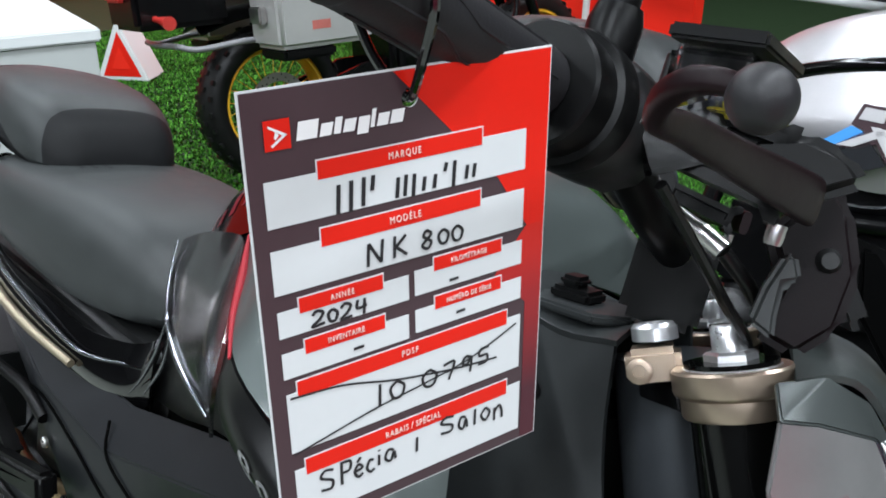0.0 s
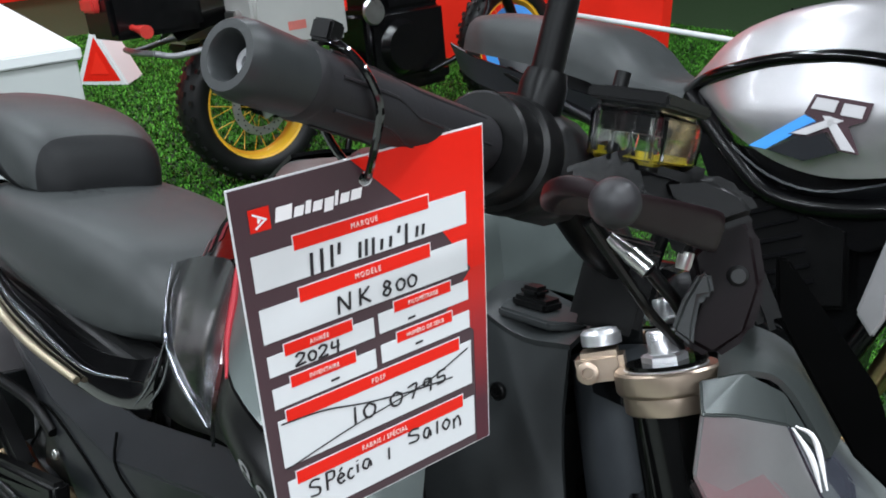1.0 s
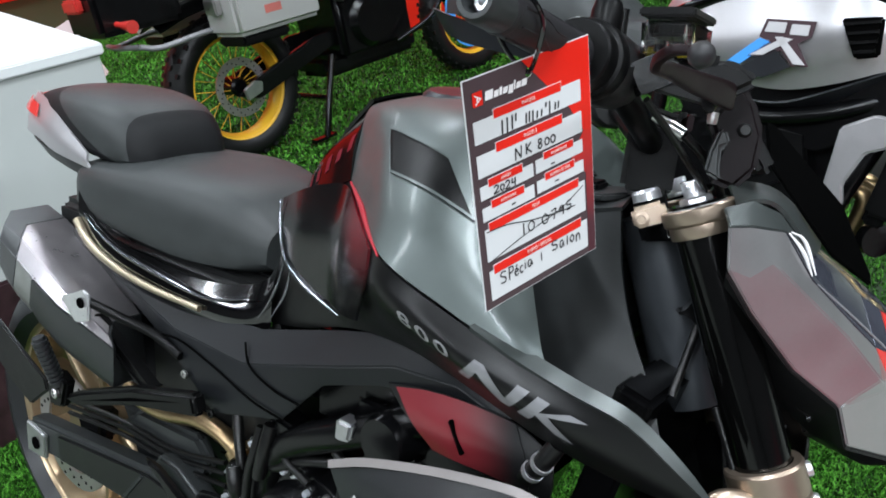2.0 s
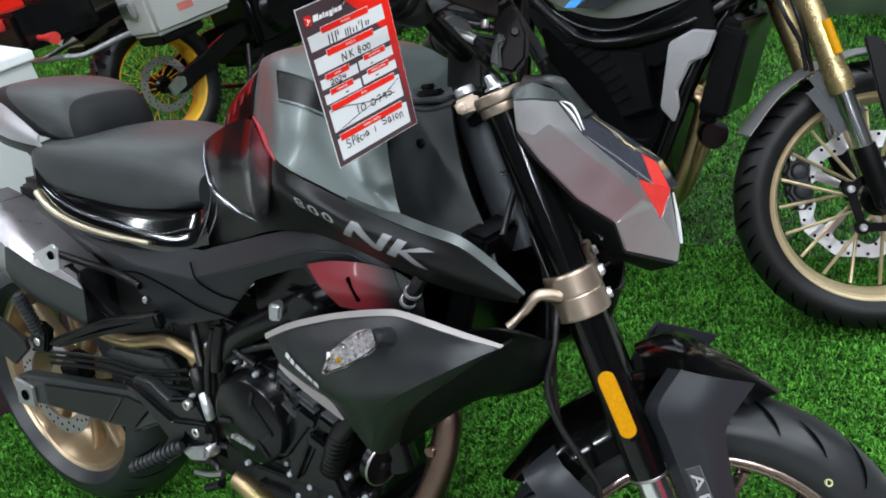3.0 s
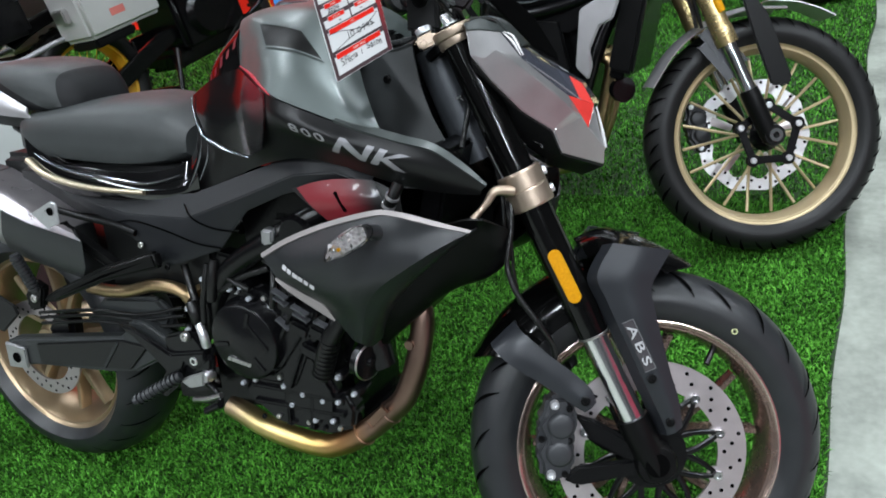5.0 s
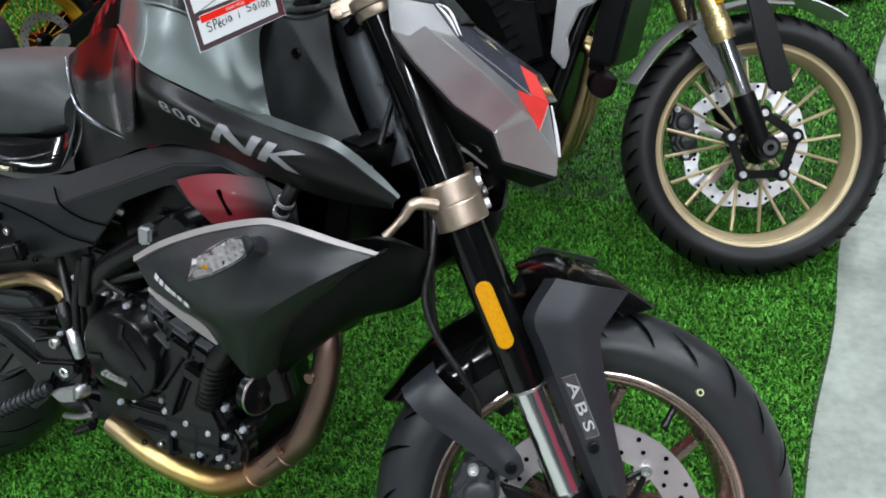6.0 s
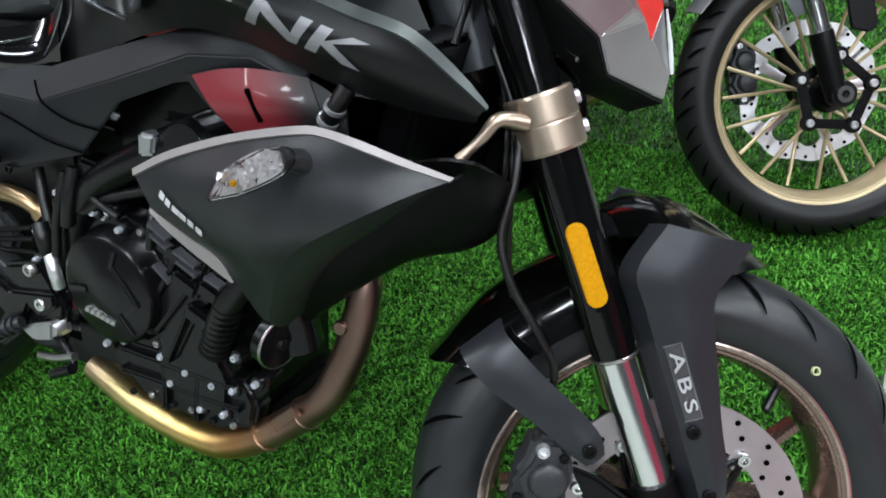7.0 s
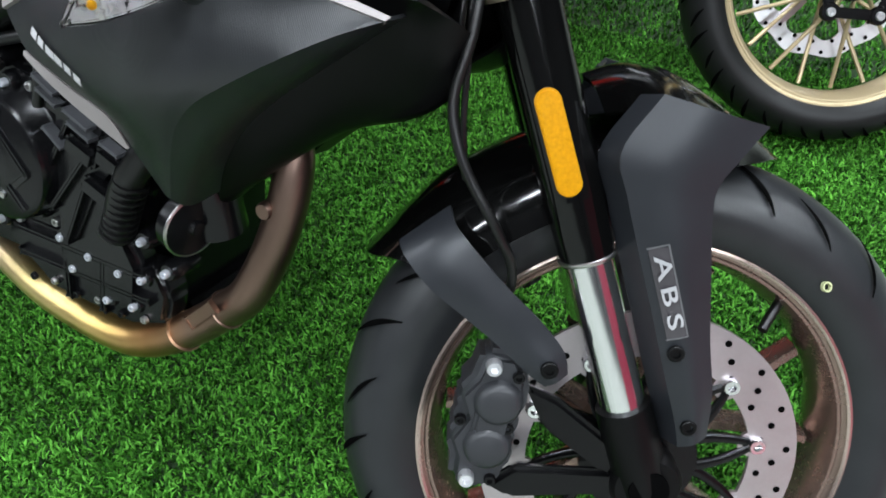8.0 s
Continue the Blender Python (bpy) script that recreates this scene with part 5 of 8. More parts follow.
part("cover_seam", tube([(0.431, -0.152, 0.673), (0.489, -0.156, 0.681), (0.571, -0.158, 0.666), (0.642, -0.159, 0.647), (0.7, -0.158, 0.641)], 0.0016, n=18, seg=6), GROOVE, bike)
red = part("intake_scoop", skin([
    [(0.89, -0.172, 0.765), (0.96, -0.178, 0.782), (1.05, -0.18, 0.786), (1.1, -0.176, 0.765)],
    [(0.93, -0.182, 0.74), (0.98, -0.19, 0.75), (1.05, -0.19, 0.755), (1.105, -0.182, 0.74)],
    [(0.96, -0.175, 0.712), (1.0, -0.182, 0.718), (1.05, -0.182, 0.722), (1.1, -0.175, 0.715)],
], 0.004, 16, 9, True), MATTE, bike, "intake scoop with a red panel")
part("red_inset", skin([
    [(0.905, -0.1755, 0.767), (0.95, -0.1795, 0.78), (1.0, -0.1825, 0.787), (1.06, -0.1815, 0.786)],
    [(0.935, -0.185, 0.742), (0.98, -0.1925, 0.751), (1.03, -0.193, 0.757), (1.08, -0.188, 0.75)],
    [(0.96, -0.178, 0.715), (0.995, -0.184, 0.719), (1.035, -0.185, 0.722), (1.08, -0.18, 0.718)],
], 0.002, 16, 9, True), SCOOP_FADE, red, "dark red panel fading to black")
part("scoop_slot", moved(box(-0.0022, 0.0022, -0.003, 0.003, -0.018, 0.018, 0.001), Matrix.Translation((1.0, -0.1925, 0.752)) @ Matrix.Rotation(radians(-28), 4, "Y")), GROOVE, red)

# radiator wing
WEAVE = mat("carbon_weave", (0.0115, 0.0125, 0.014), 0.36, spec=0.48, bump=0.3, bump_scale=1500)
wn = WEAVE.node_tree
wave, wb = wn.nodes.new("ShaderNodeTexWave"), wn.nodes.new("ShaderNodeBump")
wave.inputs["Scale"].default_value, wave.inputs["Distortion"].default_value = 260, 0.3
wb.inputs["Strength"].default_value, wb.inputs["Distance"].default_value = 0.3, 0.0003
wn.links.new(wn.nodes["Texture Coordinate"].outputs["Object"], wave.inputs["Vector"])
wn.links.new(wave.outputs["Fac"], wb.inputs["Height"])
wn.links.new(wb.outputs[0], wn.nodes["Principled BSDF"].inputs["Normal"])
WING_TOP = [(0.8321, -0.199, 0.6462), (0.8907, -0.207, 0.6766), (0.9569, -0.216, 0.7043), (1.014, -0.222, 0.7243), (1.0832, -0.226, 0.7424), (1.1113, -0.226, 0.744), (1.1471, -0.222, 0.7373), (1.184, -0.206, 0.7241), (1.2215, -0.187, 0.7124)]
WING_RIM = [(0.8244, -0.195, 0.655), (0.8836, -0.203, 0.6866), (0.9543, -0.212, 0.7154), (1.0182, -0.218, 0.7365), (1.0776, -0.222, 0.7518), (1.1024, -0.222, 0.7541), (1.1384, -0.218, 0.7485), (1.1812, -0.202, 0.7328), (1.2245, -0.183, 0.7163)]
CREASE = [(1.2235, -0.186, 0.7135), (1.1971, -0.21, 0.7025), (1.1615, -0.228, 0.6825), (1.1174, -0.238, 0.6543), (1.0831, -0.238, 0.6302), (1.0575, -0.23, 0.6037), (1.0403, -0.22, 0.5769), (1.025, -0.208, 0.5472), (1.0048, -0.19, 0.5049)]
WING_LOW = [(1.2234, -0.18, 0.7125), (1.1876, -0.195, 0.6865), (1.144, -0.205, 0.6511), (1.1133, -0.208, 0.6259), (1.0777, -0.205, 0.5923), (1.0493, -0.196, 0.558), (1.0275, -0.185, 0.5254), (1.0078, -0.17, 0.4899)]
wing = part("radiator_wing", skin([
    WING_TOP,
    [(0.845, -0.203, 0.632), (0.95, -0.229, 0.676), (1.05, -0.243, 0.706), (1.12, -0.231, 0.715), CREASE[1]],
    [(0.8608, -0.205, 0.6142), (0.94, -0.231, 0.645), (1.03, -0.248, 0.672), (1.1, -0.241, 0.684), CREASE[2]],
    [(0.885, -0.2025, 0.6012), (0.96, -0.232, 0.622), (1.03, -0.248, 0.641), (1.08, -0.246, 0.65), CREASE[3]],
    [(0.909, -0.2, 0.5883), (0.965, -0.226, 0.602), (1.02, -0.242, 0.617), (1.055, -0.243, 0.626), CREASE[4]],
    [(0.9423, -0.194, 0.5703), (0.975, -0.213, 0.579), (1.015, -0.229, 0.59), (1.04, -0.232, 0.598), CREASE[5]],
    [(0.9559, -0.185, 0.5409), (0.985, -0.201, 0.55), (1.01, -0.213, 0.561), (1.028, -0.219, 0.57), CREASE[6]],
    [(0.968, -0.18, 0.52), (0.985, -0.191, 0.527), (1.0, -0.2, 0.535), (1.015, -0.206, 0.542), CREASE[7]],
    [(0.9778, -0.176, 0.5034), (0.985, -0.18, 0.503), (0.992, -0.184, 0.503), (1.0, -0.188, 0.504), CREASE[8]],
], 0.004, 36, 30, True), WEAVE, bike, "dark textured radiator wing with silver edge")
part("wing_underside", skin([CREASE, WING_LOW, [(x - 0.006, y + 0.05, z - 0.006) for x, y, z in WING_LOW]], 0.003, 30, 9, True), WEAVE, wing, "folded lower face of the wing")
part("wing_edge", skin([[Vector(a).lerp(Vector(b), 0.12) + Vector((0, -0.0015, 0)) for a, b in zip(WING_RIM, WING_TOP)], [Vector(a).lerp(Vector(b), 0.8) + Vector((0, -0.0035, 0)) for a, b in zip(WING_RIM, WING_TOP)]], 0.006, 44, 5, True), WING_TRIM, wing, "champagne silver wing edge")
part("wing_edge", skin([[(0.858, -0.2075, 0.6165), (0.88, -0.2055, 0.6045), (0.909, -0.2025, 0.589), (0.9423, -0.1965, 0.571), (0.9559, -0.1875, 0.5409)], [(0.858, -0.2088, 0.6122), (0.8745, -0.2068, 0.5972), (0.8997, -0.2031, 0.5788), (0.9282, -0.1978, 0.5598), (0.954, -0.1894, 0.5399)]], 0.004, 18, 5, True), WING_TRIM, wing)
word = Matrix.Translation((0.914, -0.25, 0.6285)) @ Matrix.Rotation(radians(-14), 4, "Z") @ Matrix.Rotation(radians(21), 4, "Y")
for k, w in enumerate((0.0105, 0.0095, 0.0125, 0.0105, 0.0095, 0.0105)):
    part("wing_badge", drape(patch(slant(-0.039 + 0.0133 * k, -0.039 + 0.0133 * k + w, -0.005, 0.005, 0.2)), word, wing, 0.0028), PALE_DECAL, wing, "small light grey badge bar")
# indicator
SIG = Matrix.Translation((1.071, -0.287, 0.72)) @ Matrix.Rotation(radians(66), 4, "Z") @ Matrix.Rotation(radians(-8), 4, "Y") @ Matrix.Rotation(radians(-20), 4, "X") @ Matrix.Scale(1.14, 4)
leaf = [(-0.04, -0.011), (-0.026, 0.004), (-0.004, 0.0125), (0.02, 0.015), (0.035, 0.008), (0.033, -0.003), (0.016, -0.0105), (-0.016, -0.0135)]
sig = part("indicator", moved(plate(leaf, -0.014, 0.006, 0.006, 3, 40), SIG), CLEAR, bike, "clear-lens front indicator on a short stalk")
shell = mat("faceted_chrome", (0.8, 0.78, 0.78), 0.2, metal=0.62, bump=0.3, bump_scale=300)
part("reflector_shell", moved(plate([(x * 0.88, z * 0.82) for x, z in leaf], -0.002, 0.0055, 0.002, 2, 40), SIG), shell, sig, "faceted bright reflector")
for k in range(7):
    for r in (-1, 0, 1):
        c = Vector((-0.024 + 0.008 * k, -0.0025, 0.0065 * r + 0.0012 * (k - 2)))
        if (c.x / 0.034) ** 2 + (c.z / 0.0125) ** 2 < 1:
            b = bmesh.new()
            bmesh.ops.create_cone(b, segments=4, radius1=0.0052, radius2=0.0012, depth=0.005, cap_ends=True)
            part("reflector_facet", moved(b, SIG @ Matrix.Translation(c) @ Matrix.Rotation(radians(90), 4, "X") @ Matrix.Rotation(radians(20 * r + 33 * k), 4, "Z")), shell if (k * 2 + r) % 5 else CHROME, sig, angle=10)
part("bulb", moved(ball((-0.02, -0.006, -0.003), 0.003), SIG), AMBER, sig)
part("housing", moved(plate([(x * 0.97, z * 0.96) for x, z in leaf], 0.0045, 0.012, 0.003, 2, 40), SIG), BLACK_PLASTIC, sig)
part("stalk", tube([(1.09, -0.225, 0.715), (1.086, -0.245, 0.724), (1.08, -0.26, 0.726)], [0.014, 0.011, 0.012], n=10, seg=14), RUBBER, sig)

# radiator, air ducts, frame
part("radiator", moved(box(-0.02, 0.02, -0.12, 0.12, -0.11, 0.15, 0.006), Matrix.Translation((1.11, 0, 0.68)) @ Matrix.Rotation(radians(14), 4, "Y")), CAST, bike, "black radiator")
part("inner_fairing", skin([[(0.965, -0.04, 0.978), (1.03, -0.05, 0.968), (1.078, -0.052, 0.978)], [(0.95, -0.062, 0.92), (1.03, -0.06, 0.925), (1.09, -0.06, 0.92)], [(0.98, -0.085, 0.87), (1.05, -0.078, 0.87), (1.113, -0.07, 0.865)], [(1.03, -0.11, 0.81), (1.09, -0.1, 0.806), (1.15, -0.085, 0.81)], [(1.06, -0.125, 0.76), (1.12, -0.12, 0.76), (1.175, -0.105, 0.765)]], 0.004, 16, 18, True), SATIN, bike, "satin black inner fairing")
part("air_box", box(0.88, 1.07, -0.058, 0.058, 0.76, 0.93, 0.02, 3), MATTE, bike)
part("fairing_tab", plate([(1.1, 0.795), (1.15, 0.815), (1.155, 0.795), (1.12, 0.775)], -0.118, -0.112, 0.003), SATIN, bike)
for at in ((1.033, -0.0625, 0.925), (1.142, -0.119, 0.802)):
    bolt(bike, at, r=0.007, h=0.004, material=BLACK_PLASTIC)
part("tank_deck", skin([[(0.962, -0.042, 0.979), (1.03, -0.052, 0.969), (1.08, -0.054, 0.979)], [(0.97, -0.02, 0.985), (1.03, -0.02, 0.975), (1.075, -0.02, 0.985)], [(0.97, 0.02, 0.985), (1.03, 0.02, 0.975), (1.075, 0.02, 0.985)], [(0.962, 0.042, 0.979), (1.03, 0.052, 0.969), (1.08, 0.054, 0.979)]], 0.004, 12, 10), SATIN, bike, "satin black deck ahead of the tank")
boss = plate([(-0.036, 0.0), (-0.024, 0.024), (0.024, 0.026), (0.044, 0.006), (0.03, -0.024), (-0.026, -0.022)], -0.003, 0.004, 0.002)
part("deck_boss", moved(boss, Matrix.Translation((1.03, -0.02, 0.979)) @ Matrix.Rotation(radians(-6), 4, "Y") @ Matrix.Rotation(radians(90), 4, "X")), SATIN, bike)
part("boss_seam", moved(plate([(-0.03, 0.0), (-0.02, 0.019), (0.02, 0.021), (0.037, 0.005), (0.025, -0.019), (-0.022, -0.018)], 0.0035, 0.0045, 0), Matrix.Translation((1.03, -0.02, 0.979)) @ Matrix.Rotation(radians(-6), 4, "Y") @ Matrix.Rotation(radians(90), 4, "X") @ Matrix.Diagonal((1, -1, 1, 1))), MATTE, bike)
part("charging_port", moved(join(box(-0.017, 0.017, -0.012, 0.012, -0.004, 0.006, 0.003), box(-0.012, 0.006, -0.009, 0.009, 0.006, 0.014, 0.003)), Matrix.Translation((1.024, -0.02, 0.985)) @ Matrix.Rotation(radians(-6), 4, "Y")), BLACK_PLASTIC, bike, "black flip-cover charging port")
part("lower_fairing", skin([[(0.995, -0.15, 0.535), (1.035, -0.145, 0.565), (1.085, -0.155, 0.65), (1.14, -0.16, 0.7), (1.195, -0.165, 0.722), (1.236, -0.168, 0.726)], [(0.998, -0.12, 0.485), (1.045, -0.12, 0.517), (1.13, -0.125, 0.598), (1.19, -0.13, 0.64), (1.235, -0.135, 0.672), (1.252, -0.13, 0.705)], [(0.99, -0.1, 0.455), (1.03, -0.1, 0.492), (1.128, -0.1, 0.573), (1.205, -0.1, 0.608), (1.24, -0.1, 0.64), (1.255, -0.1, 0.69)], [(0.99, -0.05, 0.46), (1.03, -0.05, 0.5), (1.128, -0.05, 0.575), (1.19, -0.05, 0.62), (1.22, -0.05, 0.65), (1.23, -0.05, 0.7)]], 0.004, 24, 14, True), BLACK_PLASTIC, bike, "black duct behind the wing")
part("frame", join(tube([(1.08, -0.035, 0.84), (1.0, -0.08, 0.75), (0.85, -0.135, 0.68), (0.68, -0.13, 0.58), (0.6, -0.11, 0.45)], 0.022, n=30, seg=14), tube([(1.08, 0.035, 0.84), (1.0, 0.08, 0.75), (0.85, 0.135, 0.68), (0.68, 0.13, 0.58), (0.6, 0.11, 0.45)], 0.022, n=30, seg=14), tube([(0.7, -0.09, 0.66), (0.4, -0.09, 0.72), (0.1, -0.07, 0.85)], 0.014, n=20), tube([(0.7, 0.09, 0.66), (0.4, 0.09, 0.72), (0.1, 0.07, 0.85)], 0.014, n=20), box(0.25, 0.6, -0.08, 0.08, 0.72, 0.78, 0.01), box(0.7, 1.02, -0.11, 0.11, 0.62, 0.78, 0.02)), CAST, bike, "black tubular frame")

coupling = part("hose_coupling", tube([(1.075, -0.18, 0.735), (1.095, -0.19, 0.76), (1.108, -0.185, 0.785)], 0.0095, n=12, seg=12), HOSE, bike)
for c in ((1.086, -0.1865, 0.749), (1.097, -0.1905, 0.764)):
    part("hose_clamp", lathe([(0.0095, -0.0025), (0.0112, -0.0025), (0.0112, 0.0025), (0.0095, 0.0025)], c, axis=(0.55, -0.2, 0.8), closed=True, seg=18), ZINC, coupling)

# engine
eng = part("engine", join(box(0.56, 0.9, -0.11, 0.11, 0.27, 0.52, 0.03, 3), moved(box(-0.09, 0.09, -0.115, 0.115, -0.12, 0.12, 0.015), Matrix.Translation((0.855, 0, 0.52)) @ Matrix.Rotation(radians(22), 4, "Y"))), CAST, bike, "black parallel-twin engine")
part("clutch_cover", lathe([(0, -0.046), (0.03, -0.046), (0.034, -0.0445), (0.07, -0.0435), (0.0755, -0.041), (0.078, -0.036), (0.081, -0.014), (0.084, -0.011), (0.1, -0.01), (0.102, -0.007), (0.102, 0.02), (0, 0.02)], (0.715, -0.118, 0.455), axis=(0, 1, 0), seg=48), CAST2, eng, "round black clutch cover")
for k in range(9):
    a = 2 * math.pi * k / 9 + 0.4
    bolt(eng, (0.715 + 0.0935 * math.cos(a), -0.129, 0.455 + 0.0935 * math.sin(a)), r=0.0055, h=0.006, material=STEEL if k % 2 else ZINC)
for k in range(3):
    a = 2 * math.pi * k / 3 + 1.2
    part("cover_web", rod_box((0.715 + 0.036 * math.cos(a), -0.1625, 0.455 + 0.036 * math.sin(a)), (0.715 + 0.068 * math.cos(a), -0.1618, 0.455 + 0.068 * math.sin(a)), 0.004, 0.007, 0.001), CAST2, eng)
part("cover_rib", join(rod_box((0.735, -0.1635, 0.495), (0.772, -0.1635, 0.45), 0.003, 0.006, 0.001), rod_box((0.772, -0.1635, 0.45), (0.748, -0.1635, 0.43), 0.003, 0.006, 0.001)), CAST2, eng)
bm = plate(slant(-0.026, -0.019, -0.0035, 0.0035), -0.001, 0.001, 0)
for k in range(1, 6):
    bm = join(bm, plate(slant(-0.026 + 0.0092 * k, -0.0185 + 0.0092 * k, -0.0035, 0.0035), -0.001, 0.001, 0))
part("cover_badge", moved(bm, Matrix.Translation((0.7, -0.1632, 0.415)) @ Matrix.Rotation(radians(10), 4, "Y")), STEEL, eng)
cyl = Matrix.Translation((0.86, 0, 0.51)) @ Matrix.Rotation(radians(22), 4, "Y")
for k in range(6):
    part("cooling_rib", moved(box(-0.07, 0.07, -0.126, -0.112, -0.105 + 0.034 * k, -0.092 + 0.034 * k, 0.003), cyl), CAST2, eng)
for k, (u, w) in enumerate(((-0.045, 0.035), (0.02, 0.04))):
    part("cylinder_cover", moved(box(u - w / 2, u + w / 2, -0.136, -0.11, -0.1, 0.1, 0.008), cyl), CAST, eng)
part("crank_cover", plate([(0.78, 0.45), (0.86, 0.44), (0.9, 0.36), (0.89, 0.3), (0.82, 0.285), (0.76, 0.33)], -0.138, -0.1, 0.012, 3), CAST2, eng)
part("sump", plate([(0.66, 0.30), (0.9, 0.31), (0.93, 0.27), (0.87, 0.235), (0.72, 0.245)], -0.1, 0.1, 0.02, 3), CAST, eng)
BRIGHT = mat("bright_screw", (0.6, 0.62, 0.67), 0.3, metal=0.6, spread=0.05)
BOLTS = [(0.688, 0.554), (0.716, 0.561), (0.731, 0.539), (0.769, 0.485), (0.748, 0.39), (0.682, 0.358), (0.819, 0.351), (0.864, 0.345), (0.898, 0.348), (0.91, 0.404), (0.602, 0.409), (0.571, 0.502), (0.561, 0.456), (0.624, 0.569), (0.941, 0.375), (0.776, 0.362), (0.79, 0.325), (0.84, 0.3), (0.88, 0.305)]
for x, z in BOLTS:
    y = -0.14 if z > 0.37 or x < 0.7 else -0.134
    bolt(eng, (x, y, z), r=0.0048, h=0.007, material=BRIGHT)
    part("boss", lathe([(0, 0), (0.009, 0), (0.012, 0.006), (0.012, 0.04), (0, 0.04)], (x, y, z), axis=(0, 1, 0), seg=12), CAST2, eng)
# Lighter grey for the fin strips: the fins' highlight lines, painted in.
FIN = mat("fin_highlight", (0.09, 0.092, 0.1), 0.35, metal=0.4)
part("sprocket_cover", plate([(0.536, 0.351), (0.561, 0.364), (0.605, 0.38), (0.599, 0.349), (0.56, 0.338)], -0.168, -0.157, 0.003), ALU, eng, "bright cast cover")
part("cylinder_side", plate([(0.801, 0.532), (0.844, 0.539), (0.872, 0.505), (0.887, 0.481), (0.855, 0.443), (0.813, 0.366), (0.781, 0.366), (0.782, 0.442)], -0.142, -0.11, 0.006), CAST2, eng)
for a, b in (((0.79, 0.46), (0.84, 0.54)), ((0.785, 0.41), (0.858, 0.5)), ((0.8, 0.37), (0.84, 0.45))):
    part("casting_rib", rod_box((a[0], -0.144, a[1]), (b[0], -0.144, b[1]), 0.008, 0.005, 0.002), CAST2, eng)
part("sump_flange", plate([(0.665, 0.33), (0.69, 0.372), (0.78, 0.372), (0.87, 0.36), (0.915, 0.362), (0.93, 0.33), (0.92, 0.29), (0.86, 0.268), (0.74, 0.272)], -0.13, -0.09, 0.008, 3), CAST2, eng)
for a, b in (((0.7, 0.318), (0.905, 0.322)), ((0.7, 0.352), (0.9, 0.352)), ((0.83, 0.28), (0.84, 0.35)), ((0.775, 0.28), (0.78, 0.35))):
    part("casting_rib", rod_box((a[0], -0.131, a[1]), (b[0], -0.131, b[1]), 0.01, 0.007, 0.002), CAST2, eng)
for k in range(6):
    x, z = 0.712 + 0.036 * k, 0.284 + 0.006 * (k % 2)
    bolt(eng, (x, -0.131, z), r=0.005, h=0.005, material=STEEL if k % 2 else CAST2)
part("carrier_brace", plate([(0.383, 0.454), (0.421, 0.452), (0.519, 0.406), (0.613, 0.423), (0.612, 0.402), (0.576, 0.377), (0.556, 0.391), (0.52, 0.332), (0.479, 0.301), (0.465, 0.321), (0.5, 0.366), (0.429, 0.428)], -0.165, -0.152, 0.004), CAST2, bike, "black footpeg brace")
for pts, r, m in (([(0.6, -0.15, 0.48), (0.612, -0.155, 0.455), (0.61, -0.15, 0.43)], 0.009, ZINC), ([(0.59, -0.15, 0.52), (0.6, -0.155, 0.5), (0.598, -0.15, 0.48)], 0.011, HOSE), ([(0.64, -0.14, 0.6), (0.635, -0.15, 0.56), (0.622, -0.15, 0.52), (0.615, -0.15, 0.48)], 0.0065, HOSE), ([(0.66, -0.14, 0.61), (0.655, -0.15, 0.57), (0.645, -0.15, 0.53)], 0.0095, HOSE), ([(0.67, -0.13, 0.575), (0.7, -0.148, 0.575), (0.74, -0.148, 0.56)], 0.005, HOSE), ([(0.79, -0.13, 0.6), (0.8, -0.15, 0.57), (0.79, -0.15, 0.53)], 0.006, HOSE), ([(0.56, -0.16, 0.31), (0.6, -0.165, 0.32), (0.64, -0.165, 0.335)], 0.006, STEEL)):
    part("pipe_fitting" if m is not HOSE else "hose", tube(pts, r, n=16, seg=10), m, eng)
part("coil_pack", plate([(0.655, 0.56), (0.69, 0.57), (0.7, 0.62), (0.665, 0.625)], -0.14, -0.1, 0.005), CAST, eng)
part("sensor_plug", plate([(0.8, 0.655), (0.825, 0.66), (0.83, 0.685), (0.803, 0.685)], -0.165, -0.14, 0.004), ALU, eng)
for k in range(3):
    part("cylinder_lump", moved(box(-0.022, 0.022, -0.155, -0.135, -0.012, 0.012, 0.005), Matrix.Translation((0.826 + 0.018 * k, 0, 0.535 - 0.042 * k)) @ Matrix.Rotation(radians(22), 4, "Y")), CAST2, eng)
    part("cylinder_lump", moved(box(-0.018, 0.018, -0.152, -0.135, -0.012, 0.012, 0.005), Matrix.Translation((0.868 + 0.012 * k, 0, 0.53 - 0.04 * k)) @ Matrix.Rotation(radians(22), 4, "Y")), CAST2, eng)
for a, b, y in (((0.806, 0.57), (0.832, 0.556), -0.158), ((0.844, 0.543), (0.874, 0.5295), -0.158), ((0.89, 0.5195), (0.912, 0.5115), -0.158), ((0.799, 0.51), (0.822, 0.4925), -0.15), ((0.806, 0.555), (0.83, 0.5425), -0.156), ((0.845, 0.529), (0.872, 0.5165), -0.156)):
    part("cylinder_fin", rod_box((a[0], y, a[1]), (b[0], y, b[1]), 0.012, 0.0032, 0.001), FIN, eng)
part("coolant_hose", tube([(0.95, -0.13, 0.56), (0.925, -0.14, 0.51), (0.895, -0.145, 0.46), (0.875, -0.142, 0.4)], 0.0165, n=24, seg=16), HOSE, eng)
sp = []
for k in range(9):
    q = Vector((0.905, -0.143, 0.475)).lerp(Vector((0.876, -0.143, 0.405)), k / 8)
    sp.append(lathe([(0.0165, -0.002), (0.0195, -0.001), (0.0195, 0.001), (0.0165, 0.002)], q, axis=Vector((0.38, 0, 0.92)), closed=True, seg=18))
for b in sp:
    part("spring_coil", b, HOSE, eng)
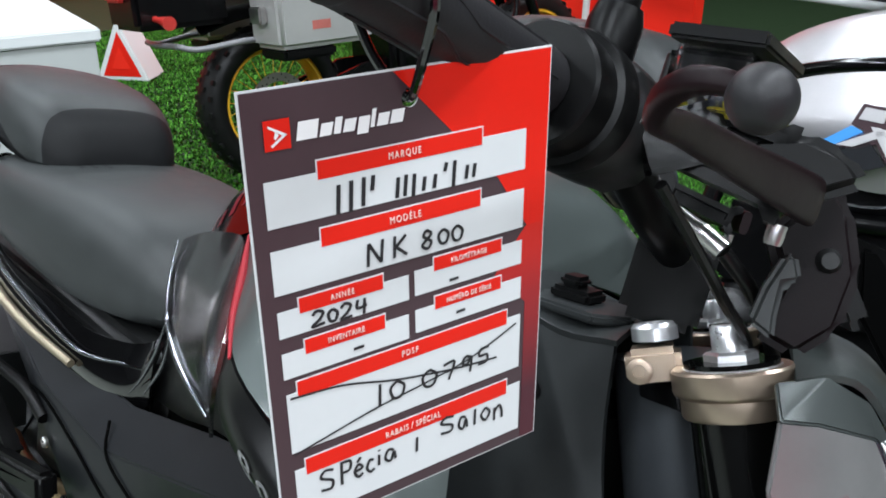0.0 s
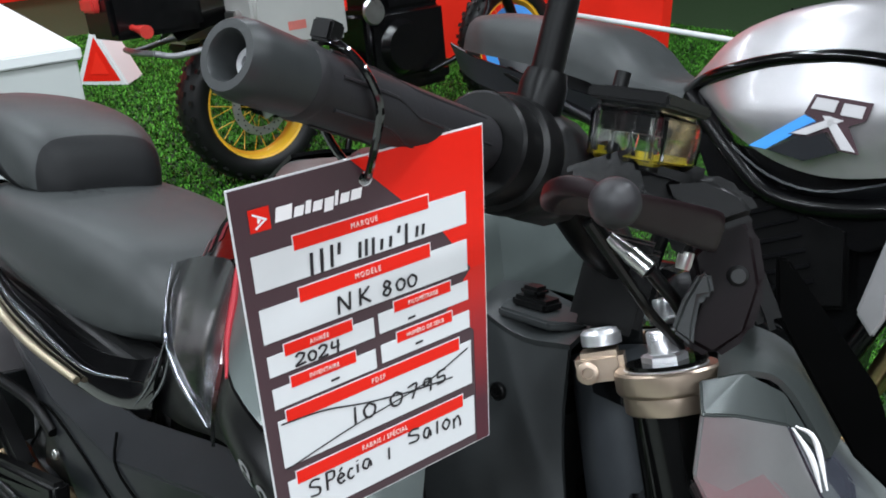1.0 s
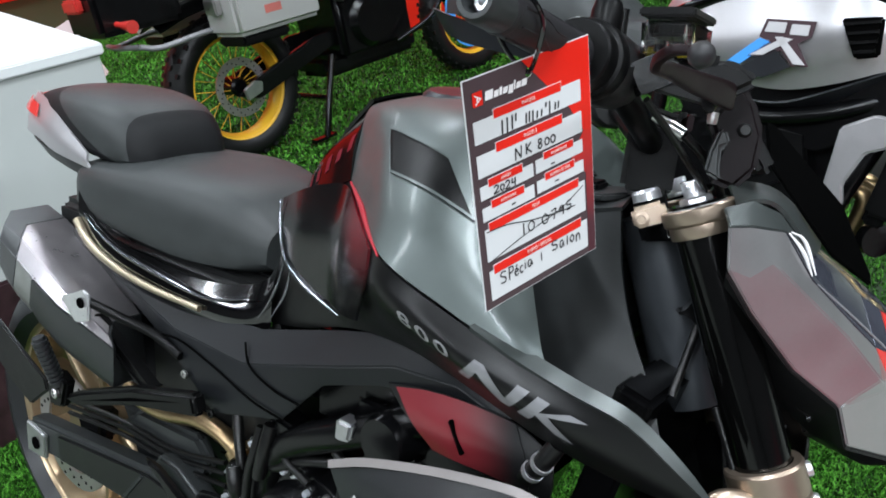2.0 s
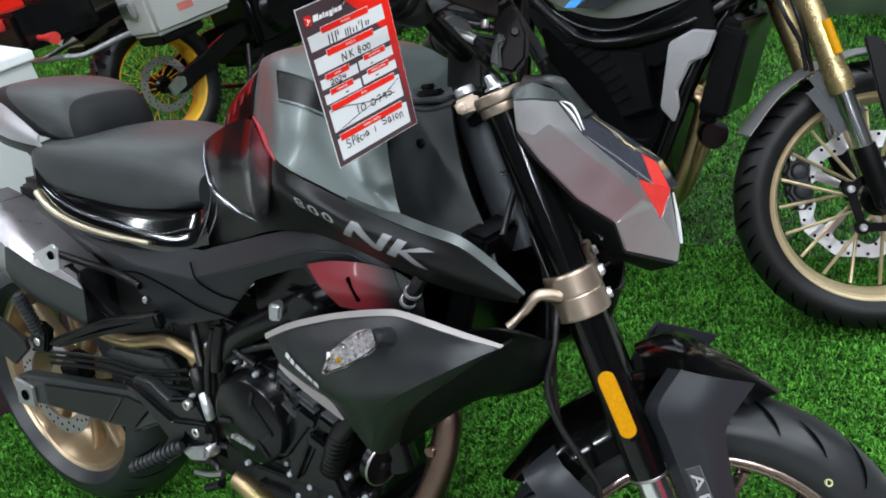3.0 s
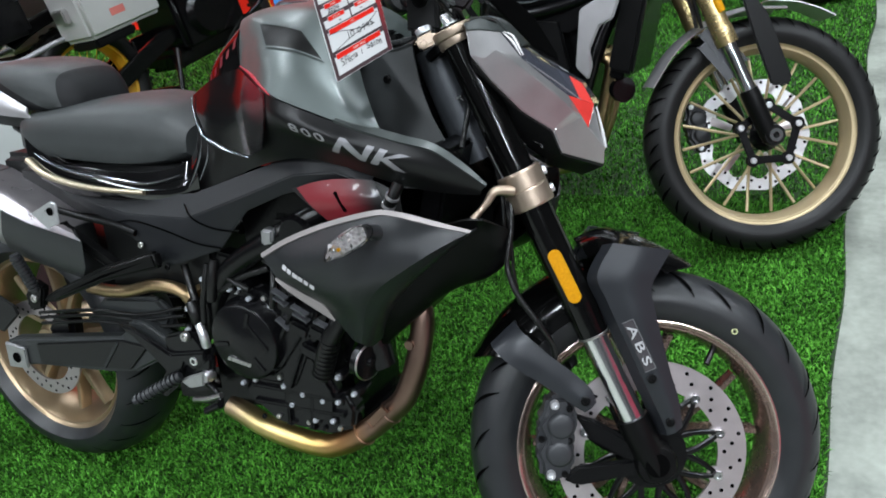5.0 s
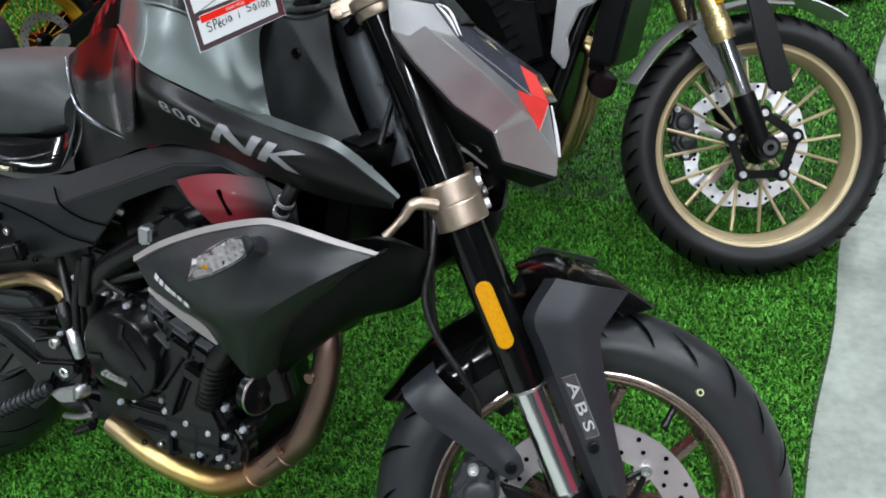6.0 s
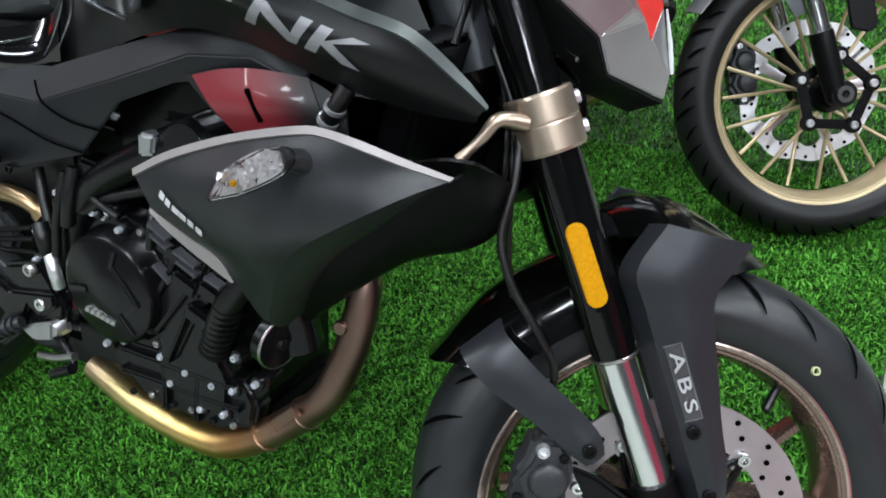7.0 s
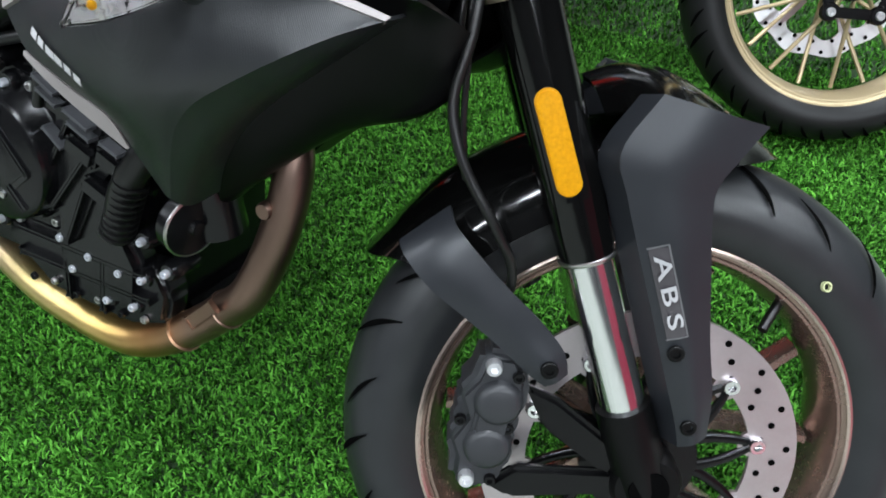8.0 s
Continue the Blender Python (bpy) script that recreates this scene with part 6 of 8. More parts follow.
cap = part("oil_filler", lathe([(0, -0.017), (0.007, -0.016), (0.009, -0.0105), (0.024, -0.0095), (0.0345, -0.008), (0.0345, 0.008), (0, 0.008)], (0.968, -0.13, 0.441), axis=(-0.97, 0.22, 0.1), seg=36), CAST2, eng)
part("filler_ring", lathe([(0.0335, -0.0092), (0.0352, -0.0085), (0.0352, -0.006), (0.0335, -0.0065)], (0.968, -0.13, 0.441), axis=(-0.97, 0.22, 0.1), closed=True, seg=36), STEEL, cap)
part("starter_motor", tube([(0.905, -0.09, 0.58), (0.96, -0.1, 0.5), (0.975, -0.09, 0.42)], 0.03, n=10, seg=18), CAST2, eng)
for pts, r in (([(0.6, -0.12, 0.56), (0.62, -0.14, 0.5), (0.6, -0.13, 0.44), (0.57, -0.12, 0.4)], 0.006), ([(0.64, -0.12, 0.6), (0.66, -0.14, 0.55), (0.72, -0.14, 0.58), (0.78, -0.13, 0.6)], 0.007), ([(0.55, -0.11, 0.58), (0.585, -0.13, 0.5), (0.59, -0.12, 0.43)], 0.008), ([(0.78, -0.14, 0.62), (0.83, -0.15, 0.6), (0.84, -0.15, 0.56)], 0.006)):
    part("hose", tube(pts, r, n=24, seg=10), HOSE, eng)
part("throttle_body", join(lathe([(0, -0.03), (0.03, -0.03), (0.034, -0.02), (0.034, 0.03), (0, 0.03)], (0.87, -0.13, 0.675), seg=24), box(0.79, 0.9, -0.12, -0.06, 0.63, 0.7, 0.01)), CAST2, eng)
# brake pedal, pegs
part("brake_pedal", join(tube([(0.585, -0.15, 0.35), (0.62, -0.16, 0.34), (0.635, -0.165, 0.315), (0.62, -0.17, 0.305)], 0.006, n=20, seg=10), tube([(0.6, -0.172, 0.297), (0.64, -0.172, 0.318)], 0.008, n=6)), CAST2, bike)
part("peg_plate", plate([(0.5, 0.44), (0.58, 0.46), (0.62, 0.4), (0.6, 0.33), (0.55, 0.32), (0.5, 0.36)], -0.155, -0.135, 0.006), CAST2, bike, "black footpeg carrier plate")
bolt(bike, (0.583, -0.157, 0.4), r=0.01, h=0.01, material=CHROME)
bolt(bike, (0.57, -0.157, 0.45), r=0.01, h=0.01)
part("pivot_cover", lathe([(0, -0.01), (0.01, -0.01), (0.014, 0), (0.014, 0.012), (0, 0.012)], (0.6, -0.155, 0.365), seg=24), ALU, bike)


def footpeg(a, b):
    d = (Vector(b) - Vector(a)).normalized()
    peg = part("footpeg", tube([a, b], [0.009, 0.011, 0.01], n=8, seg=12), RUBBER, bike, "ribbed rubber footpeg")
    rib = [lathe([(0.008, -0.003), (0.013, -0.002), (0.013, 0.002), (0.008, 0.003)], Vector(a).lerp(Vector(b), 0.1 + 0.09 * k), axis=d, closed=True, seg=12) for k in range(10)]
    part("peg_rib", join(*rib), RUBBER, peg)


footpeg((0.545, -0.17, 0.365), (0.452, -0.215, 0.315))
footpeg((0.195, -0.19, 0.52), (0.185, -0.212, 0.608))
hang = part("peg_hanger", join(plate([(0.181, 0.492), (0.249, 0.526), (0.403, 0.588), (0.554, 0.632), (0.562, 0.6), (0.403, 0.558), (0.24, 0.497)], -0.188, -0.165, 0.006, 3), plate([(0.16, 0.47), (0.2, 0.48), (0.22, 0.53), (0.19, 0.545), (0.155, 0.51)], -0.192, -0.172, 0.005)), BLACK_PLASTIC, bike, "black pillion peg hanger")
part("hanger_inset", plate([(0.26, 0.515), (0.403, 0.573), (0.53, 0.612), (0.403, 0.567)], -0.1895, -0.187, 0.001), GROOVE, hang)
part("hanger_brace", rod_box((0.3, -0.17, 0.66), (0.43, -0.165, 0.585), 0.012, 0.02), BLACK_PLASTIC, hang)
bolt(bike, (0.19, -0.193, 0.505), r=0.009, h=0.006)

# exhaust
HEAT = mat("heat_tinted_steel", (0.5, 0.36, 0.2), 0.34, metal=1.0, spread=0.25, scale=14)
TINT = mat("heat_colours", (0.5, 0.36, 0.2), 0.38, metal=1.0, spread=0.2, scale=14)
tn = TINT.node_tree
sep, span, hue, blend = (tn.nodes.new(k) for k in ("ShaderNodeSeparateXYZ", "ShaderNodeMapRange", "ShaderNodeValToRGB", "ShaderNodeMix"))
tn.links.new(tn.nodes["Texture Coordinate"].outputs["Object"], sep.inputs[0])
span.inputs["From Min"].default_value, span.inputs["From Max"].default_value = 0.58, 1.08
tn.links.new(sep.outputs[0], span.inputs["Value"])
tn.links.new(span.outputs[0], hue.inputs[0])
stops = hue.color_ramp.elements
stops[0].color, stops[1].color = (0.82, 0.6, 0.4, 1), (0.24, 0.16, 0.13, 1)
for place, c in ((0.18, (0.98, 0.78, 0.34, 1)), (0.45, (0.98, 0.68, 0.24, 1)), (0.6, (0.72, 0.38, 0.16, 1)), (0.74, (0.36, 0.23, 0.17, 1))):
    stops.new(place).color = c
blend.data_type, blend.blend_type = "RGBA", "MULTIPLY"
blend.inputs[0].default_value = 0.45
tn.links.new(hue.outputs[0], blend.inputs[6])
tn.links.new(tn.nodes["Noise Texture"].outputs["Fac"], blend.inputs[7])
tn.links.new(blend.outputs[2], tn.nodes["Principled BSDF"].inputs["Base Color"])
part("header_pipe", tube([(0.585, -0.085, 0.262), (0.70, -0.1, 0.233), (0.813, -0.105, 0.224), (0.87, -0.105, 0.237), (0.925, -0.105, 0.271), (0.985, -0.1, 0.322), (1.023, -0.1, 0.364), (1.052, -0.09, 0.44), (1.06, -0.075, 0.52), (1.03, -0.06, 0.56)], [0.0235, 0.0235, 0.0235, 0.0235, 0.023, 0.022, 0.0215, 0.021, 0.021, 0.021], n=70, seg=22), TINT, bike, "heat-tinted header pipe, gold turning brown")
part("pipe_weld", lathe([(0.021, -0.003), (0.0238, -0.002), (0.0238, 0.002), (0.021, 0.003)], (0.987, -0.1, 0.324), axis=(0.72, 0, 0.69), closed=True, seg=24), TINT, bike)
part("pipe_bracket", rod_box((0.955, -0.127, 0.308), (0.992, -0.127, 0.345), 0.004, 0.014, 0.0015), TINT, bike)
part("sensor_boss", lathe([(0, -0.003), (0.008, -0.003), (0.0095, 0), (0.0095, 0.012), (0, 0.012)], (1.046, -0.107, 0.47), seg=20), TINT, bike)
part("pipe_weld", lathe([(0.0222, -0.003), (0.025, -0.002), (0.025, 0.002), (0.0222, 0.003)], (0.925, -0.105, 0.271), axis=(0.74, 0, 0.67), closed=True, seg=24), TINT, bike)
part("collector", box(0.42, 0.62, -0.09, 0.09, 0.235, 0.33, 0.03, 3), CAST, bike)
part("link_pipe", tube([(0.25, -0.1, 0.5), (0.313, -0.11, 0.502), (0.378, -0.112, 0.508), (0.461, -0.112, 0.529), (0.519, -0.112, 0.527), (0.556, -0.11, 0.51), (0.585, -0.1, 0.485)], 0.0135, n=34, seg=16), HEAT, bike, "golden heat-tinted link pipe")
part("pipe_flange", lathe([(0.012, -0.006), (0.024, -0.006), (0.024, 0.006), (0.012, 0.006)], (0.56, -0.11, 0.518), axis=(0.7, 0, -0.7), closed=True, seg=20), HEAT, bike)
ang = radians(23)
MU = Matrix.Translation((0.215, -0.165, 0.655)) @ Matrix.Rotation(ang, 4, "Y")
def muffler_body(x0, x1, h0, h1, w):
    rows = []
    for i in range(8):
        u = i / 7
        h = h0 + (h1 - h0) * u
        rows.append([Vector((x0 + (x1 - x0) * u, w * math.copysign(abs(math.sin(a)) ** 0.7, math.sin(a)), h * math.copysign(abs(math.cos(a)) ** 0.7, math.cos(a)))) for a in (2 * math.pi * k / 32 for k in range(32))])
    bm = bmesh.new()
    vs = grid_faces(bm, rows, closed=True)
    bm.faces.new(vs[0])
    bm.faces.new(vs[-1][::-1])
    bmesh.ops.recalc_face_normals(bm, faces=bm.faces)
    return moved(bm, MU)


M_CAP = [(0.03, -0.1, 0.775), (0.0292, -0.165, 0.7748), (0.0591, -0.19, 0.7633), (0.0714, -0.205, 0.743), (0.0609, -0.205, 0.6968), (0.0194, -0.18, 0.6579), (0.02, -0.1, 0.658)]
M_REAR = [(0.087, -0.1, 0.7635), (0.0865, -0.165, 0.7633), (0.115, -0.19, 0.751), (0.124, -0.205, 0.7238), (0.1018, -0.205, 0.6697), (0.0544, -0.18, 0.6363), (0.055, -0.1, 0.636)]
M_BAND = [(0.143, -0.1, 0.741), (0.1425, -0.165, 0.7408), (0.17, -0.19, 0.727), (0.1723, -0.205, 0.7011), (0.1572, -0.205, 0.6537), (0.1269, -0.18, 0.6121), (0.127, -0.1, 0.612)]
M_MID = [(0.21, -0.1, 0.712), (0.2095, -0.165, 0.7118), (0.236, -0.19, 0.699), (0.248, -0.205, 0.677), (0.235, -0.205, 0.622), (0.19, -0.18, 0.588), (0.19, -0.1, 0.588)]
M_FRONT = [(0.314, -0.11, 0.658), (0.3138, -0.16, 0.6585), (0.345, -0.182, 0.6535), (0.37, -0.19, 0.642), (0.365, -0.19, 0.59), (0.3224, -0.17, 0.5587), (0.32, -0.11, 0.5587)]


def hull(stations, sides, closed=(), bevel=0.003):
    """Flat facets between the sections, for the sides named, with closing plates."""
    polys = [[a[k], a[k + 1], b[k + 1], b[k]] for a, b in zip(stations, stations[1:]) for k in sides]
    return facets(polys + [list(c) for c in closed], 0.003, False, bevel)


muf = part("muffler", hull([M_BAND, M_MID, M_FRONT], (3, 4, 5), (M_FRONT,)), SATIN, bike, "black and silver faceted muffler")
part("muffler_strip", hull([M_REAR, M_BAND, M_MID, M_FRONT], (0, 1, 2)), mat("dull_silver", (0.34, 0.32, 0.33), 0.3, metal=0.85, spread=0.08), muf, "brushed silver upper face")
part("muffler_sleeve", hull([M_REAR, M_BAND], (3, 4, 5)), ALU, muf, "polished silver sleeve")
part("muffler_tip", hull([M_CAP, M_REAR], range(6), (M_CAP,)), mat("cap_grey", (0.075, 0.078, 0.08), 0.42, metal=0.4), muf, "dull grey end cap")
part("muffler_outlet", moved(muffler_body(-0.004, 0.0, 0.03, 0.03, 0.026), Matrix.Translation((0.02, -0.145, 0.715)) @ MU.to_3x3().to_4x4() @ MU.inverted()), GROOVE, muf)
part("muffler_bracket", plate([(0.269, 0.7), (0.335, 0.729), (0.348, 0.723), (0.345, 0.684), (0.307, 0.67)], -0.212, -0.206, 0.002), ZINC, muf, "bright steel hanger bracket")
bolt(muf, (0.33, -0.212, 0.708), r=0.008, h=0.004, material=GROOVE)
part("muffler_stay", tube([(0.34, -0.205, 0.71), (0.38, -0.18, 0.69), (0.43, -0.158, 0.672), (0.486, -0.155, 0.656)], 0.007, n=16, seg=10), BLACK_PLASTIC, muf)
for guard in ((0.31, 0.62, 0.095, 0.5, 0.74), (0.04, 0.36, 0.09, 0.69, 0.79), (0.12, 0.6, 0.112, 0.66, 0.775)):
    part("inner_guard", box(guard[0], guard[1], -guard[2], guard[2], guard[3], guard[4], 0.015, 3), MATTE, bike, "matte black inner guard under the seat")

# rear wheel and swingarm
REAR_BRONZE = mat("champagne_rim", (0.36, 0.27, 0.17), 0.33, metal=0.8, spread=0.06)
rw = part("rear_wheel", lathe(rim_profile(0.226, 0.07), REAR, closed=True, seg=96), REAR_BRONZE, bike, "satin bronze cast wheel")
part("tyre", lathe(tyre_profile(0.316, 0.092, 0.223), REAR, closed=True, seg=96), RUBBER, rw, "new black road tyre")
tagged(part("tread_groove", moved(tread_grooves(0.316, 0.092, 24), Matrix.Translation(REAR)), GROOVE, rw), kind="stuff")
for k in range(5):
    for s in (-1, 1):
        part("spoke", spoke_bar(2 * math.pi * k / 5 + s * 0.13, 0.05, 0.19, -0.01, -0.02, 0.012, 0.008, 0.016, REAR, s * 0.14), REAR_BRONZE, rw)
part("hub", lathe([(0, -0.07), (0.04, -0.07), (0.06, -0.04), (0.06, 0.07), (0, 0.07)], REAR, seg=32), REAR_BRONZE, rw)
brake_disc(rw, -0.085, 0.085, 0.12, Matrix.Identity(4), REAR, 42)
part("rear_caliper", plate([(0.1, 0.33), (0.16, 0.36), (0.17, 0.42), (0.12, 0.43), (0.08, 0.39)], -0.11, -0.07, 0.01), CAST2, bike)
sw = part("swingarm", plate([(-0.03, 0.355), (0.0, 0.366), (0.372, 0.418), (0.402, 0.46), (0.444, 0.458), (0.525, 0.416), (0.6, 0.4), (0.56, 0.37), (0.493, 0.388), (0.393, 0.339), (0.298, 0.325), (0.065, 0.308), (-0.013, 0.295)], -0.148, -0.112, 0.007, 3), SATIN, bike, "satin black swingarm with silver axle block")
part("swingarm_beam", plate([(-0.03, 0.35), (0.05, 0.375), (0.38, 0.42), (0.6, 0.42), (0.6, 0.36), (0.41, 0.338), (0.2, 0.305), (-0.02, 0.292)], 0.112, 0.148, 0.01, 3), BLACK_PLASTIC, sw)
part("swingarm_inset", plate([(0.088, 0.367), (0.372, 0.412), (0.449, 0.407), (0.384, 0.345), (0.295, 0.337), (0.091, 0.317)], -0.152, -0.146, 0.003), MATTE, sw)
part("swingarm_rib", rod_box((0.305, -0.152, 0.342), (0.36, -0.152, 0.405), 0.004, 0.006, 0.001), SATIN, sw)
ab = part("axle_block", plate([(-0.022, 0.295), (0.045, 0.3), (0.05, 0.352), (-0.018, 0.36)], -0.156, -0.148, 0.003), ALU, sw, "brushed axle block")
part("axle_hole", lathe([(0, -0.002), (0.012, -0.002), (0.012, 0.002), (0, 0.002)], (0.016, -0.157, 0.325), seg=20), GROOVE, ab)
for dz in (0.0, 0.014, 0.026):
    part("brake_line", tube([(0.1, -0.13, 0.41 + dz), (0.28, -0.13, 0.436 + dz), (0.42, -0.128, 0.44 + dz), (0.54, -0.125, 0.455 + dz * 1.5)], 0.004, n=20, seg=8), HOSE, sw)
part("hugger", pair(plate([(-0.2, 0.525), (0.005, 0.441), (0.012, 0.418), (-0.059, 0.365), (-0.127, 0.388), (-0.22, 0.445)], -0.126, -0.118, 0.003)), MATTE, bike, "black rear hugger")
part("chain_guard", plate([(0.229, 0.426), (0.311, 0.492), (0.464, 0.503), (0.501, 0.469), (0.484, 0.44)], -0.122, -0.1, 0.008), SATIN, bike)
part("side_stand", tube([(0.62, 0.13, 0.33), (0.6, 0.2, 0.16), (0.57, 0.29, 0.062)], 0.012, n=12), CAST2, bike)
part("stand_foot", box(0.53, 0.6, 0.27, 0.33, 0.055, 0.066, 0.002), CAST2, bike)

# ---- price card on the grip ----
C_TL, C_TR, C_BR, C_BL = Vector((1.1126, -0.2073, 1.1761)), Vector((1.1373, -0.0921, 1.178)), Vector((1.1403, -0.09, 1.0105)), Vector((1.1156, -0.2052, 1.0086))
cx = ((C_TR - C_TL) + (C_BR - C_BL)).normalized()
cy = ((C_TL - C_BL) + (C_TR - C_BR))
cy = (cy - cx * cy.dot(cx)).normalized()
cz = cx.cross(cy)
CW, CH = 0.1179, 0.1676
CARD = Matrix.Translation((C_TL + C_TR + C_BR + C_BL) / 4) @ Matrix((cx, cy, cz)).transposed().to_4x4()
card = thing("price_card", CARD, "red and dark printed price card with handwriting on the grip", "price tag")


def flat(name, pts, z, material, label="", thick=0.00016):
    """A printed field on the card's face; pts in fractions of width (0 left) and height (0 top)."""
    bm = bmesh.new()
    vs = [[bm.verts.new(((u - 0.5) * CW, (0.5 - v) * CH, z - d)) for u, v in pts] for d in (0, thick)]
    bm.faces.new(vs[0])
    bm.faces.new(vs[1][::-1])
    n = len(pts)
    for i in range(n):
        bm.faces.new((vs[0][i], vs[1][i], vs[1][(i + 1) % n], vs[0][(i + 1) % n]))
    bmesh.ops.recalc_face_normals(bm, faces=bm.faces)
    return part(name, bm, material, card, label)


def rect(u0, v0, u1, v1):
    return [(u0, v0), (u1, v0), (u1, v1), (u0, v1)]


HU, HV = 0.494, 0.06
RU, RV = 0.027, 0.019


def holed(name, u0, v0, u1, v1, z, material, label, thick=0.00016):
    """A field in two halves that leave the punched hole open."""
    arc = [math.pi * k / 12 for k in range(13)]
    flat(name, [(u0, v0), (u1, v0), (u1, HV), *[(HU + RU * math.cos(a), HV - RV * math.sin(a)) for a in arc], (u0, HV)], z, material, label, thick)
    flat(name, [(u0, HV), *[(HU - RU * math.cos(a), HV + RV * math.sin(a)) for a in arc], (u1, HV), (u1, v1), (u0, v1)], z, material, label, thick)


FADE = mat("fading_red_print", (0.6, 0.013, 0.006), 0.42, spec=0.25, spread=0.05)
fn = FADE.node_tree
fsep, fspan, framp = (fn.nodes.new(k) for k in ("ShaderNodeSeparateXYZ", "ShaderNodeMapRange", "ShaderNodeValToRGB"))
fn.links.new(fn.nodes["Texture Coordinate"].outputs["Object"], fsep.inputs[0])
fspan.inputs["From Min"].default_value, fspan.inputs["From Max"].default_value = 0.11 * CH, -0.35 * CH
fn.links.new(fsep.outputs[1], fspan.inputs["Value"])
fn.links.new(fspan.outputs[0], framp.inputs[0])
framp.color_ramp.elements[0].color, framp.color_ramp.elements[1].color = (0.6, 0.02, 0.012, 1), (0.07, 0.02, 0.028, 1)
framp.color_ramp.elements.new(0.4).color = (0.3, 0.02, 0.022, 1)
fn.links.new(framp.outputs[0], fn.nodes["Principled BSDF"].inputs["Base Color"])
holed("card", 0, 0, 1, 1, 0.0003, CARD_WHITE, "stiff card", 0.0006)
holed("dark_field", 0.006, 0.004, 0.994, 0.996, 0.0005, DARK_PRINT, "dark brown printed ground")
flat("red_field", [(0.442, 0.004), (0.994, 0.004), (0.994, 0.4), (0.925, 0.4), (0.806, 0.27)], 0.0007, RED_PRINT, "red printed corner")
flat("red_field", [(0.925, 0.4), (0.994, 0.4), (0.994, 0.996), (0.93, 0.996), (0.93, 0.6), (0.8, 0.505), (0.887, 0.43)], 0.0007, FADE, "deep red printed strip fading to brown")
WH, RD = 0.0009, 0.0011
for r in ((0.047, 0.17, 0.908, 0.2625), (0.047, 0.308, 0.907, 0.402), (0.049, 0.438, 0.473, 0.497), (0.494, 0.4335, 0.906, 0.4935), (0.05, 0.532, 0.47, 0.592), (0.494, 0.5285, 0.908, 0.585), (0.052, 0.6285, 0.911, 0.776), (0.055, 0.822, 0.919, 0.963)):
    flat("white_field", rect(*r), WH, CARD_WHITE)
CREAM = mat("cream_print", (0.72, 0.55, 0.5), 0.5, spread=0.03)
HEADS = ((0.1995, 0.148, 0.739, 0.185, "MARQUE"), (0.1965, 0.284, 0.7355, 0.3225, "MODÈLE"), (0.115, 0.4185, 0.3835, 0.4515, "ANNÉE"), (0.5635, 0.415, 0.821, 0.4465, "KILOMÉTRAGE"), (0.1225, 0.5135, 0.385, 0.5465, "INVENTAIRE"), (0.566, 0.5095, 0.822, 0.541, "NUMÉRO DE SÉRIE"), (0.0875, 0.6045, 0.851, 0.643, "PDSF"), (0.092, 0.801, 0.8585, 0.842, "RABAIS / SPÉCIAL"))


def at(u, v, z, turn=0.0):
    return Matrix.Translation(((u - 0.5) * CW, (0.5 - v) * CH, z)) @ Matrix.Rotation(radians(turn), 4, "Z")


for u0, v0, u1, v1, text in HEADS:
    flat("heading_frame", rect(u0 - 0.004, v0 - 0.003, u1 + 0.004, v1), RD - 0.0001, CARD_WHITE)
    flat("heading", rect(u0, v0, u1, v1), RD, RED_PRINT)
    size = (v1 - v0) * CH * 0.56
    words(text, size, CREAM, card, at((u0 + u1) / 2, (v0 + v1) / 2 + 0.001, RD + 0.0003) @ Matrix.Diagonal((0.74, 1, 1, 1)), space=1.35 if len(text) < 9 else 1.15)
# logo and dealer name as plain shapes
flat("logo_block", rect(0.06, 0.057, 0.132, 0.113), RD, RED_PRINT)
for p in ([(0.072, 0.066), (0.122, 0.086), (0.116, 0.09), (0.072, 0.071)], [(0.122, 0.086), (0.08, 0.107), (0.076, 0.103), (0.112, 0.086)], [(0.09, 0.079), (0.1, 0.085), (0.09, 0.094), (0.086, 0.09)]):
    flat("logo_stroke", p, RD + 0.0003, WHITE_PRINT)
u = 0.147
for w, h, low in ((0.058, 0.0, 0.0), (0.034, 0.011, 0.0), (0.02, 0.004, 0.0), (0.034, 0.011, 0.0), (0.034, 0.011, 0.009), (0.012, 0.0, 0.0), (0.034, 0.011, 0.0), (0.04, 0.009, 0.0)):
    flat("name_bar", [(u + 0.009, 0.068 + h), (u + w + 0.009, 0.068 + h), (u + w, 0.103 + low), (u, 0.103 + low)], RD, WHITE_PRINT)
    u += w + 0.0075


def pen(pts, w=0.0012):
    """One stroke of a marker, in fractions of the card."""
    line = [Vector(((u - 0.5) * CW, (0.5 - v) * CH, 0.00125)) for u, v in pts]
    line = catmull(line, max(6, 6 * len(line))) if len(line) > 2 else line
    bm = bmesh.new()
    prev = None
    for i, q in enumerate(line):
        d = (line[min(i + 1, len(line) - 1)] - line[max(i - 1, 0)]).normalized()
        n = Vector((-d.y, d.x, 0)) * w / 2
        pair = [bm.verts.new(q + n), bm.verts.new(q - n)]
        if prev:
            bm.faces.new((prev[0], prev[1], pair[1], pair[0]))
        prev = pair
    bmesh.ops.recalc_face_normals(bm, faces=bm.faces)
    return bm


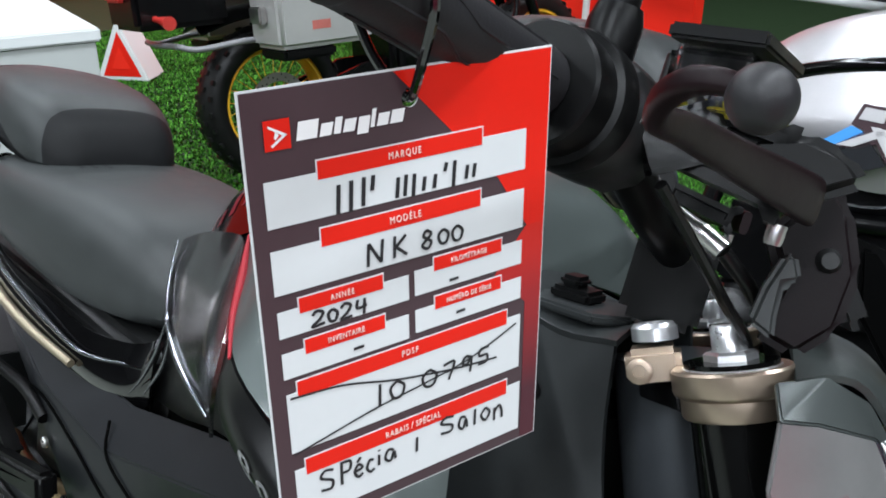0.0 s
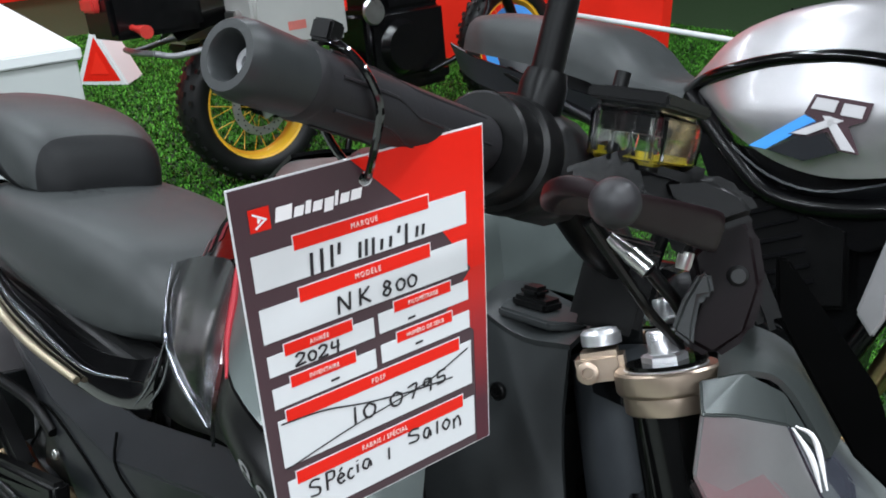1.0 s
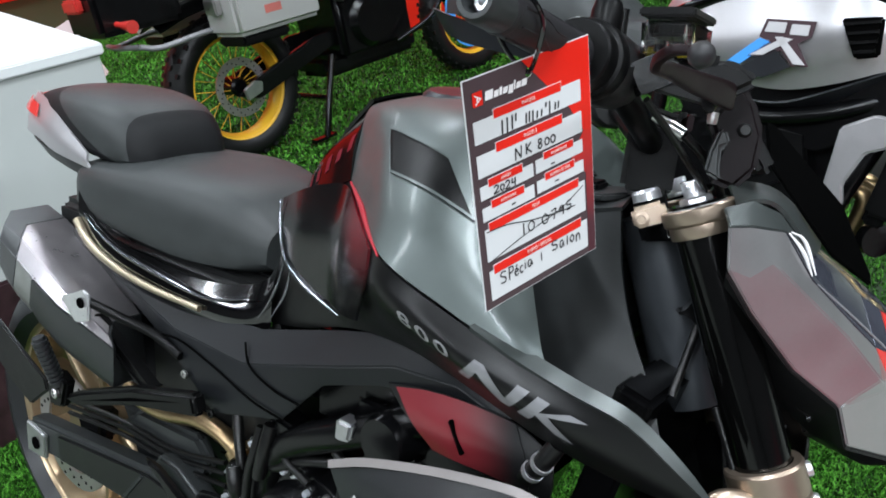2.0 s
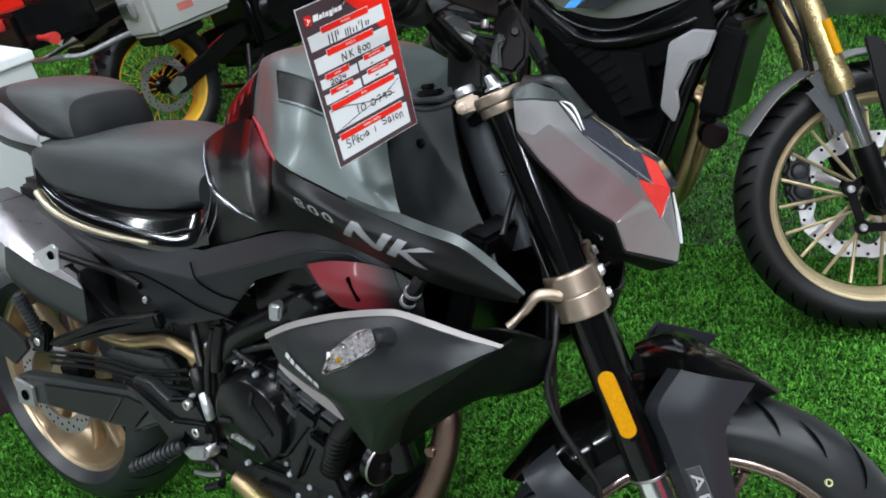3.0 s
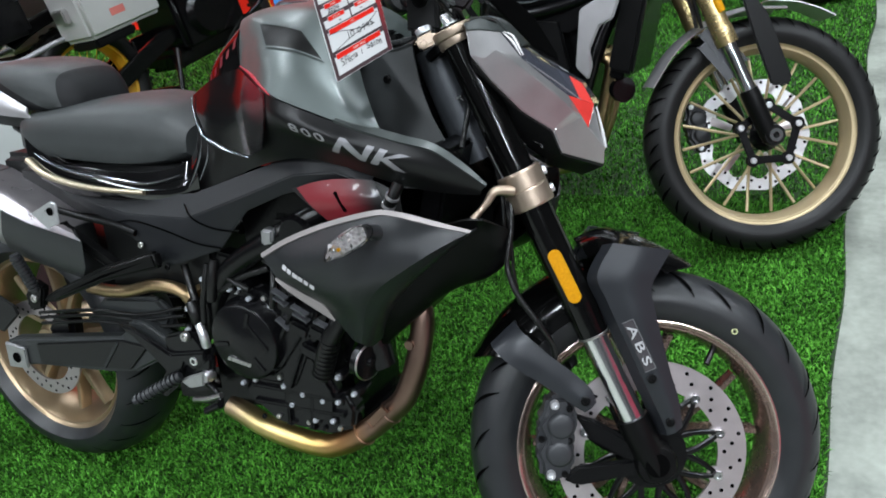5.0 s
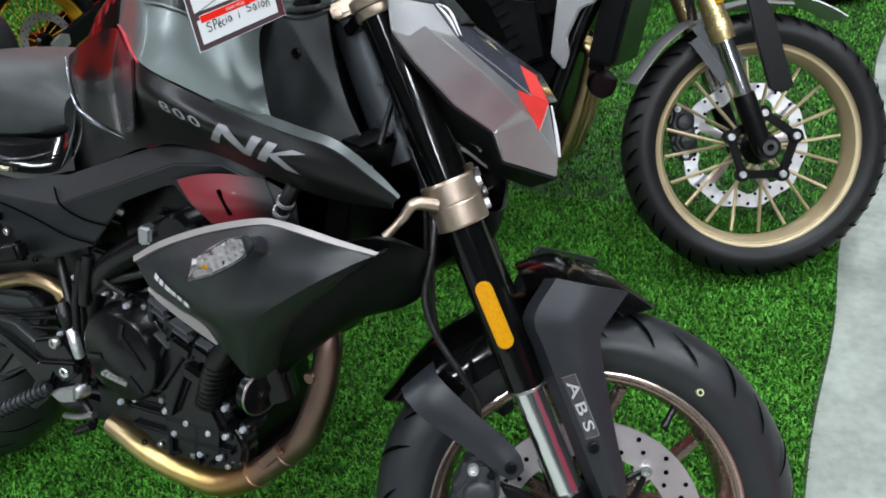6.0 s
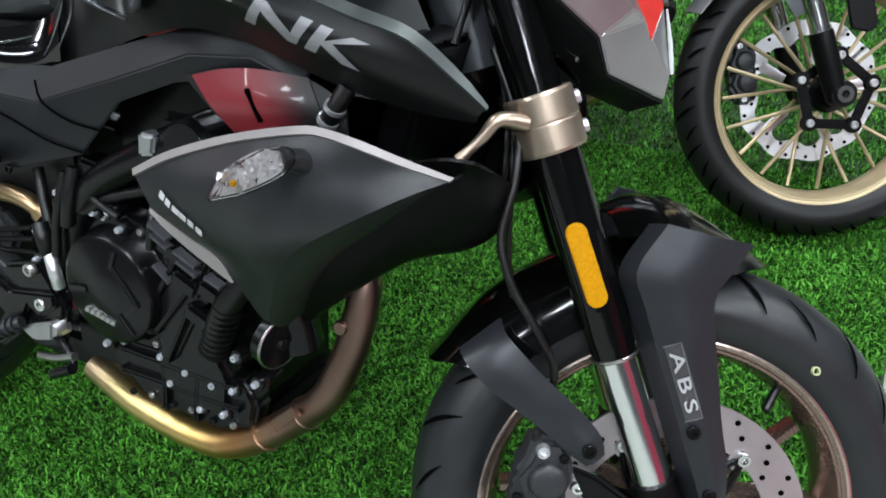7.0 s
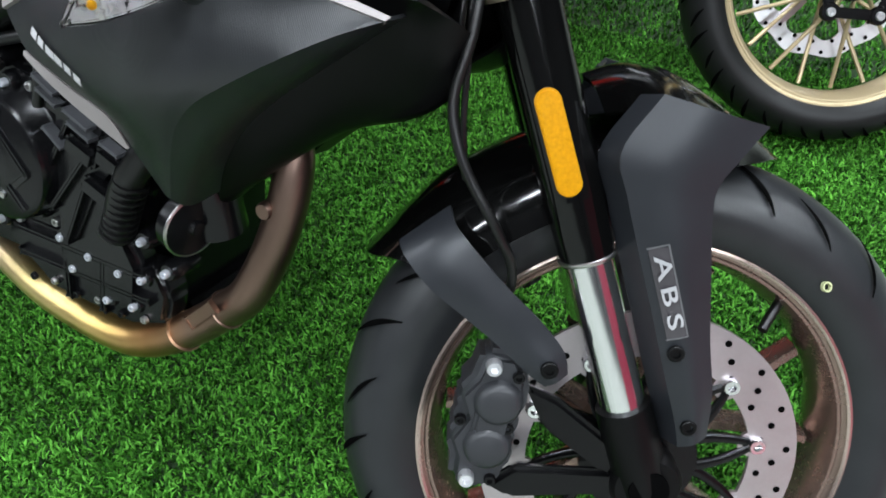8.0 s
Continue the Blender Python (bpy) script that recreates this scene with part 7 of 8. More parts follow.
# hand-drawn single-stroke signs, each in a box one wide and one high
GLYPH = {
    "2": [[(0.1, 0.25), (0.4, 0.02), (0.85, 0.2), (0.6, 0.6), (0.05, 0.97), (0.95, 0.93)]],
    "0": [[(0.5, 0.03), (0.1, 0.35), (0.25, 0.9), (0.7, 0.92), (0.9, 0.4), (0.5, 0.03)]],
    "4": [[(0.2, 0.05), (0.15, 0.55), (0.9, 0.5)], [(0.75, 0.05), (0.65, 1.0)]],
    "1": [[(0.5, 0.0), (0.4, 1.0)]],
    "7": [[(0.05, 0.08), (0.9, 0.04), (0.45, 1.0)], [(0.25, 0.5), (0.85, 0.46)]],
    "9": [[(0.85, 0.15), (0.4, 0.03), (0.15, 0.35), (0.5, 0.5), (0.85, 0.15), (0.75, 1.0)]],
    "5": [[(0.9, 0.05), (0.3, 0.08), (0.2, 0.45), (0.75, 0.5), (0.7, 0.9), (0.1, 0.95)]],
    "8": [[(0.8, 0.2), (0.45, 0.02), (0.25, 0.3), (0.75, 0.65), (0.5, 0.98), (0.15, 0.75), (0.6, 0.4), (0.8, 0.2)]],
    "N": [[(0.08, 1.0), (0.15, 0.05)], [(0.15, 0.05), (0.75, 0.95)], [(0.75, 0.95), (0.85, 0.0)]],
    "K": [[(0.2, 0.0), (0.15, 1.0)], [(0.85, 0.05), (0.2, 0.55)], [(0.25, 0.5), (0.9, 0.98)]],
    "S": [[(0.9, 0.1), (0.4, 0.02), (0.15, 0.3), (0.8, 0.6), (0.7, 0.95), (0.1, 0.9)]],
    "P": [[(0.2, 0.0), (0.15, 1.0)], [(0.2, 0.05), (0.8, 0.1), (0.75, 0.45), (0.2, 0.5)]],
    "é": [[(0.15, 0.7), (0.85, 0.6), (0.5, 0.38), (0.15, 0.7), (0.45, 1.0), (0.9, 0.9)], [(0.4, 0.25), (0.75, 0.05)]],
    "c": [[(0.85, 0.45), (0.45, 0.4), (0.15, 0.75), (0.5, 1.0), (0.9, 0.9)]],
    "i": [[(0.5, 0.42), (0.45, 1.0)], [(0.5, 0.15), (0.55, 0.22)]],
    "a": [[(0.75, 0.5), (0.35, 0.42), (0.15, 0.8), (0.5, 1.0), (0.75, 0.6), (0.85, 1.0)]],
    "l": [[(0.5, 0.0), (0.45, 1.0)]],
    "o": [[(0.5, 0.42), (0.12, 0.72), (0.5, 1.0), (0.88, 0.7), (0.5, 0.42)]],
    "n": [[(0.15, 0.45), (0.15, 1.0)], [(0.15, 0.65), (0.55, 0.42), (0.8, 0.65), (0.85, 1.0)]],
    "-": [[(0.05, 0.5), (0.95, 0.45)]],
}


def handwriting(text, u, v, w, h, step, rise=0.0):
    k = 0
    for ch in text:
        strokes = [pen([(u + k * step + x * w, v + y * h - rise * (k * step)) for x, y in stroke]) for stroke in GLYPH.get(ch, ())]
        if strokes:
            part("written_letter", join(*strokes), INK, card, "black marker handwriting")
        k += 0.62 if ch in "1il" else (0.8 if ch == " " else 1)


WRITTEN = (
    ("N", 0.331, 0.339, 0.066, 0.053), ("K", 0.416, 0.34, 0.058, 0.049), ("8", 0.514, 0.346, 0.052, 0.043), ("0", 0.576, 0.352, 0.044, 0.035), ("0", 0.626, 0.352, 0.046, 0.037),
    ("2", 0.147, 0.456, 0.044, 0.034), ("0", 0.197, 0.461, 0.036, 0.03), ("2", 0.237, 0.458, 0.042, 0.036), ("4", 0.288, 0.457, 0.042, 0.038),
    ("-", 0.617, 0.472, 0.038, 0.015), ("-", 0.643, 0.557, 0.039, 0.016), ("-", 0.273, 0.564, 0.039, 0.016),
    ("1", 0.34, 0.681, 0.036, 0.055), ("0", 0.389, 0.686, 0.062, 0.048), ("0", 0.508, 0.689, 0.066, 0.047), ("7", 0.592, 0.69, 0.05, 0.046), ("9", 0.662, 0.69, 0.052, 0.046), ("5", 0.728, 0.683, 0.056, 0.045),
    ("S", 0.128, 0.85, 0.058, 0.056), ("P", 0.199, 0.845, 0.05, 0.062), ("é", 0.247, 0.85, 0.04, 0.054), ("c", 0.292, 0.85, 0.036, 0.054), ("i", 0.328, 0.846, 0.03, 0.05), ("a", 0.358, 0.842, 0.054, 0.054), ("l", 0.466, 0.862, 0.044, 0.04),
    ("S", 0.575, 0.84, 0.066, 0.046), ("a", 0.648, 0.832, 0.05, 0.06), ("l", 0.704, 0.85, 0.04, 0.045), ("o", 0.744, 0.83, 0.048, 0.064), ("n", 0.8, 0.838, 0.048, 0.068),
)
for sign in WRITTEN:
    handwriting(*sign, 0.05)
# brand entry: plain marker bars
bars = [pen([(u, v), (u - 0.006, w)], 0.0015) for u, v, w in ((0.258, 0.203, 0.262), (0.297, 0.2, 0.264), (0.336, 0.199, 0.258), (0.366, 0.199, 0.23), (0.446, 0.215, 0.258), (0.472, 0.213, 0.258), (0.5, 0.215, 0.262), (0.535, 0.226, 0.256), (0.572, 0.226, 0.256), (0.61, 0.206, 0.225), (0.64, 0.206, 0.262), (0.686, 0.222, 0.252), (0.713, 0.222, 0.252))]
for b in bars:
    part("marker_bar", b, INK, card, "short plain marker stroke")
part("strike_line", join(pen([(0.062, 0.639), (0.18, 0.645), (0.265, 0.655), (0.42, 0.685), (0.634, 0.712), (0.812, 0.724)], 0.0009), pen([(0.058, 0.78), (0.166, 0.764), (0.347, 0.738), (0.536, 0.72), (0.709, 0.698), (0.891, 0.649)], 0.0008)), INK, card, "marker lines striking out the price")

# cable tie round the grip and through the card
BM = bike_pose(0, -0.082) @ S1
TIE = 0.03
gq = BM @ (Vector(BAR[3]) - barv * 0.07)
gd = (BM.to_3x3() @ barv).normalized()
hole = CARD @ Vector(((HU - 0.5) * CW, (0.5 - HV) * CH, 0))
down = (hole - gq)
down = (down - gd * down.dot(gd))
dn = down.normalized()
sd = gd.cross(dn)
loop = []
for k in range(24):
    a = 2 * math.pi * k / 24
    r = 0.0172
    q = gq + dn * (-math.cos(a)) * r + sd * math.sin(a) * r
    if math.cos(a) < -0.2:
        f = (-math.cos(a) - 0.2) / 0.8
        q = q.lerp(hole + sd * math.sin(a) * 0.006, f)
    loop.append(q + gd * (TIE * (1 + math.cos(a)) / 2))
tie = thing("cable_tie", Matrix.Identity(4), "thin black plastic cable tie looped over the grip", "cable tie")
part("strap", tube([*loop, loop[0]], 0.0017, n=90, seg=8), PIANO, tie)
hd = gq - dn * 0.0205 + gd * TIE
part("tie_head", moved(box(-0.005, 0.005, -0.004, 0.004, -0.004, 0.004, 0.001), Matrix.Translation(hd) @ gd.to_track_quat("Y", "Z").to_matrix().to_4x4()), BLACK_PLASTIC, tie)

# ---- display plinth and clutter behind ----
plinth = thing("display_plinth", pose(-0.462, 0.45, 0, 0, 0, -10), "white-topped grey display plinth with dark maroon base", "plinth")
part("plinth_body", box(-0.8, 0.0, -0.75, 0.0, 0.42, 0.872, 0.003), GREY_BOARD, plinth)
part("plinth_base", box(-0.79, 0.008, -0.76, 0.008, 0.0, 0.42, 0.006), MAROON, plinth, "dark maroon base cloth")
part("plinth_top", box(-0.81, 0.01, -0.76, 0.01, 0.872, 0.9, 0.004), WHITE_BOARD, plinth, "white plinth top")

# ---- second motorcycle: silver roadster with spoked gold wheels ----
roadster = thing("motorcycle", bike_pose(0.075, 1.063), "silver retro roadster motorcycle with gold spoked wheels standing on turf", "motorcycle", "motorcycles on show")
AX2 = (1.415, 0, 0.322)
S2 = steering(AX2)


def fork2(z, y, fore=0.0):
    q = Vector(AX2) + AX * ((z - AX2[2]) / AX.z) + FWD * fore
    return Vector((q.x - 0.01, y, q.z))


def spoked_wheel(parent, c, steer, r_t, w, r_rim, rim_mat, name, tyre_label, count=10, knob=0, thin=0.0042):
    """Rim, tyre, hub and paired bar spokes."""
    c = Vector(c)
    w2 = part(name, moved(lathe(rim_profile(r_rim, w * 0.72), c, closed=True, seg=80), steer), rim_mat, parent, "painted spoked wheel")
    part("tyre", moved(lathe(tyre_profile(r_t, w, r_rim - 0.003), c, closed=True, seg=96), steer), TYRE_BLACK, w2, tyre_label)
    if knob:
        bm = bmesh.new()
        for k in range(knob):
            a = 2 * math.pi * k / knob
            for yy, da in ((-0.78, 0.0), (-0.3, 0.5), (0.3, 0.0), (0.78, 0.5)):
                aa = a + da * 2 * math.pi / knob
                rr = r_t - (1 - math.cos(yy * 1.35)) * w * 0.55
                b = box(-0.009, 0.009, -w * 0.17, w * 0.17, -0.004, 0.006, 0)
                b.transform(Matrix.Translation(c + Vector((rr * math.cos(aa), yy * w * 1.02, rr * math.sin(aa)))) @ Matrix.Rotation(-aa + math.pi / 2, 4, "Y"))
                me = bpy.data.meshes.new("t")
                b.to_mesh(me)
                b.free()
                bm.from_mesh(me)
                bpy.data.meshes.remove(me)
        part("tread_block", moved(bm, steer), TYRE_BLACK, w2)
    else:
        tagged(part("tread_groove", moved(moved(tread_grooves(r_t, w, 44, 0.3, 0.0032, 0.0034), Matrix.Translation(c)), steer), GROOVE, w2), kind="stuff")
    part("hub", moved(lathe([(0, -0.055), (0.03, -0.055), (0.042, -0.045), (0.042, 0.045), (0.03, 0.055), (0, 0.055)], c, seg=24), steer), CAST, w2)
    for k in range(count):
        for s in (-1, 1):
            a = 2 * math.pi * (k + 0.25 * s) / count
            e0, e1 = Vector((math.cos(a - s * 0.25), 0, math.sin(a - s * 0.25))), Vector((math.cos(a), 0, math.sin(a)))
            part("spoke", moved(tube([c + e0 * 0.04 + Vector((0, 0.035 * s, 0)), c + e1 * (r_rim - 0.034)], thin, n=3, seg=7), steer), rim_mat, w2)
    return w2


fw = spoked_wheel(roadster, AX2, S2, 0.312, 0.06, 0.243, GOLD_RIM, "front_wheel", "black road tyre with block grooves")
bm = bmesh.new()
ring = []
for k in range(160):
    a = 2 * math.pi * k / 160
    ro, ri = 0.1545 + 0.0035 * math.cos(10 * a), 0.1165 + 0.007 * math.cos(10 * a + 0.9)
    e = Vector((math.cos(a), 0, math.sin(a)))
    ring.append([Vector(AX2) + e * r + Vector((0, 0.066 + d, 0)) for r, d in ((ri, -0.0025), (ro, -0.0025), (ro, 0.0025), (ri, 0.0025))])
grid_faces(bm, ring, closed=True, loop=True)
bmesh.ops.recalc_face_normals(bm, faces=bm.faces)
d2 = part("brake_disc", moved(bm, S2), mat("bright_disc_steel", (0.72, 0.72, 0.73), 0.38, metal=0.75, spread=0.06), fw, "silver wave brake disc")
bm = bmesh.new()
for k in range(40):
    a = 2 * math.pi * k / 40
    rr = 0.1355 + 0.0105 * (1 if k % 2 else -1)
    b = lathe([(0, -0.0034), (0.0042, -0.0034), (0.0042, 0.0034), (0, 0.0034)], Vector(AX2) + Vector((rr * math.cos(a), 0.066, rr * math.sin(a))), seg=8)
    me = bpy.data.meshes.new("t")
    b.to_mesh(me)
    b.free()
    bm.from_mesh(me)
    bpy.data.meshes.remove(me)
part("drilled_hole", moved(bm, S2), GROOVE, d2)
lobes = [Vector(AX2) + Vector((0.078 * math.cos(a), -0.076, 0.078 * math.sin(a))) for a in (2 * math.pi * k / 5 + 0.37 for k in range(5))]
hubring = join(*[rod_box(p, q, 0.02, 0.008, 0.002, (0, 1, 0)) for p, q in zip(lobes, lobes[1:] + lobes[:1])])
star = part("disc_carrier", moved(hubring, S2), CAST, d2, "black disc carrier with bolts")
for k in range(5):
    c5 = lobes[k]
    part("carrier_lobe", moved(lathe([(0, -0.006), (0.0155, -0.006), (0.0175, -0.003), (0.0175, 0.005), (0, 0.005)], c5, seg=20), S2), CAST, star)
    bolt(star, c5 + Vector((0, -0.006, 0)), r=0.0085, h=0.005, material=ALU, steer=S2)
for k in range(5):
    a = 2 * math.pi * (k + 0.2) / 5
    part("disc_tab", moved(spoke_bar(a, 0.06, 0.122, 0.066, 0.066, 0.009, 0.013, 0.003, AX2), S2), DISC, d2)
for s in (-1, 1):
    y = 0.103 * s
    leg = part("fork_leg", moved(tube([fork2(0.97, y), fork2(0.7, y), fork2(0.565, y)], [0.027, 0.027, 0.026], n=12, seg=24), S2), GOLD_TUBE, roadster, "gold fork outer tube")
    part("fork_collar", moved(tube([fork2(0.6, y), fork2(0.58, y), fork2(0.556, y)], [0.0275, 0.0285, 0.0275], n=6, seg=24), S2), GOLD_TUBE, leg)
    part("stanchion", moved(tube([fork2(0.56, y), fork2(0.42, y)], 0.0205, n=3, seg=24), S2), CHROME, leg, "chromed fork stanchion")
    part("fork_foot", moved(join(tube([fork2(0.44, y), fork2(0.41, y), fork2(0.31, y)], [0.024, 0.025, 0.022], n=8, seg=20), lathe([(0, -0.018), (0.026, -0.018), (0.03, 0), (0.026, 0.018), (0, 0.018)], Vector(AX2) + Vector((0, y, 0)), seg=24)), S2), BLACK_PLASTIC, leg)
    part("axle_end", moved(lathe([(0.008, -0.002), (0.017, -0.002), (0.017, 0.005), (0.008, 0.005)], Vector(AX2) + Vector((0, y + 0.02 * s, 0)), axis=(0, s, 0), closed=True, seg=24), S2), CHROME, leg)
    part("reflector", moved(tube([fork2(0.7, y + 0.022 * s, 0.012), fork2(0.63, y + 0.022 * s, 0.012)], 0.011, n=4, seg=10), S2), AMBER, leg, "amber reflector strip")
part("fork_guard", moved(plate([(1.324, 0.672), (1.36, 0.67), (1.393, 0.625), (1.455, 0.462), (1.44, 0.445), (1.401, 0.448), (1.36, 0.56)], -0.128, -0.12, 0.004), S2), BLACK_PLASTIC, roadster, "black fork guard")
rows = [[Vector((AX2[0] + (0.342 - 1.4 * y * y * 2) * math.cos(radians(a)), y, AX2[2] + (0.342 - 1.4 * y * y * 2) * math.sin(radians(a)))) for a in (82, 100, 118, 136, 156)] for y in (-0.07, -0.04, 0, 0.04, 0.07)]
fen2 = part("front_mudguard", moved(skin(rows, 0.003, 20, 12), S2), SILVER_PAINT, roadster, "silver front mudguard")
rows = [[Vector((AX2[0] + 0.35 * math.cos(radians(a)), y, AX2[2] + 0.35 * math.sin(radians(a)))) for a in (60, 68, 78, 90)] for y in (-0.055, 0, 0.055)]
part("mudguard_nose", moved(skin(rows, 0.003, 10, 8), S2), SILVER_PAINT, fen2)
part("mudguard_stay", moved(join(rod_box((1.25, -0.08, 0.60), (1.33, -0.1, 0.5), 0.006, 0.05), rod_box((1.24, -0.078, 0.56), (1.31, -0.1, 0.47), 0.005, 0.025)), S2), GUNMETAL, fen2)
caliper(roadster, S2, 1.262, 0.35, 0.075, -14)
part("brake_hose", moved(tube([(1.13, -0.1, 0.8), (1.16, -0.12, 0.72), (1.2, -0.11, 0.66), (1.22, -0.1, 0.6)], 0.0055, n=24, seg=8), S2), HOSE, roadster)
part("brake_hose", moved(tube([(1.16, -0.09, 0.8), (1.19, -0.11, 0.72), (1.215, -0.1, 0.66), (1.235, -0.09, 0.6)], 0.0055, n=24, seg=8), S2), HOSE, roadster)
part("yoke", moved(join(plate([(-0.03, -0.12), (0.02, -0.12), (0.03, 0), (0.02, 0.12), (-0.03, 0.12), (-0.06, 0)], -0.015, 0.015, 0.004)), S2 @ Matrix.Translation(fork2(0.8, 0)) @ Matrix.Rotation(radians(-RAKE), 4, "Y") @ Matrix.Rotation(radians(90), 4, "X")), CAST, roadster)
part("headlight", moved(lathe([(0, 0.06), (0.07, 0.055), (0.085, 0.04), (0.085, -0.02), (0.06, -0.07), (0, -0.08)], (1.24, 0, 0.9), axis=(1, 0, 0.05), seg=40), S2), CAST, roadster)
part("handlebar", moved(tube([(1.04, -0.38, 1.1), (1.09, -0.22, 1.12), (1.12, -0.06, 1.06), (1.12, 0.06, 1.06), (1.09, 0.22, 1.12), (1.04, 0.38, 1.1)], 0.011, n=40), S2), CAST, roadster)
# tank
t2 = part("fuel_tank", skin([
    [(0.53, 0, 0.86), (0.62, 0, 0.965), (0.74, 0, 1.025), (0.86, 0, 1.045), (0.97, 0, 1.035), (1.05, 0, 0.98)],
    [(0.535, -0.06, 0.855), (0.62, -0.1, 0.95), (0.74, -0.12, 1.008), (0.86, -0.13, 1.03), (0.97, -0.125, 1.015), (1.05, -0.1, 0.965)],
    [(0.55, -0.09, 0.838), (0.63, -0.165, 0.885), (0.74, -0.19, 0.928), (0.86, -0.2, 0.95), (0.97, -0.195, 0.945), (1.05, -0.15, 0.93)],
], 0.004, 24, 14, True), SILVER_PAINT, roadster, "silver fuel tank upper shell")
part("tank_groove", tube([(0.545, -0.093, 0.833), (0.63, -0.17, 0.876), (0.74, -0.195, 0.917), (0.86, -0.204, 0.94), (0.97, -0.199, 0.937), (1.05, -0.154, 0.92)], 0.012, n=40, seg=10), GLOSS_BLACK, t2, "black groove under the tank lid")
part("tank_side", skin([
    [(0.56, -0.11, 0.835), (0.64, -0.175, 0.865), (0.74, -0.2, 0.905), (0.86, -0.21, 0.93), (0.97, -0.205, 0.928), (1.045, -0.165, 0.905)],
    [(0.6, -0.13, 0.825), (0.68, -0.2, 0.815), (0.77, -0.222, 0.825), (0.87, -0.23, 0.84), (0.97, -0.222, 0.86), (1.048, -0.185, 0.86)],
    [(0.605, -0.12, 0.815), (0.69, -0.18, 0.783), (0.78, -0.195, 0.752), (0.87, -0.2, 0.745), (0.96, -0.195, 0.765), (1.045, -0.175, 0.797)],
], 0.004, 24, 14, True), SILVER_PAINT, t2, "silver tank side")
part("tank_belly", skin([[(0.61, -0.118, 0.802), (0.69, -0.178, 0.76), (0.78, -0.193, 0.722), (0.87, -0.198, 0.718), (0.96, -0.193, 0.752), (1.045, -0.173, 0.792)], [(0.65, -0.1, 0.77), (0.7, -0.14, 0.735), (0.79, -0.15, 0.70), (0.87, -0.15, 0.698), (0.96, -0.15, 0.725), (1.03, -0.14, 0.765)]], 0.004, 18, 5, True), GUNMETAL, t2)
part("tank_grille", plate([(0.96, 0.885), (1.03, 0.892), (1.034, 0.822), (0.996, 0.814)], -0.226, -0.2, 0.004), GROOVE, t2, "black slotted tank grille")
for k in range(4):
    part("grille_slat", rod_box((0.968 + 0.008 * k, -0.228, 0.875 - 0.016 * k), (1.028, -0.226, 0.884 - 0.017 * k), 0.004, 0.005, 0.001), BLACK_PLASTIC, t2)
part("under_tank_cover", pair(plate([(0.6, 0.77), (0.7, 0.76), (0.8, 0.755), (0.95, 0.765), (1.06, 0.79), (1.08, 0.72), (0.95, 0.63), (0.78, 0.63), (0.66, 0.68)], -0.158, -0.14, 0.004)), CAST, roadster, "black cover below the tank")
EM = Matrix.Translation((0.86, -0.2345, 0.836)) @ Matrix.Rotation(radians(3), 4, "X")


def badge(polys, material, label="", out=0.0):
    bm = plate(polys[0], -0.002 - out, 0.002, 0.0005)
    for p in polys[1:]:
        bm = join(bm, plate(p, -0.002 - out, 0.002, 0.0005))
    return part("tank_badge", moved(bm, EM), material, t2, label)


badge([[(-0.115, -0.064), (-0.085, -0.064), (-0.012, -0.003), (-0.035, 0.004)]], BLUE_DECAL, "blue stripe")
badge([[(-0.083, -0.064), (-0.02, -0.07), (0.03, -0.045), (-0.005, -0.012)]], GUNMETAL)
badge([[(-0.036, 0.006), (-0.026, 0.04), (0.064, 0.04), (0.06, 0.012), (0.036, -0.002), (0.062, -0.042), (0.03, -0.042), (0.008, -0.016), (-0.02, -0.03), (-0.056, -0.032), (-0.014, 0.0)]], DARK_PRINT, "dark badge outline")
badge([[(-0.05, -0.029), (-0.024, -0.027), (0.028, 0.006), (0.01, 0.008)], [(-0.006, 0.008), (0.008, 0.009), (0.056, -0.039), (0.034, -0.039)], [(-0.027, 0.016), (-0.021, 0.035), (0.013, 0.035), (0.01, 0.016)], [(0.02, 0.014), (0.022, 0.033), (0.055, 0.033), (0.053, 0.014)]], PALE_DECAL, "pale tank badge shapes", 0.002)
# seat, tail and rear
seat_line = ((-0.03, 0.08, 0.9, 0.83), (0.05, 0.11, 0.912, 0.83), (0.15, 0.12, 0.916, 0.83), (0.28, 0.125, 0.919, 0.825), (0.36, 0.12, 0.9, 0.815), (0.43, 0.11, 0.85, 0.79), (0.5, 0.1, 0.832, 0.785), (0.57, 0.075, 0.84, 0.79))
part("seat", skin([[(x, w * f, zb + (zt - zb) * g) for x, w, zt, zb in seat_line] for f, g in ((-1.12, 0.0), (-1.0, 0.82), (0.0, 1.0), (1.0, 0.82), (1.12, 0.0))], 0.02, 22, 18), SEAT_VINYL, roadster, "dark vinyl bench seat")
part("rear_mudguard", skin([[(-0.1, -0.09, 0.84), (0.0, -0.11, 0.82), (0.2, -0.12, 0.8), (0.45, -0.12, 0.78)], [(-0.06, -0.08, 0.78), (0.02, -0.1, 0.76), (0.2, -0.1, 0.74), (0.45, -0.1, 0.72)]], 0.006, 14, 6, True), GUNMETAL, roadster)
spoked_wheel(roadster, (0.0, 0, 0.32), Matrix.Identity(4), 0.318, 0.088, 0.232, GOLD_RIM, "rear_wheel", "black road tyre with block grooves")
part("swingarm", join(tube([(0.0, -0.13, 0.33), (0.25, -0.13, 0.37), (0.52, -0.1, 0.42)], 0.025, n=12), tube([(0.0, 0.13, 0.33), (0.25, 0.13, 0.37), (0.52, 0.1, 0.42)], 0.025, n=12)), CAST, roadster)
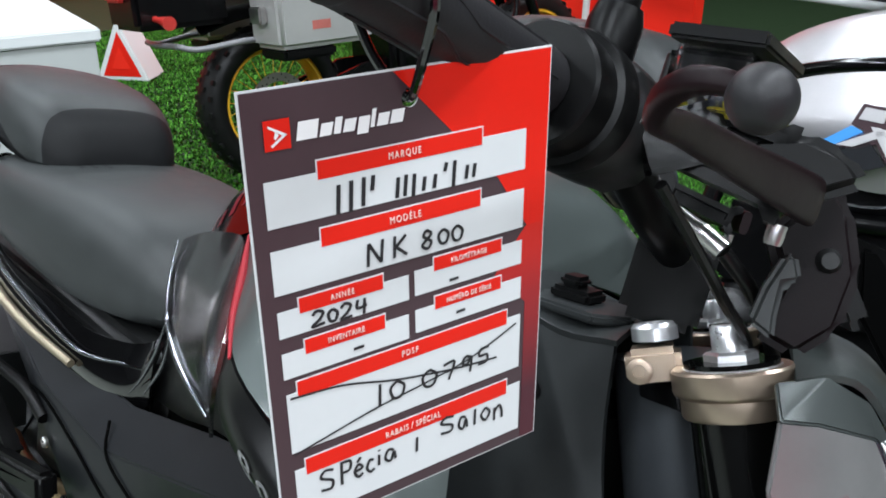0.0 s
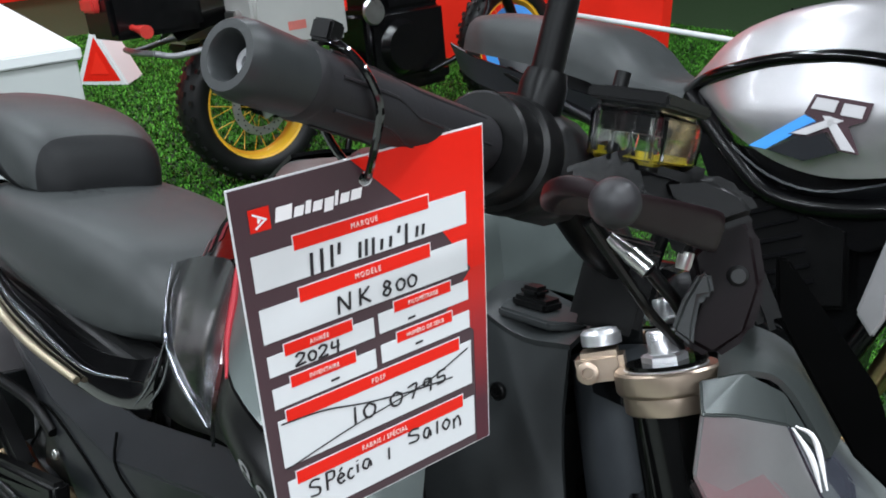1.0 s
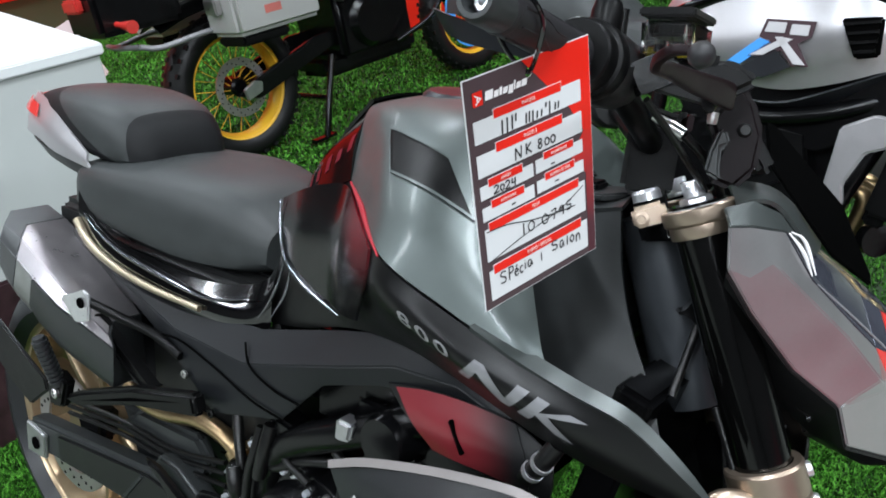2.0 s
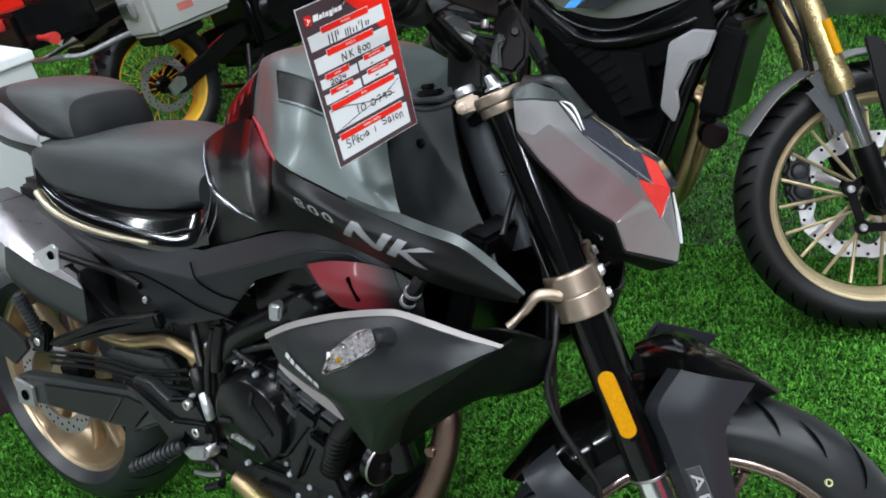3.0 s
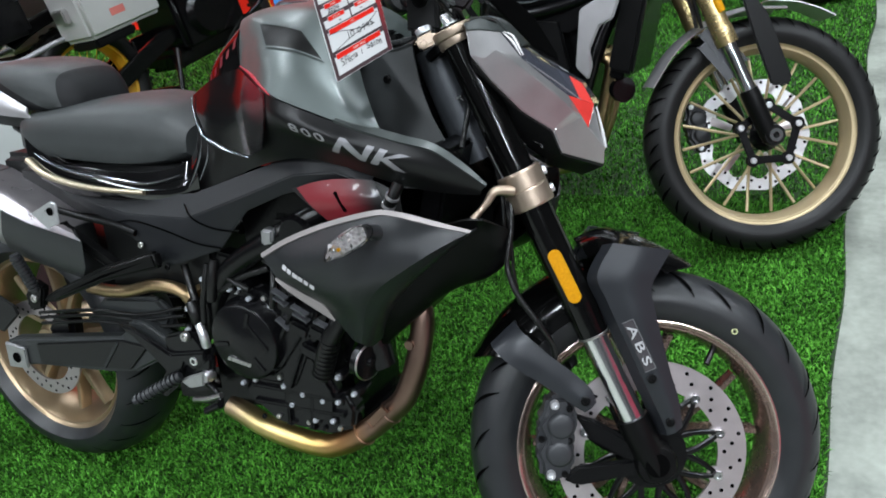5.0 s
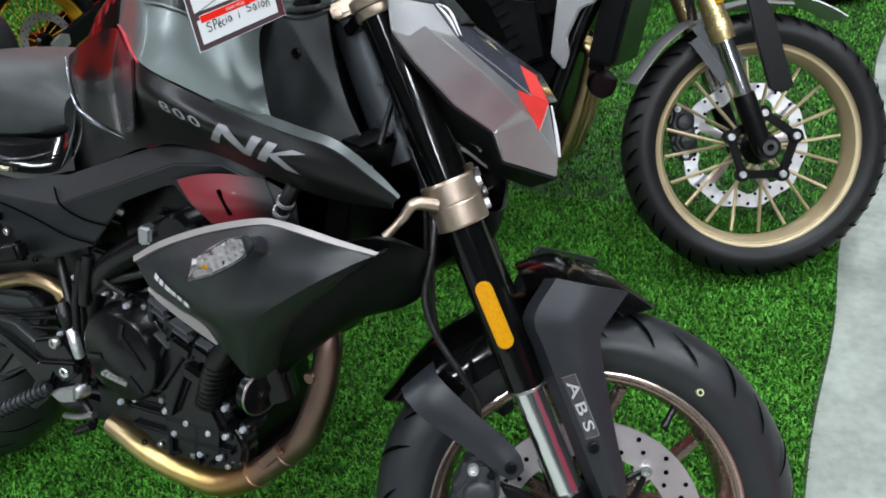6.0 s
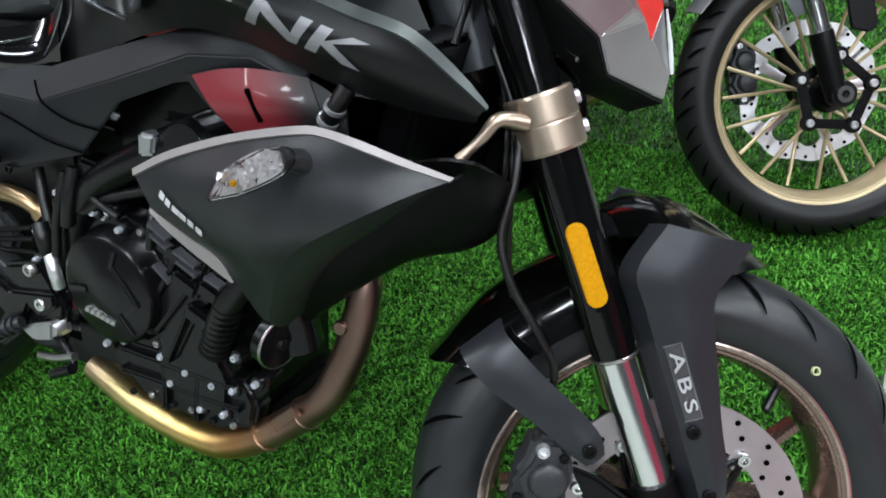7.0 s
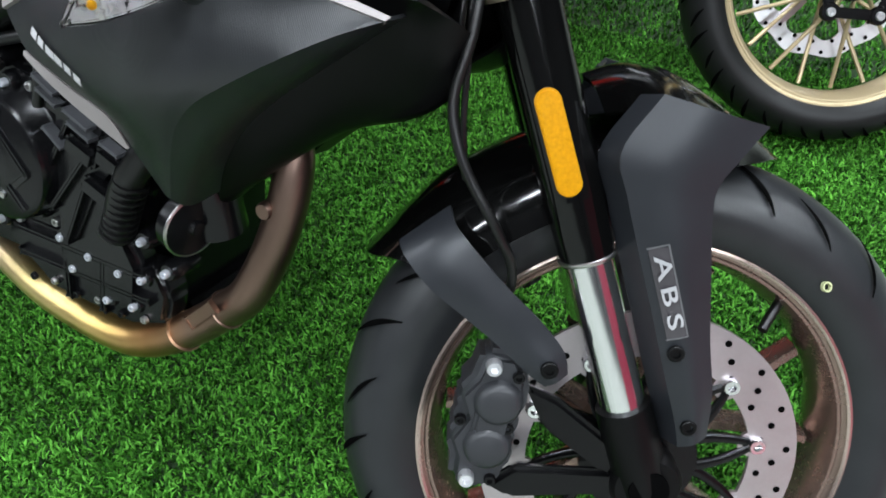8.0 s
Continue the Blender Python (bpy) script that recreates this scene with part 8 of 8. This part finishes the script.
part("frame", join(tube([(0.57, -0.13, 0.83), (0.7, -0.17, 0.74), (0.79, -0.175, 0.69), (0.92, -0.17, 0.70), (1.06, -0.13, 0.75), (1.14, -0.05, 0.82)], 0.017, n=30), tube([(0.57, 0.13, 0.83), (0.7, 0.17, 0.74), (0.79, 0.175, 0.69), (0.92, 0.17, 0.70), (1.06, 0.13, 0.75), (1.14, 0.05, 0.82)], 0.017, n=30), tube([(0.6, -0.12, 0.8), (0.58, -0.13, 0.6), (0.55, -0.12, 0.4)], 0.018, n=12), tube([(0.1, -0.1, 0.8), (0.35, -0.11, 0.74), (0.6, -0.12, 0.7)], 0.014, n=12), tube([(1.1, -0.06, 0.8), (1.02, -0.12, 0.6), (0.95, -0.12, 0.4)], 0.018, n=12), tube([(1.15, 0, 0.78), (1.1, 0, 0.98)], 0.035, n=4)), CAST, roadster, "black tubular frame")
e2 = part("engine", join(box(0.55, 0.95, -0.14, 0.14, 0.26, 0.48, 0.03, 3), moved(box(-0.11, 0.11, -0.13, 0.13, -0.12, 0.12, 0.015), Matrix.Translation((0.88, 0, 0.56)) @ Matrix.Rotation(radians(20), 4, "Y")), box(0.62, 0.8, -0.13, 0.13, 0.5, 0.68, 0.02)), CAST, roadster, "black twin engine")
part("clutch_cover", lathe([(0, -0.03), (0.08, -0.03), (0.095, -0.02), (0.1, 0.01), (0, 0.01)], (0.7, -0.145, 0.42), seg=36), CAST2, e2)
for k in range(7):
    part("cooling_fin", moved(box(-0.06, 0.06, -0.15, -0.125, -0.1 + 0.028 * k, -0.092 + 0.028 * k, 0.001), Matrix.Translation((0.79, -0.02, 0.62)) @ Matrix.Rotation(radians(-28), 4, "Y")), CAST2, e2)
part("side_cover", plate([(0.7, 0.69), (0.84, 0.675), (0.92, 0.665), (0.95, 0.53), (0.86, 0.5), (0.76, 0.57)], -0.165, -0.15, 0.01), BLACK_PLASTIC, e2)
W2 = [(0.9765, 0.544), (0.9918, 0.6911), (1.047, 0.7206), (1.0982, 0.7161), (1.0786, 0.663), (1.0436, 0.6482), (1.0149, 0.5854), (1.0223, 0.5497), (1.0106, 0.511)]
part("radiator_wing", pair(plate(W2, -0.212, -0.198, 0.004, 3)), SILVER_PAINT, roadster, "angular silver radiator wing")
part("radiator", moved(box(-0.02, 0.02, -0.15, 0.15, -0.12, 0.12, 0.005), Matrix.Translation((1.09, 0, 0.62)) @ Matrix.Rotation(radians(12), 4, "Y")), CAST, roadster, "black radiator")
part("radiator_tank", moved(box(-0.03, 0.035, -0.17, -0.14, -0.1, 0.1, 0.008), Matrix.Translation((1.1, 0, 0.62)) @ Matrix.Rotation(radians(12), 4, "Y")), BLACK_PLASTIC, roadster)
for y in (-0.075, -0.03, 0.04):
    part("header_pipe", tube([(0.99, y, 0.56), (1.03, y, 0.54), (1.02, y, 0.47), (0.985, y * 0.9, 0.34), (0.93, y * 0.8, 0.25), (0.75, y * 0.6, 0.21)], 0.0165, n=30, seg=14), HEAT, roadster, "golden header pipe")
part("horn", lathe([(0, -0.015), (0.03, -0.015), (0.034, 0), (0.034, 0.015), (0, 0.015)], (1.07, -0.11, 0.47), axis=(0.7, -0.7, 0), seg=24), CAST, roadster)
part("muffler", tube([(0.5, -0.15, 0.25), (0.3, -0.17, 0.3), (0.0, -0.18, 0.38)], [0.03, 0.05, 0.055], n=14, seg=24), STEEL, roadster)
part("side_stand", tube([(0.6, 0.13, 0.3), (0.57, 0.22, 0.15), (0.55, 0.29, 0.075)], 0.012, n=10), CAST, roadster)
copy_thing(roadster, bike_pose(0.1, 3.25))

# ---- adventure motorcycle with metal panniers ----
ADV = pose(-1.477, 1.6, 0, 0, 0, 84) @ pose(0, 0, 0, -6)
tourer = thing("motorcycle", ADV, "adventure motorcycle with silver metal panniers and yellow wheels", "motorcycle", "motorcycles on show")
I4 = Matrix.Identity(4)
spoked_wheel(tourer, (0, 0, 0.322), I4, 0.316, 0.07, 0.228, YELLOW_RIM, "rear_wheel", "black knobbly tyre", 12, 30, 0.0018)
spoked_wheel(tourer, (1.5, 0, 0.32), I4, 0.325, 0.055, 0.24, YELLOW_RIM, "front_wheel", "black knobbly tyre", 12, 34, 0.0018)
brake_disc(tourer, -0.06, 0.09, 0.125, I4, (0, 0, 0.322), 36)
part("axle_block", plate([(-0.02, 0.27), (0.06, 0.29), (0.07, 0.33), (0.03, 0.345), (-0.03, 0.32)], -0.125, -0.11, 0.004), ALU, tourer, "bright cast axle block")
part("swingarm", join(plate([(-0.06, 0.30), (0.06, 0.35), (0.4, 0.44), (0.52, 0.44), (0.5, 0.38), (0.3, 0.33), (0.05, 0.26)], -0.115, -0.085, 0.008), plate([(-0.06, 0.30), (0.06, 0.35), (0.4, 0.44), (0.52, 0.44), (0.5, 0.38), (0.3, 0.33), (0.05, 0.26)], 0.085, 0.115, 0.008)), CAST, tourer, "black swingarm")
part("rear_mudguard", skin([[(-0.3, -0.08, 0.62), (-0.15, -0.09, 0.66), (0.1, -0.09, 0.68), (0.3, -0.1, 0.66)], [(-0.3, 0, 0.66), (-0.15, 0, 0.70), (0.1, 0, 0.72), (0.3, 0, 0.7)], [(-0.3, 0.08, 0.62), (-0.15, 0.09, 0.66), (0.1, 0.09, 0.68), (0.3, 0.1, 0.66)]], 0.006, 14, 10), BLACK_PLASTIC, tourer)
for s in (-1, 1):
    pb = part("pannier", box(-0.16, 0.24, min(s * 0.2, s * 0.42), max(s * 0.2, s * 0.42), 0.57, 0.95, 0.02, 3), mat("pannier_metal", (0.5, 0.495, 0.48), 0.42, metal=0.6, spread=0.05, scale=6), tourer, "silver metal pannier box")
    part("pannier_lid", box(-0.17, 0.25, min(s * 0.19, s * 0.43), max(s * 0.19, s * 0.43), 0.95, 0.99, 0.012), BLACK_PLASTIC, pb)
    part("pannier_foot", box(-0.14, 0.08, min(s * 0.22, s * 0.4), max(s * 0.22, s * 0.4), 0.53, 0.572, 0.01), BLACK_PLASTIC, pb)
    part("reflector", box(-0.03, 0.05, s * 0.421 if s < 0 else s * 0.415, s * 0.415 if s < 0 else s * 0.421, 0.63, 0.665, 0.002), RED_PLASTIC if s > 0 else mat("dull_red_reflector", (0.42, 0.12, 0.1), 0.35), pb, "dull red reflector")
    part("latch", box(-0.19, -0.158, min(s * 0.26, s * 0.34), max(s * 0.26, s * 0.34), 0.66, 0.72, 0.006), STEEL, pb)
part("pannier_rail", join(tube([(-0.42, -0.14, 0.6), (-0.36, -0.18, 0.585), (-0.2, -0.22, 0.60), (0.0, -0.22, 0.6)], 0.011, n=20), tube([(-0.42, 0.14, 0.6), (-0.36, 0.18, 0.585), (-0.2, 0.22, 0.60), (0.0, 0.22, 0.6)], 0.011, n=20), tube([(-0.42, -0.14, 0.6), (-0.44, 0, 0.6), (-0.42, 0.14, 0.6)], 0.011, n=14)), LIGHT_DECAL, tourer, "pale grey pannier rail")
tl = part("tail", join(box(-0.55, -0.2, -0.13, 0.13, 0.66, 0.82, 0.02), box(-0.4, 0.4, -0.13, 0.13, 0.82, 0.9, 0.03)), CAST, tourer, "black tail unit")
part("tail_lamp", box(-0.58, -0.545, -0.06, 0.06, 0.76, 0.81, 0.008), RED_PLASTIC, tl)
part("indicator", tube([(-0.48, -0.13, 0.7), (-0.48, -0.2, 0.695), (-0.48, -0.25, 0.69)], [0.012, 0.01, 0.024], n=10, seg=14), RED_PLASTIC, tl, "red lamp on a stalk")
part("seat", skin([[(-0.25, -0.15, 0.93), (0.1, -0.16, 0.92), (0.5, -0.13, 0.88), (0.7, -0.1, 0.9)], [(-0.25, 0, 0.97), (0.1, 0, 0.97), (0.5, 0, 0.91), (0.7, 0, 0.95)], [(-0.25, 0.15, 0.93), (0.1, 0.16, 0.92), (0.5, 0.13, 0.88), (0.7, 0.1, 0.9)]], 0.04, 16, 10), SEAT_VINYL, tourer)
part("engine", join(box(0.5, 0.95, -0.17, 0.17, 0.3, 0.62, 0.03, 3), box(0.62, 0.9, -0.15, 0.15, 0.6, 0.82, 0.02), box(0.42, 1.0, -0.13, 0.13, 0.24, 0.34, 0.03), lathe([(0, -0.04), (0.1, -0.04), (0.12, 0), (0, 0)], (0.68, -0.17, 0.45), seg=30)), CAST, tourer, "black engine with skid plate")
part("engine_cover", lathe([(0, -0.012), (0.05, -0.012), (0.056, 0), (0, 0)], (0.52, -0.2, 0.62), seg=24), STEEL, tourer)
part("fuel_tank", skin([[(0.65, -0.16, 0.85), (0.85, -0.24, 0.8), (1.1, -0.24, 0.85), (1.25, -0.15, 0.95)], [(0.65, -0.12, 0.98), (0.85, -0.18, 1.05), (1.1, -0.18, 1.08), (1.25, -0.1, 1.08)], [(0.65, 0, 1.0), (0.85, 0, 1.08), (1.1, 0, 1.12), (1.25, 0, 1.1)], [(0.65, 0.12, 0.98), (0.85, 0.18, 1.05), (1.1, 0.18, 1.08), (1.25, 0.1, 1.08)], [(0.65, 0.16, 0.85), (0.85, 0.24, 0.8), (1.1, 0.24, 0.85), (1.25, 0.15, 0.95)]], 0.01, 16, 16), GUNMETAL, tourer, "dark grey fuel tank")
part("fork", join(tube([(1.5, -0.11, 0.32), (1.2, -0.11, 1.05)], 0.026, n=6), tube([(1.5, 0.11, 0.32), (1.2, 0.11, 1.05)], 0.026, n=6)), CAST, tourer)
part("front_mudguard", skin([[(1.75, -0.06, 0.62), (1.55, -0.07, 0.72), (1.3, -0.07, 0.66)], [(1.75, 0, 0.65), (1.55, 0, 0.75), (1.3, 0, 0.69)], [(1.75, 0.06, 0.62), (1.55, 0.07, 0.72), (1.3, 0.07, 0.66)]], 0.006, 12, 8), GUNMETAL, tourer)
part("screen", skin([[(1.28, -0.15, 1.05), (1.2, -0.16, 1.35)], [(1.34, 0, 1.05), (1.26, 0, 1.38)], [(1.28, 0.15, 1.05), (1.2, 0.16, 1.35)]], 0.004, 8, 8), SMOKED, tourer)
part("handlebar", tube([(1.0, -0.42, 1.16), (1.1, -0.2, 1.18), (1.13, 0, 1.14), (1.1, 0.2, 1.18), (1.0, 0.42, 1.16)], 0.012, n=24), CAST, tourer)
part("centre_stand", join(tube([(0.46, -0.12, 0.34), (0.36, -0.16, 0.16), (0.3, -0.17, 0.012)], 0.014, n=10), tube([(0.46, 0.12, 0.34), (0.36, 0.16, 0.16), (0.3, 0.17, 0.012)], 0.014, n=10), tube([(0.37, -0.15, 0.17), (0.37, 0.15, 0.17)], 0.011, n=4), rod_box((0.22, -0.17, 0.012), (0.34, -0.17, 0.012), 0.03, 0.012), rod_box((0.22, 0.17, 0.012), (0.34, 0.17, 0.012), 0.03, 0.012)), CAST, tourer, "black centre stand")
part("crash_bar", pair(tube([(0.95, -0.2, 0.85), (1.1, -0.3, 0.65), (1.0, -0.28, 0.42), (0.8, -0.2, 0.32)], 0.012, n=24)), CAST, tourer)

part("wheel_decal", lathe([(0.13, -0.045), (0.2, -0.045), (0.2, -0.04), (0.13, -0.04)], (1.5, 0, 0.32), closed=True, seg=40), BLUE_DECAL, tourer, "blue wheel sticker ring")

# ---- stand fittings ----
tri = thing("warning_prism", pose(-3.55, 2.0, 0, 0, 0, 40), "white and red triangular standing sign on the turf", "sign")
T3 = [(-0.16, 0.0), (0.16, 0.0), (0.0, 0.36)]
bm = plate(T3, -0.12, 0.12, 0.008)
part("prism", bm, WHITE_BOARD, tri)
for f, y in ((0.72, -0.123), (0.36, -0.126)):
    part("sign_face", plate([(x * f, 0.115 + (z - 0.12) * f) for x, z in T3], y, y + 0.004, 0.001), RED_PRINT if f > 0.5 else RED_WALL, tri)
backdrop = part("booth_wall", box(-7.0, -0.79, 3.66, 3.76, 0, 2.6, 0.004), RED_WALL)
tagged(backdrop, "plain red exhibition booth wall", "booth wall", kind="structure")
backdrop2 = part("booth_wall", box(-7.1, -7.0, -1.0, 3.76, 0, 2.6, 0.004), RED_WALL)
tagged(backdrop2, "plain red exhibition booth wall", "booth wall", kind="structure")
# Unseen red floor and low wall, added to give the machines red reflections.
carpet = part("carpet", box(2.6, 4.6, -1.7, 0.1, -0.0119, -0.004, 0.002), mat("red_bounce_floor", (0.21, 0.018, 0.04), 0.9, spread=0.15, scale=12, bump=0.6, bump_scale=400))
tagged(carpet, "unseen red floor sheet added to give red reflections", "carpet", kind="structure")
bounce_panel = part("booth_wall", box(4.6, 4.7, -2.2, 0.4, 0, 1.1, 0.004), mat("red_bounce_panel", (0.24, 0.02, 0.045), 0.5, spread=0.06, scale=2))
tagged(bounce_panel, "unseen low red panel added to give red reflections", "booth wall", kind="structure")
rail = thing("display_rail", pose(-0.2, 3.5, 0, 0, 0, -5), "white tubular metal display rail", "rail")
part("rail_tube", join(tube([(-1.2, 0, 0.012), (-1.2, 0, 0.62), (-1.12, 0, 0.7), (0.6, 0, 0.7), (0.68, 0, 0.62), (0.68, 0, 0.012)], 0.02, n=60), tube([(-1.2, 0, 0.4), (0.68, 0, 0.4)], 0.014, n=4)), WHITE_BOARD, rail)
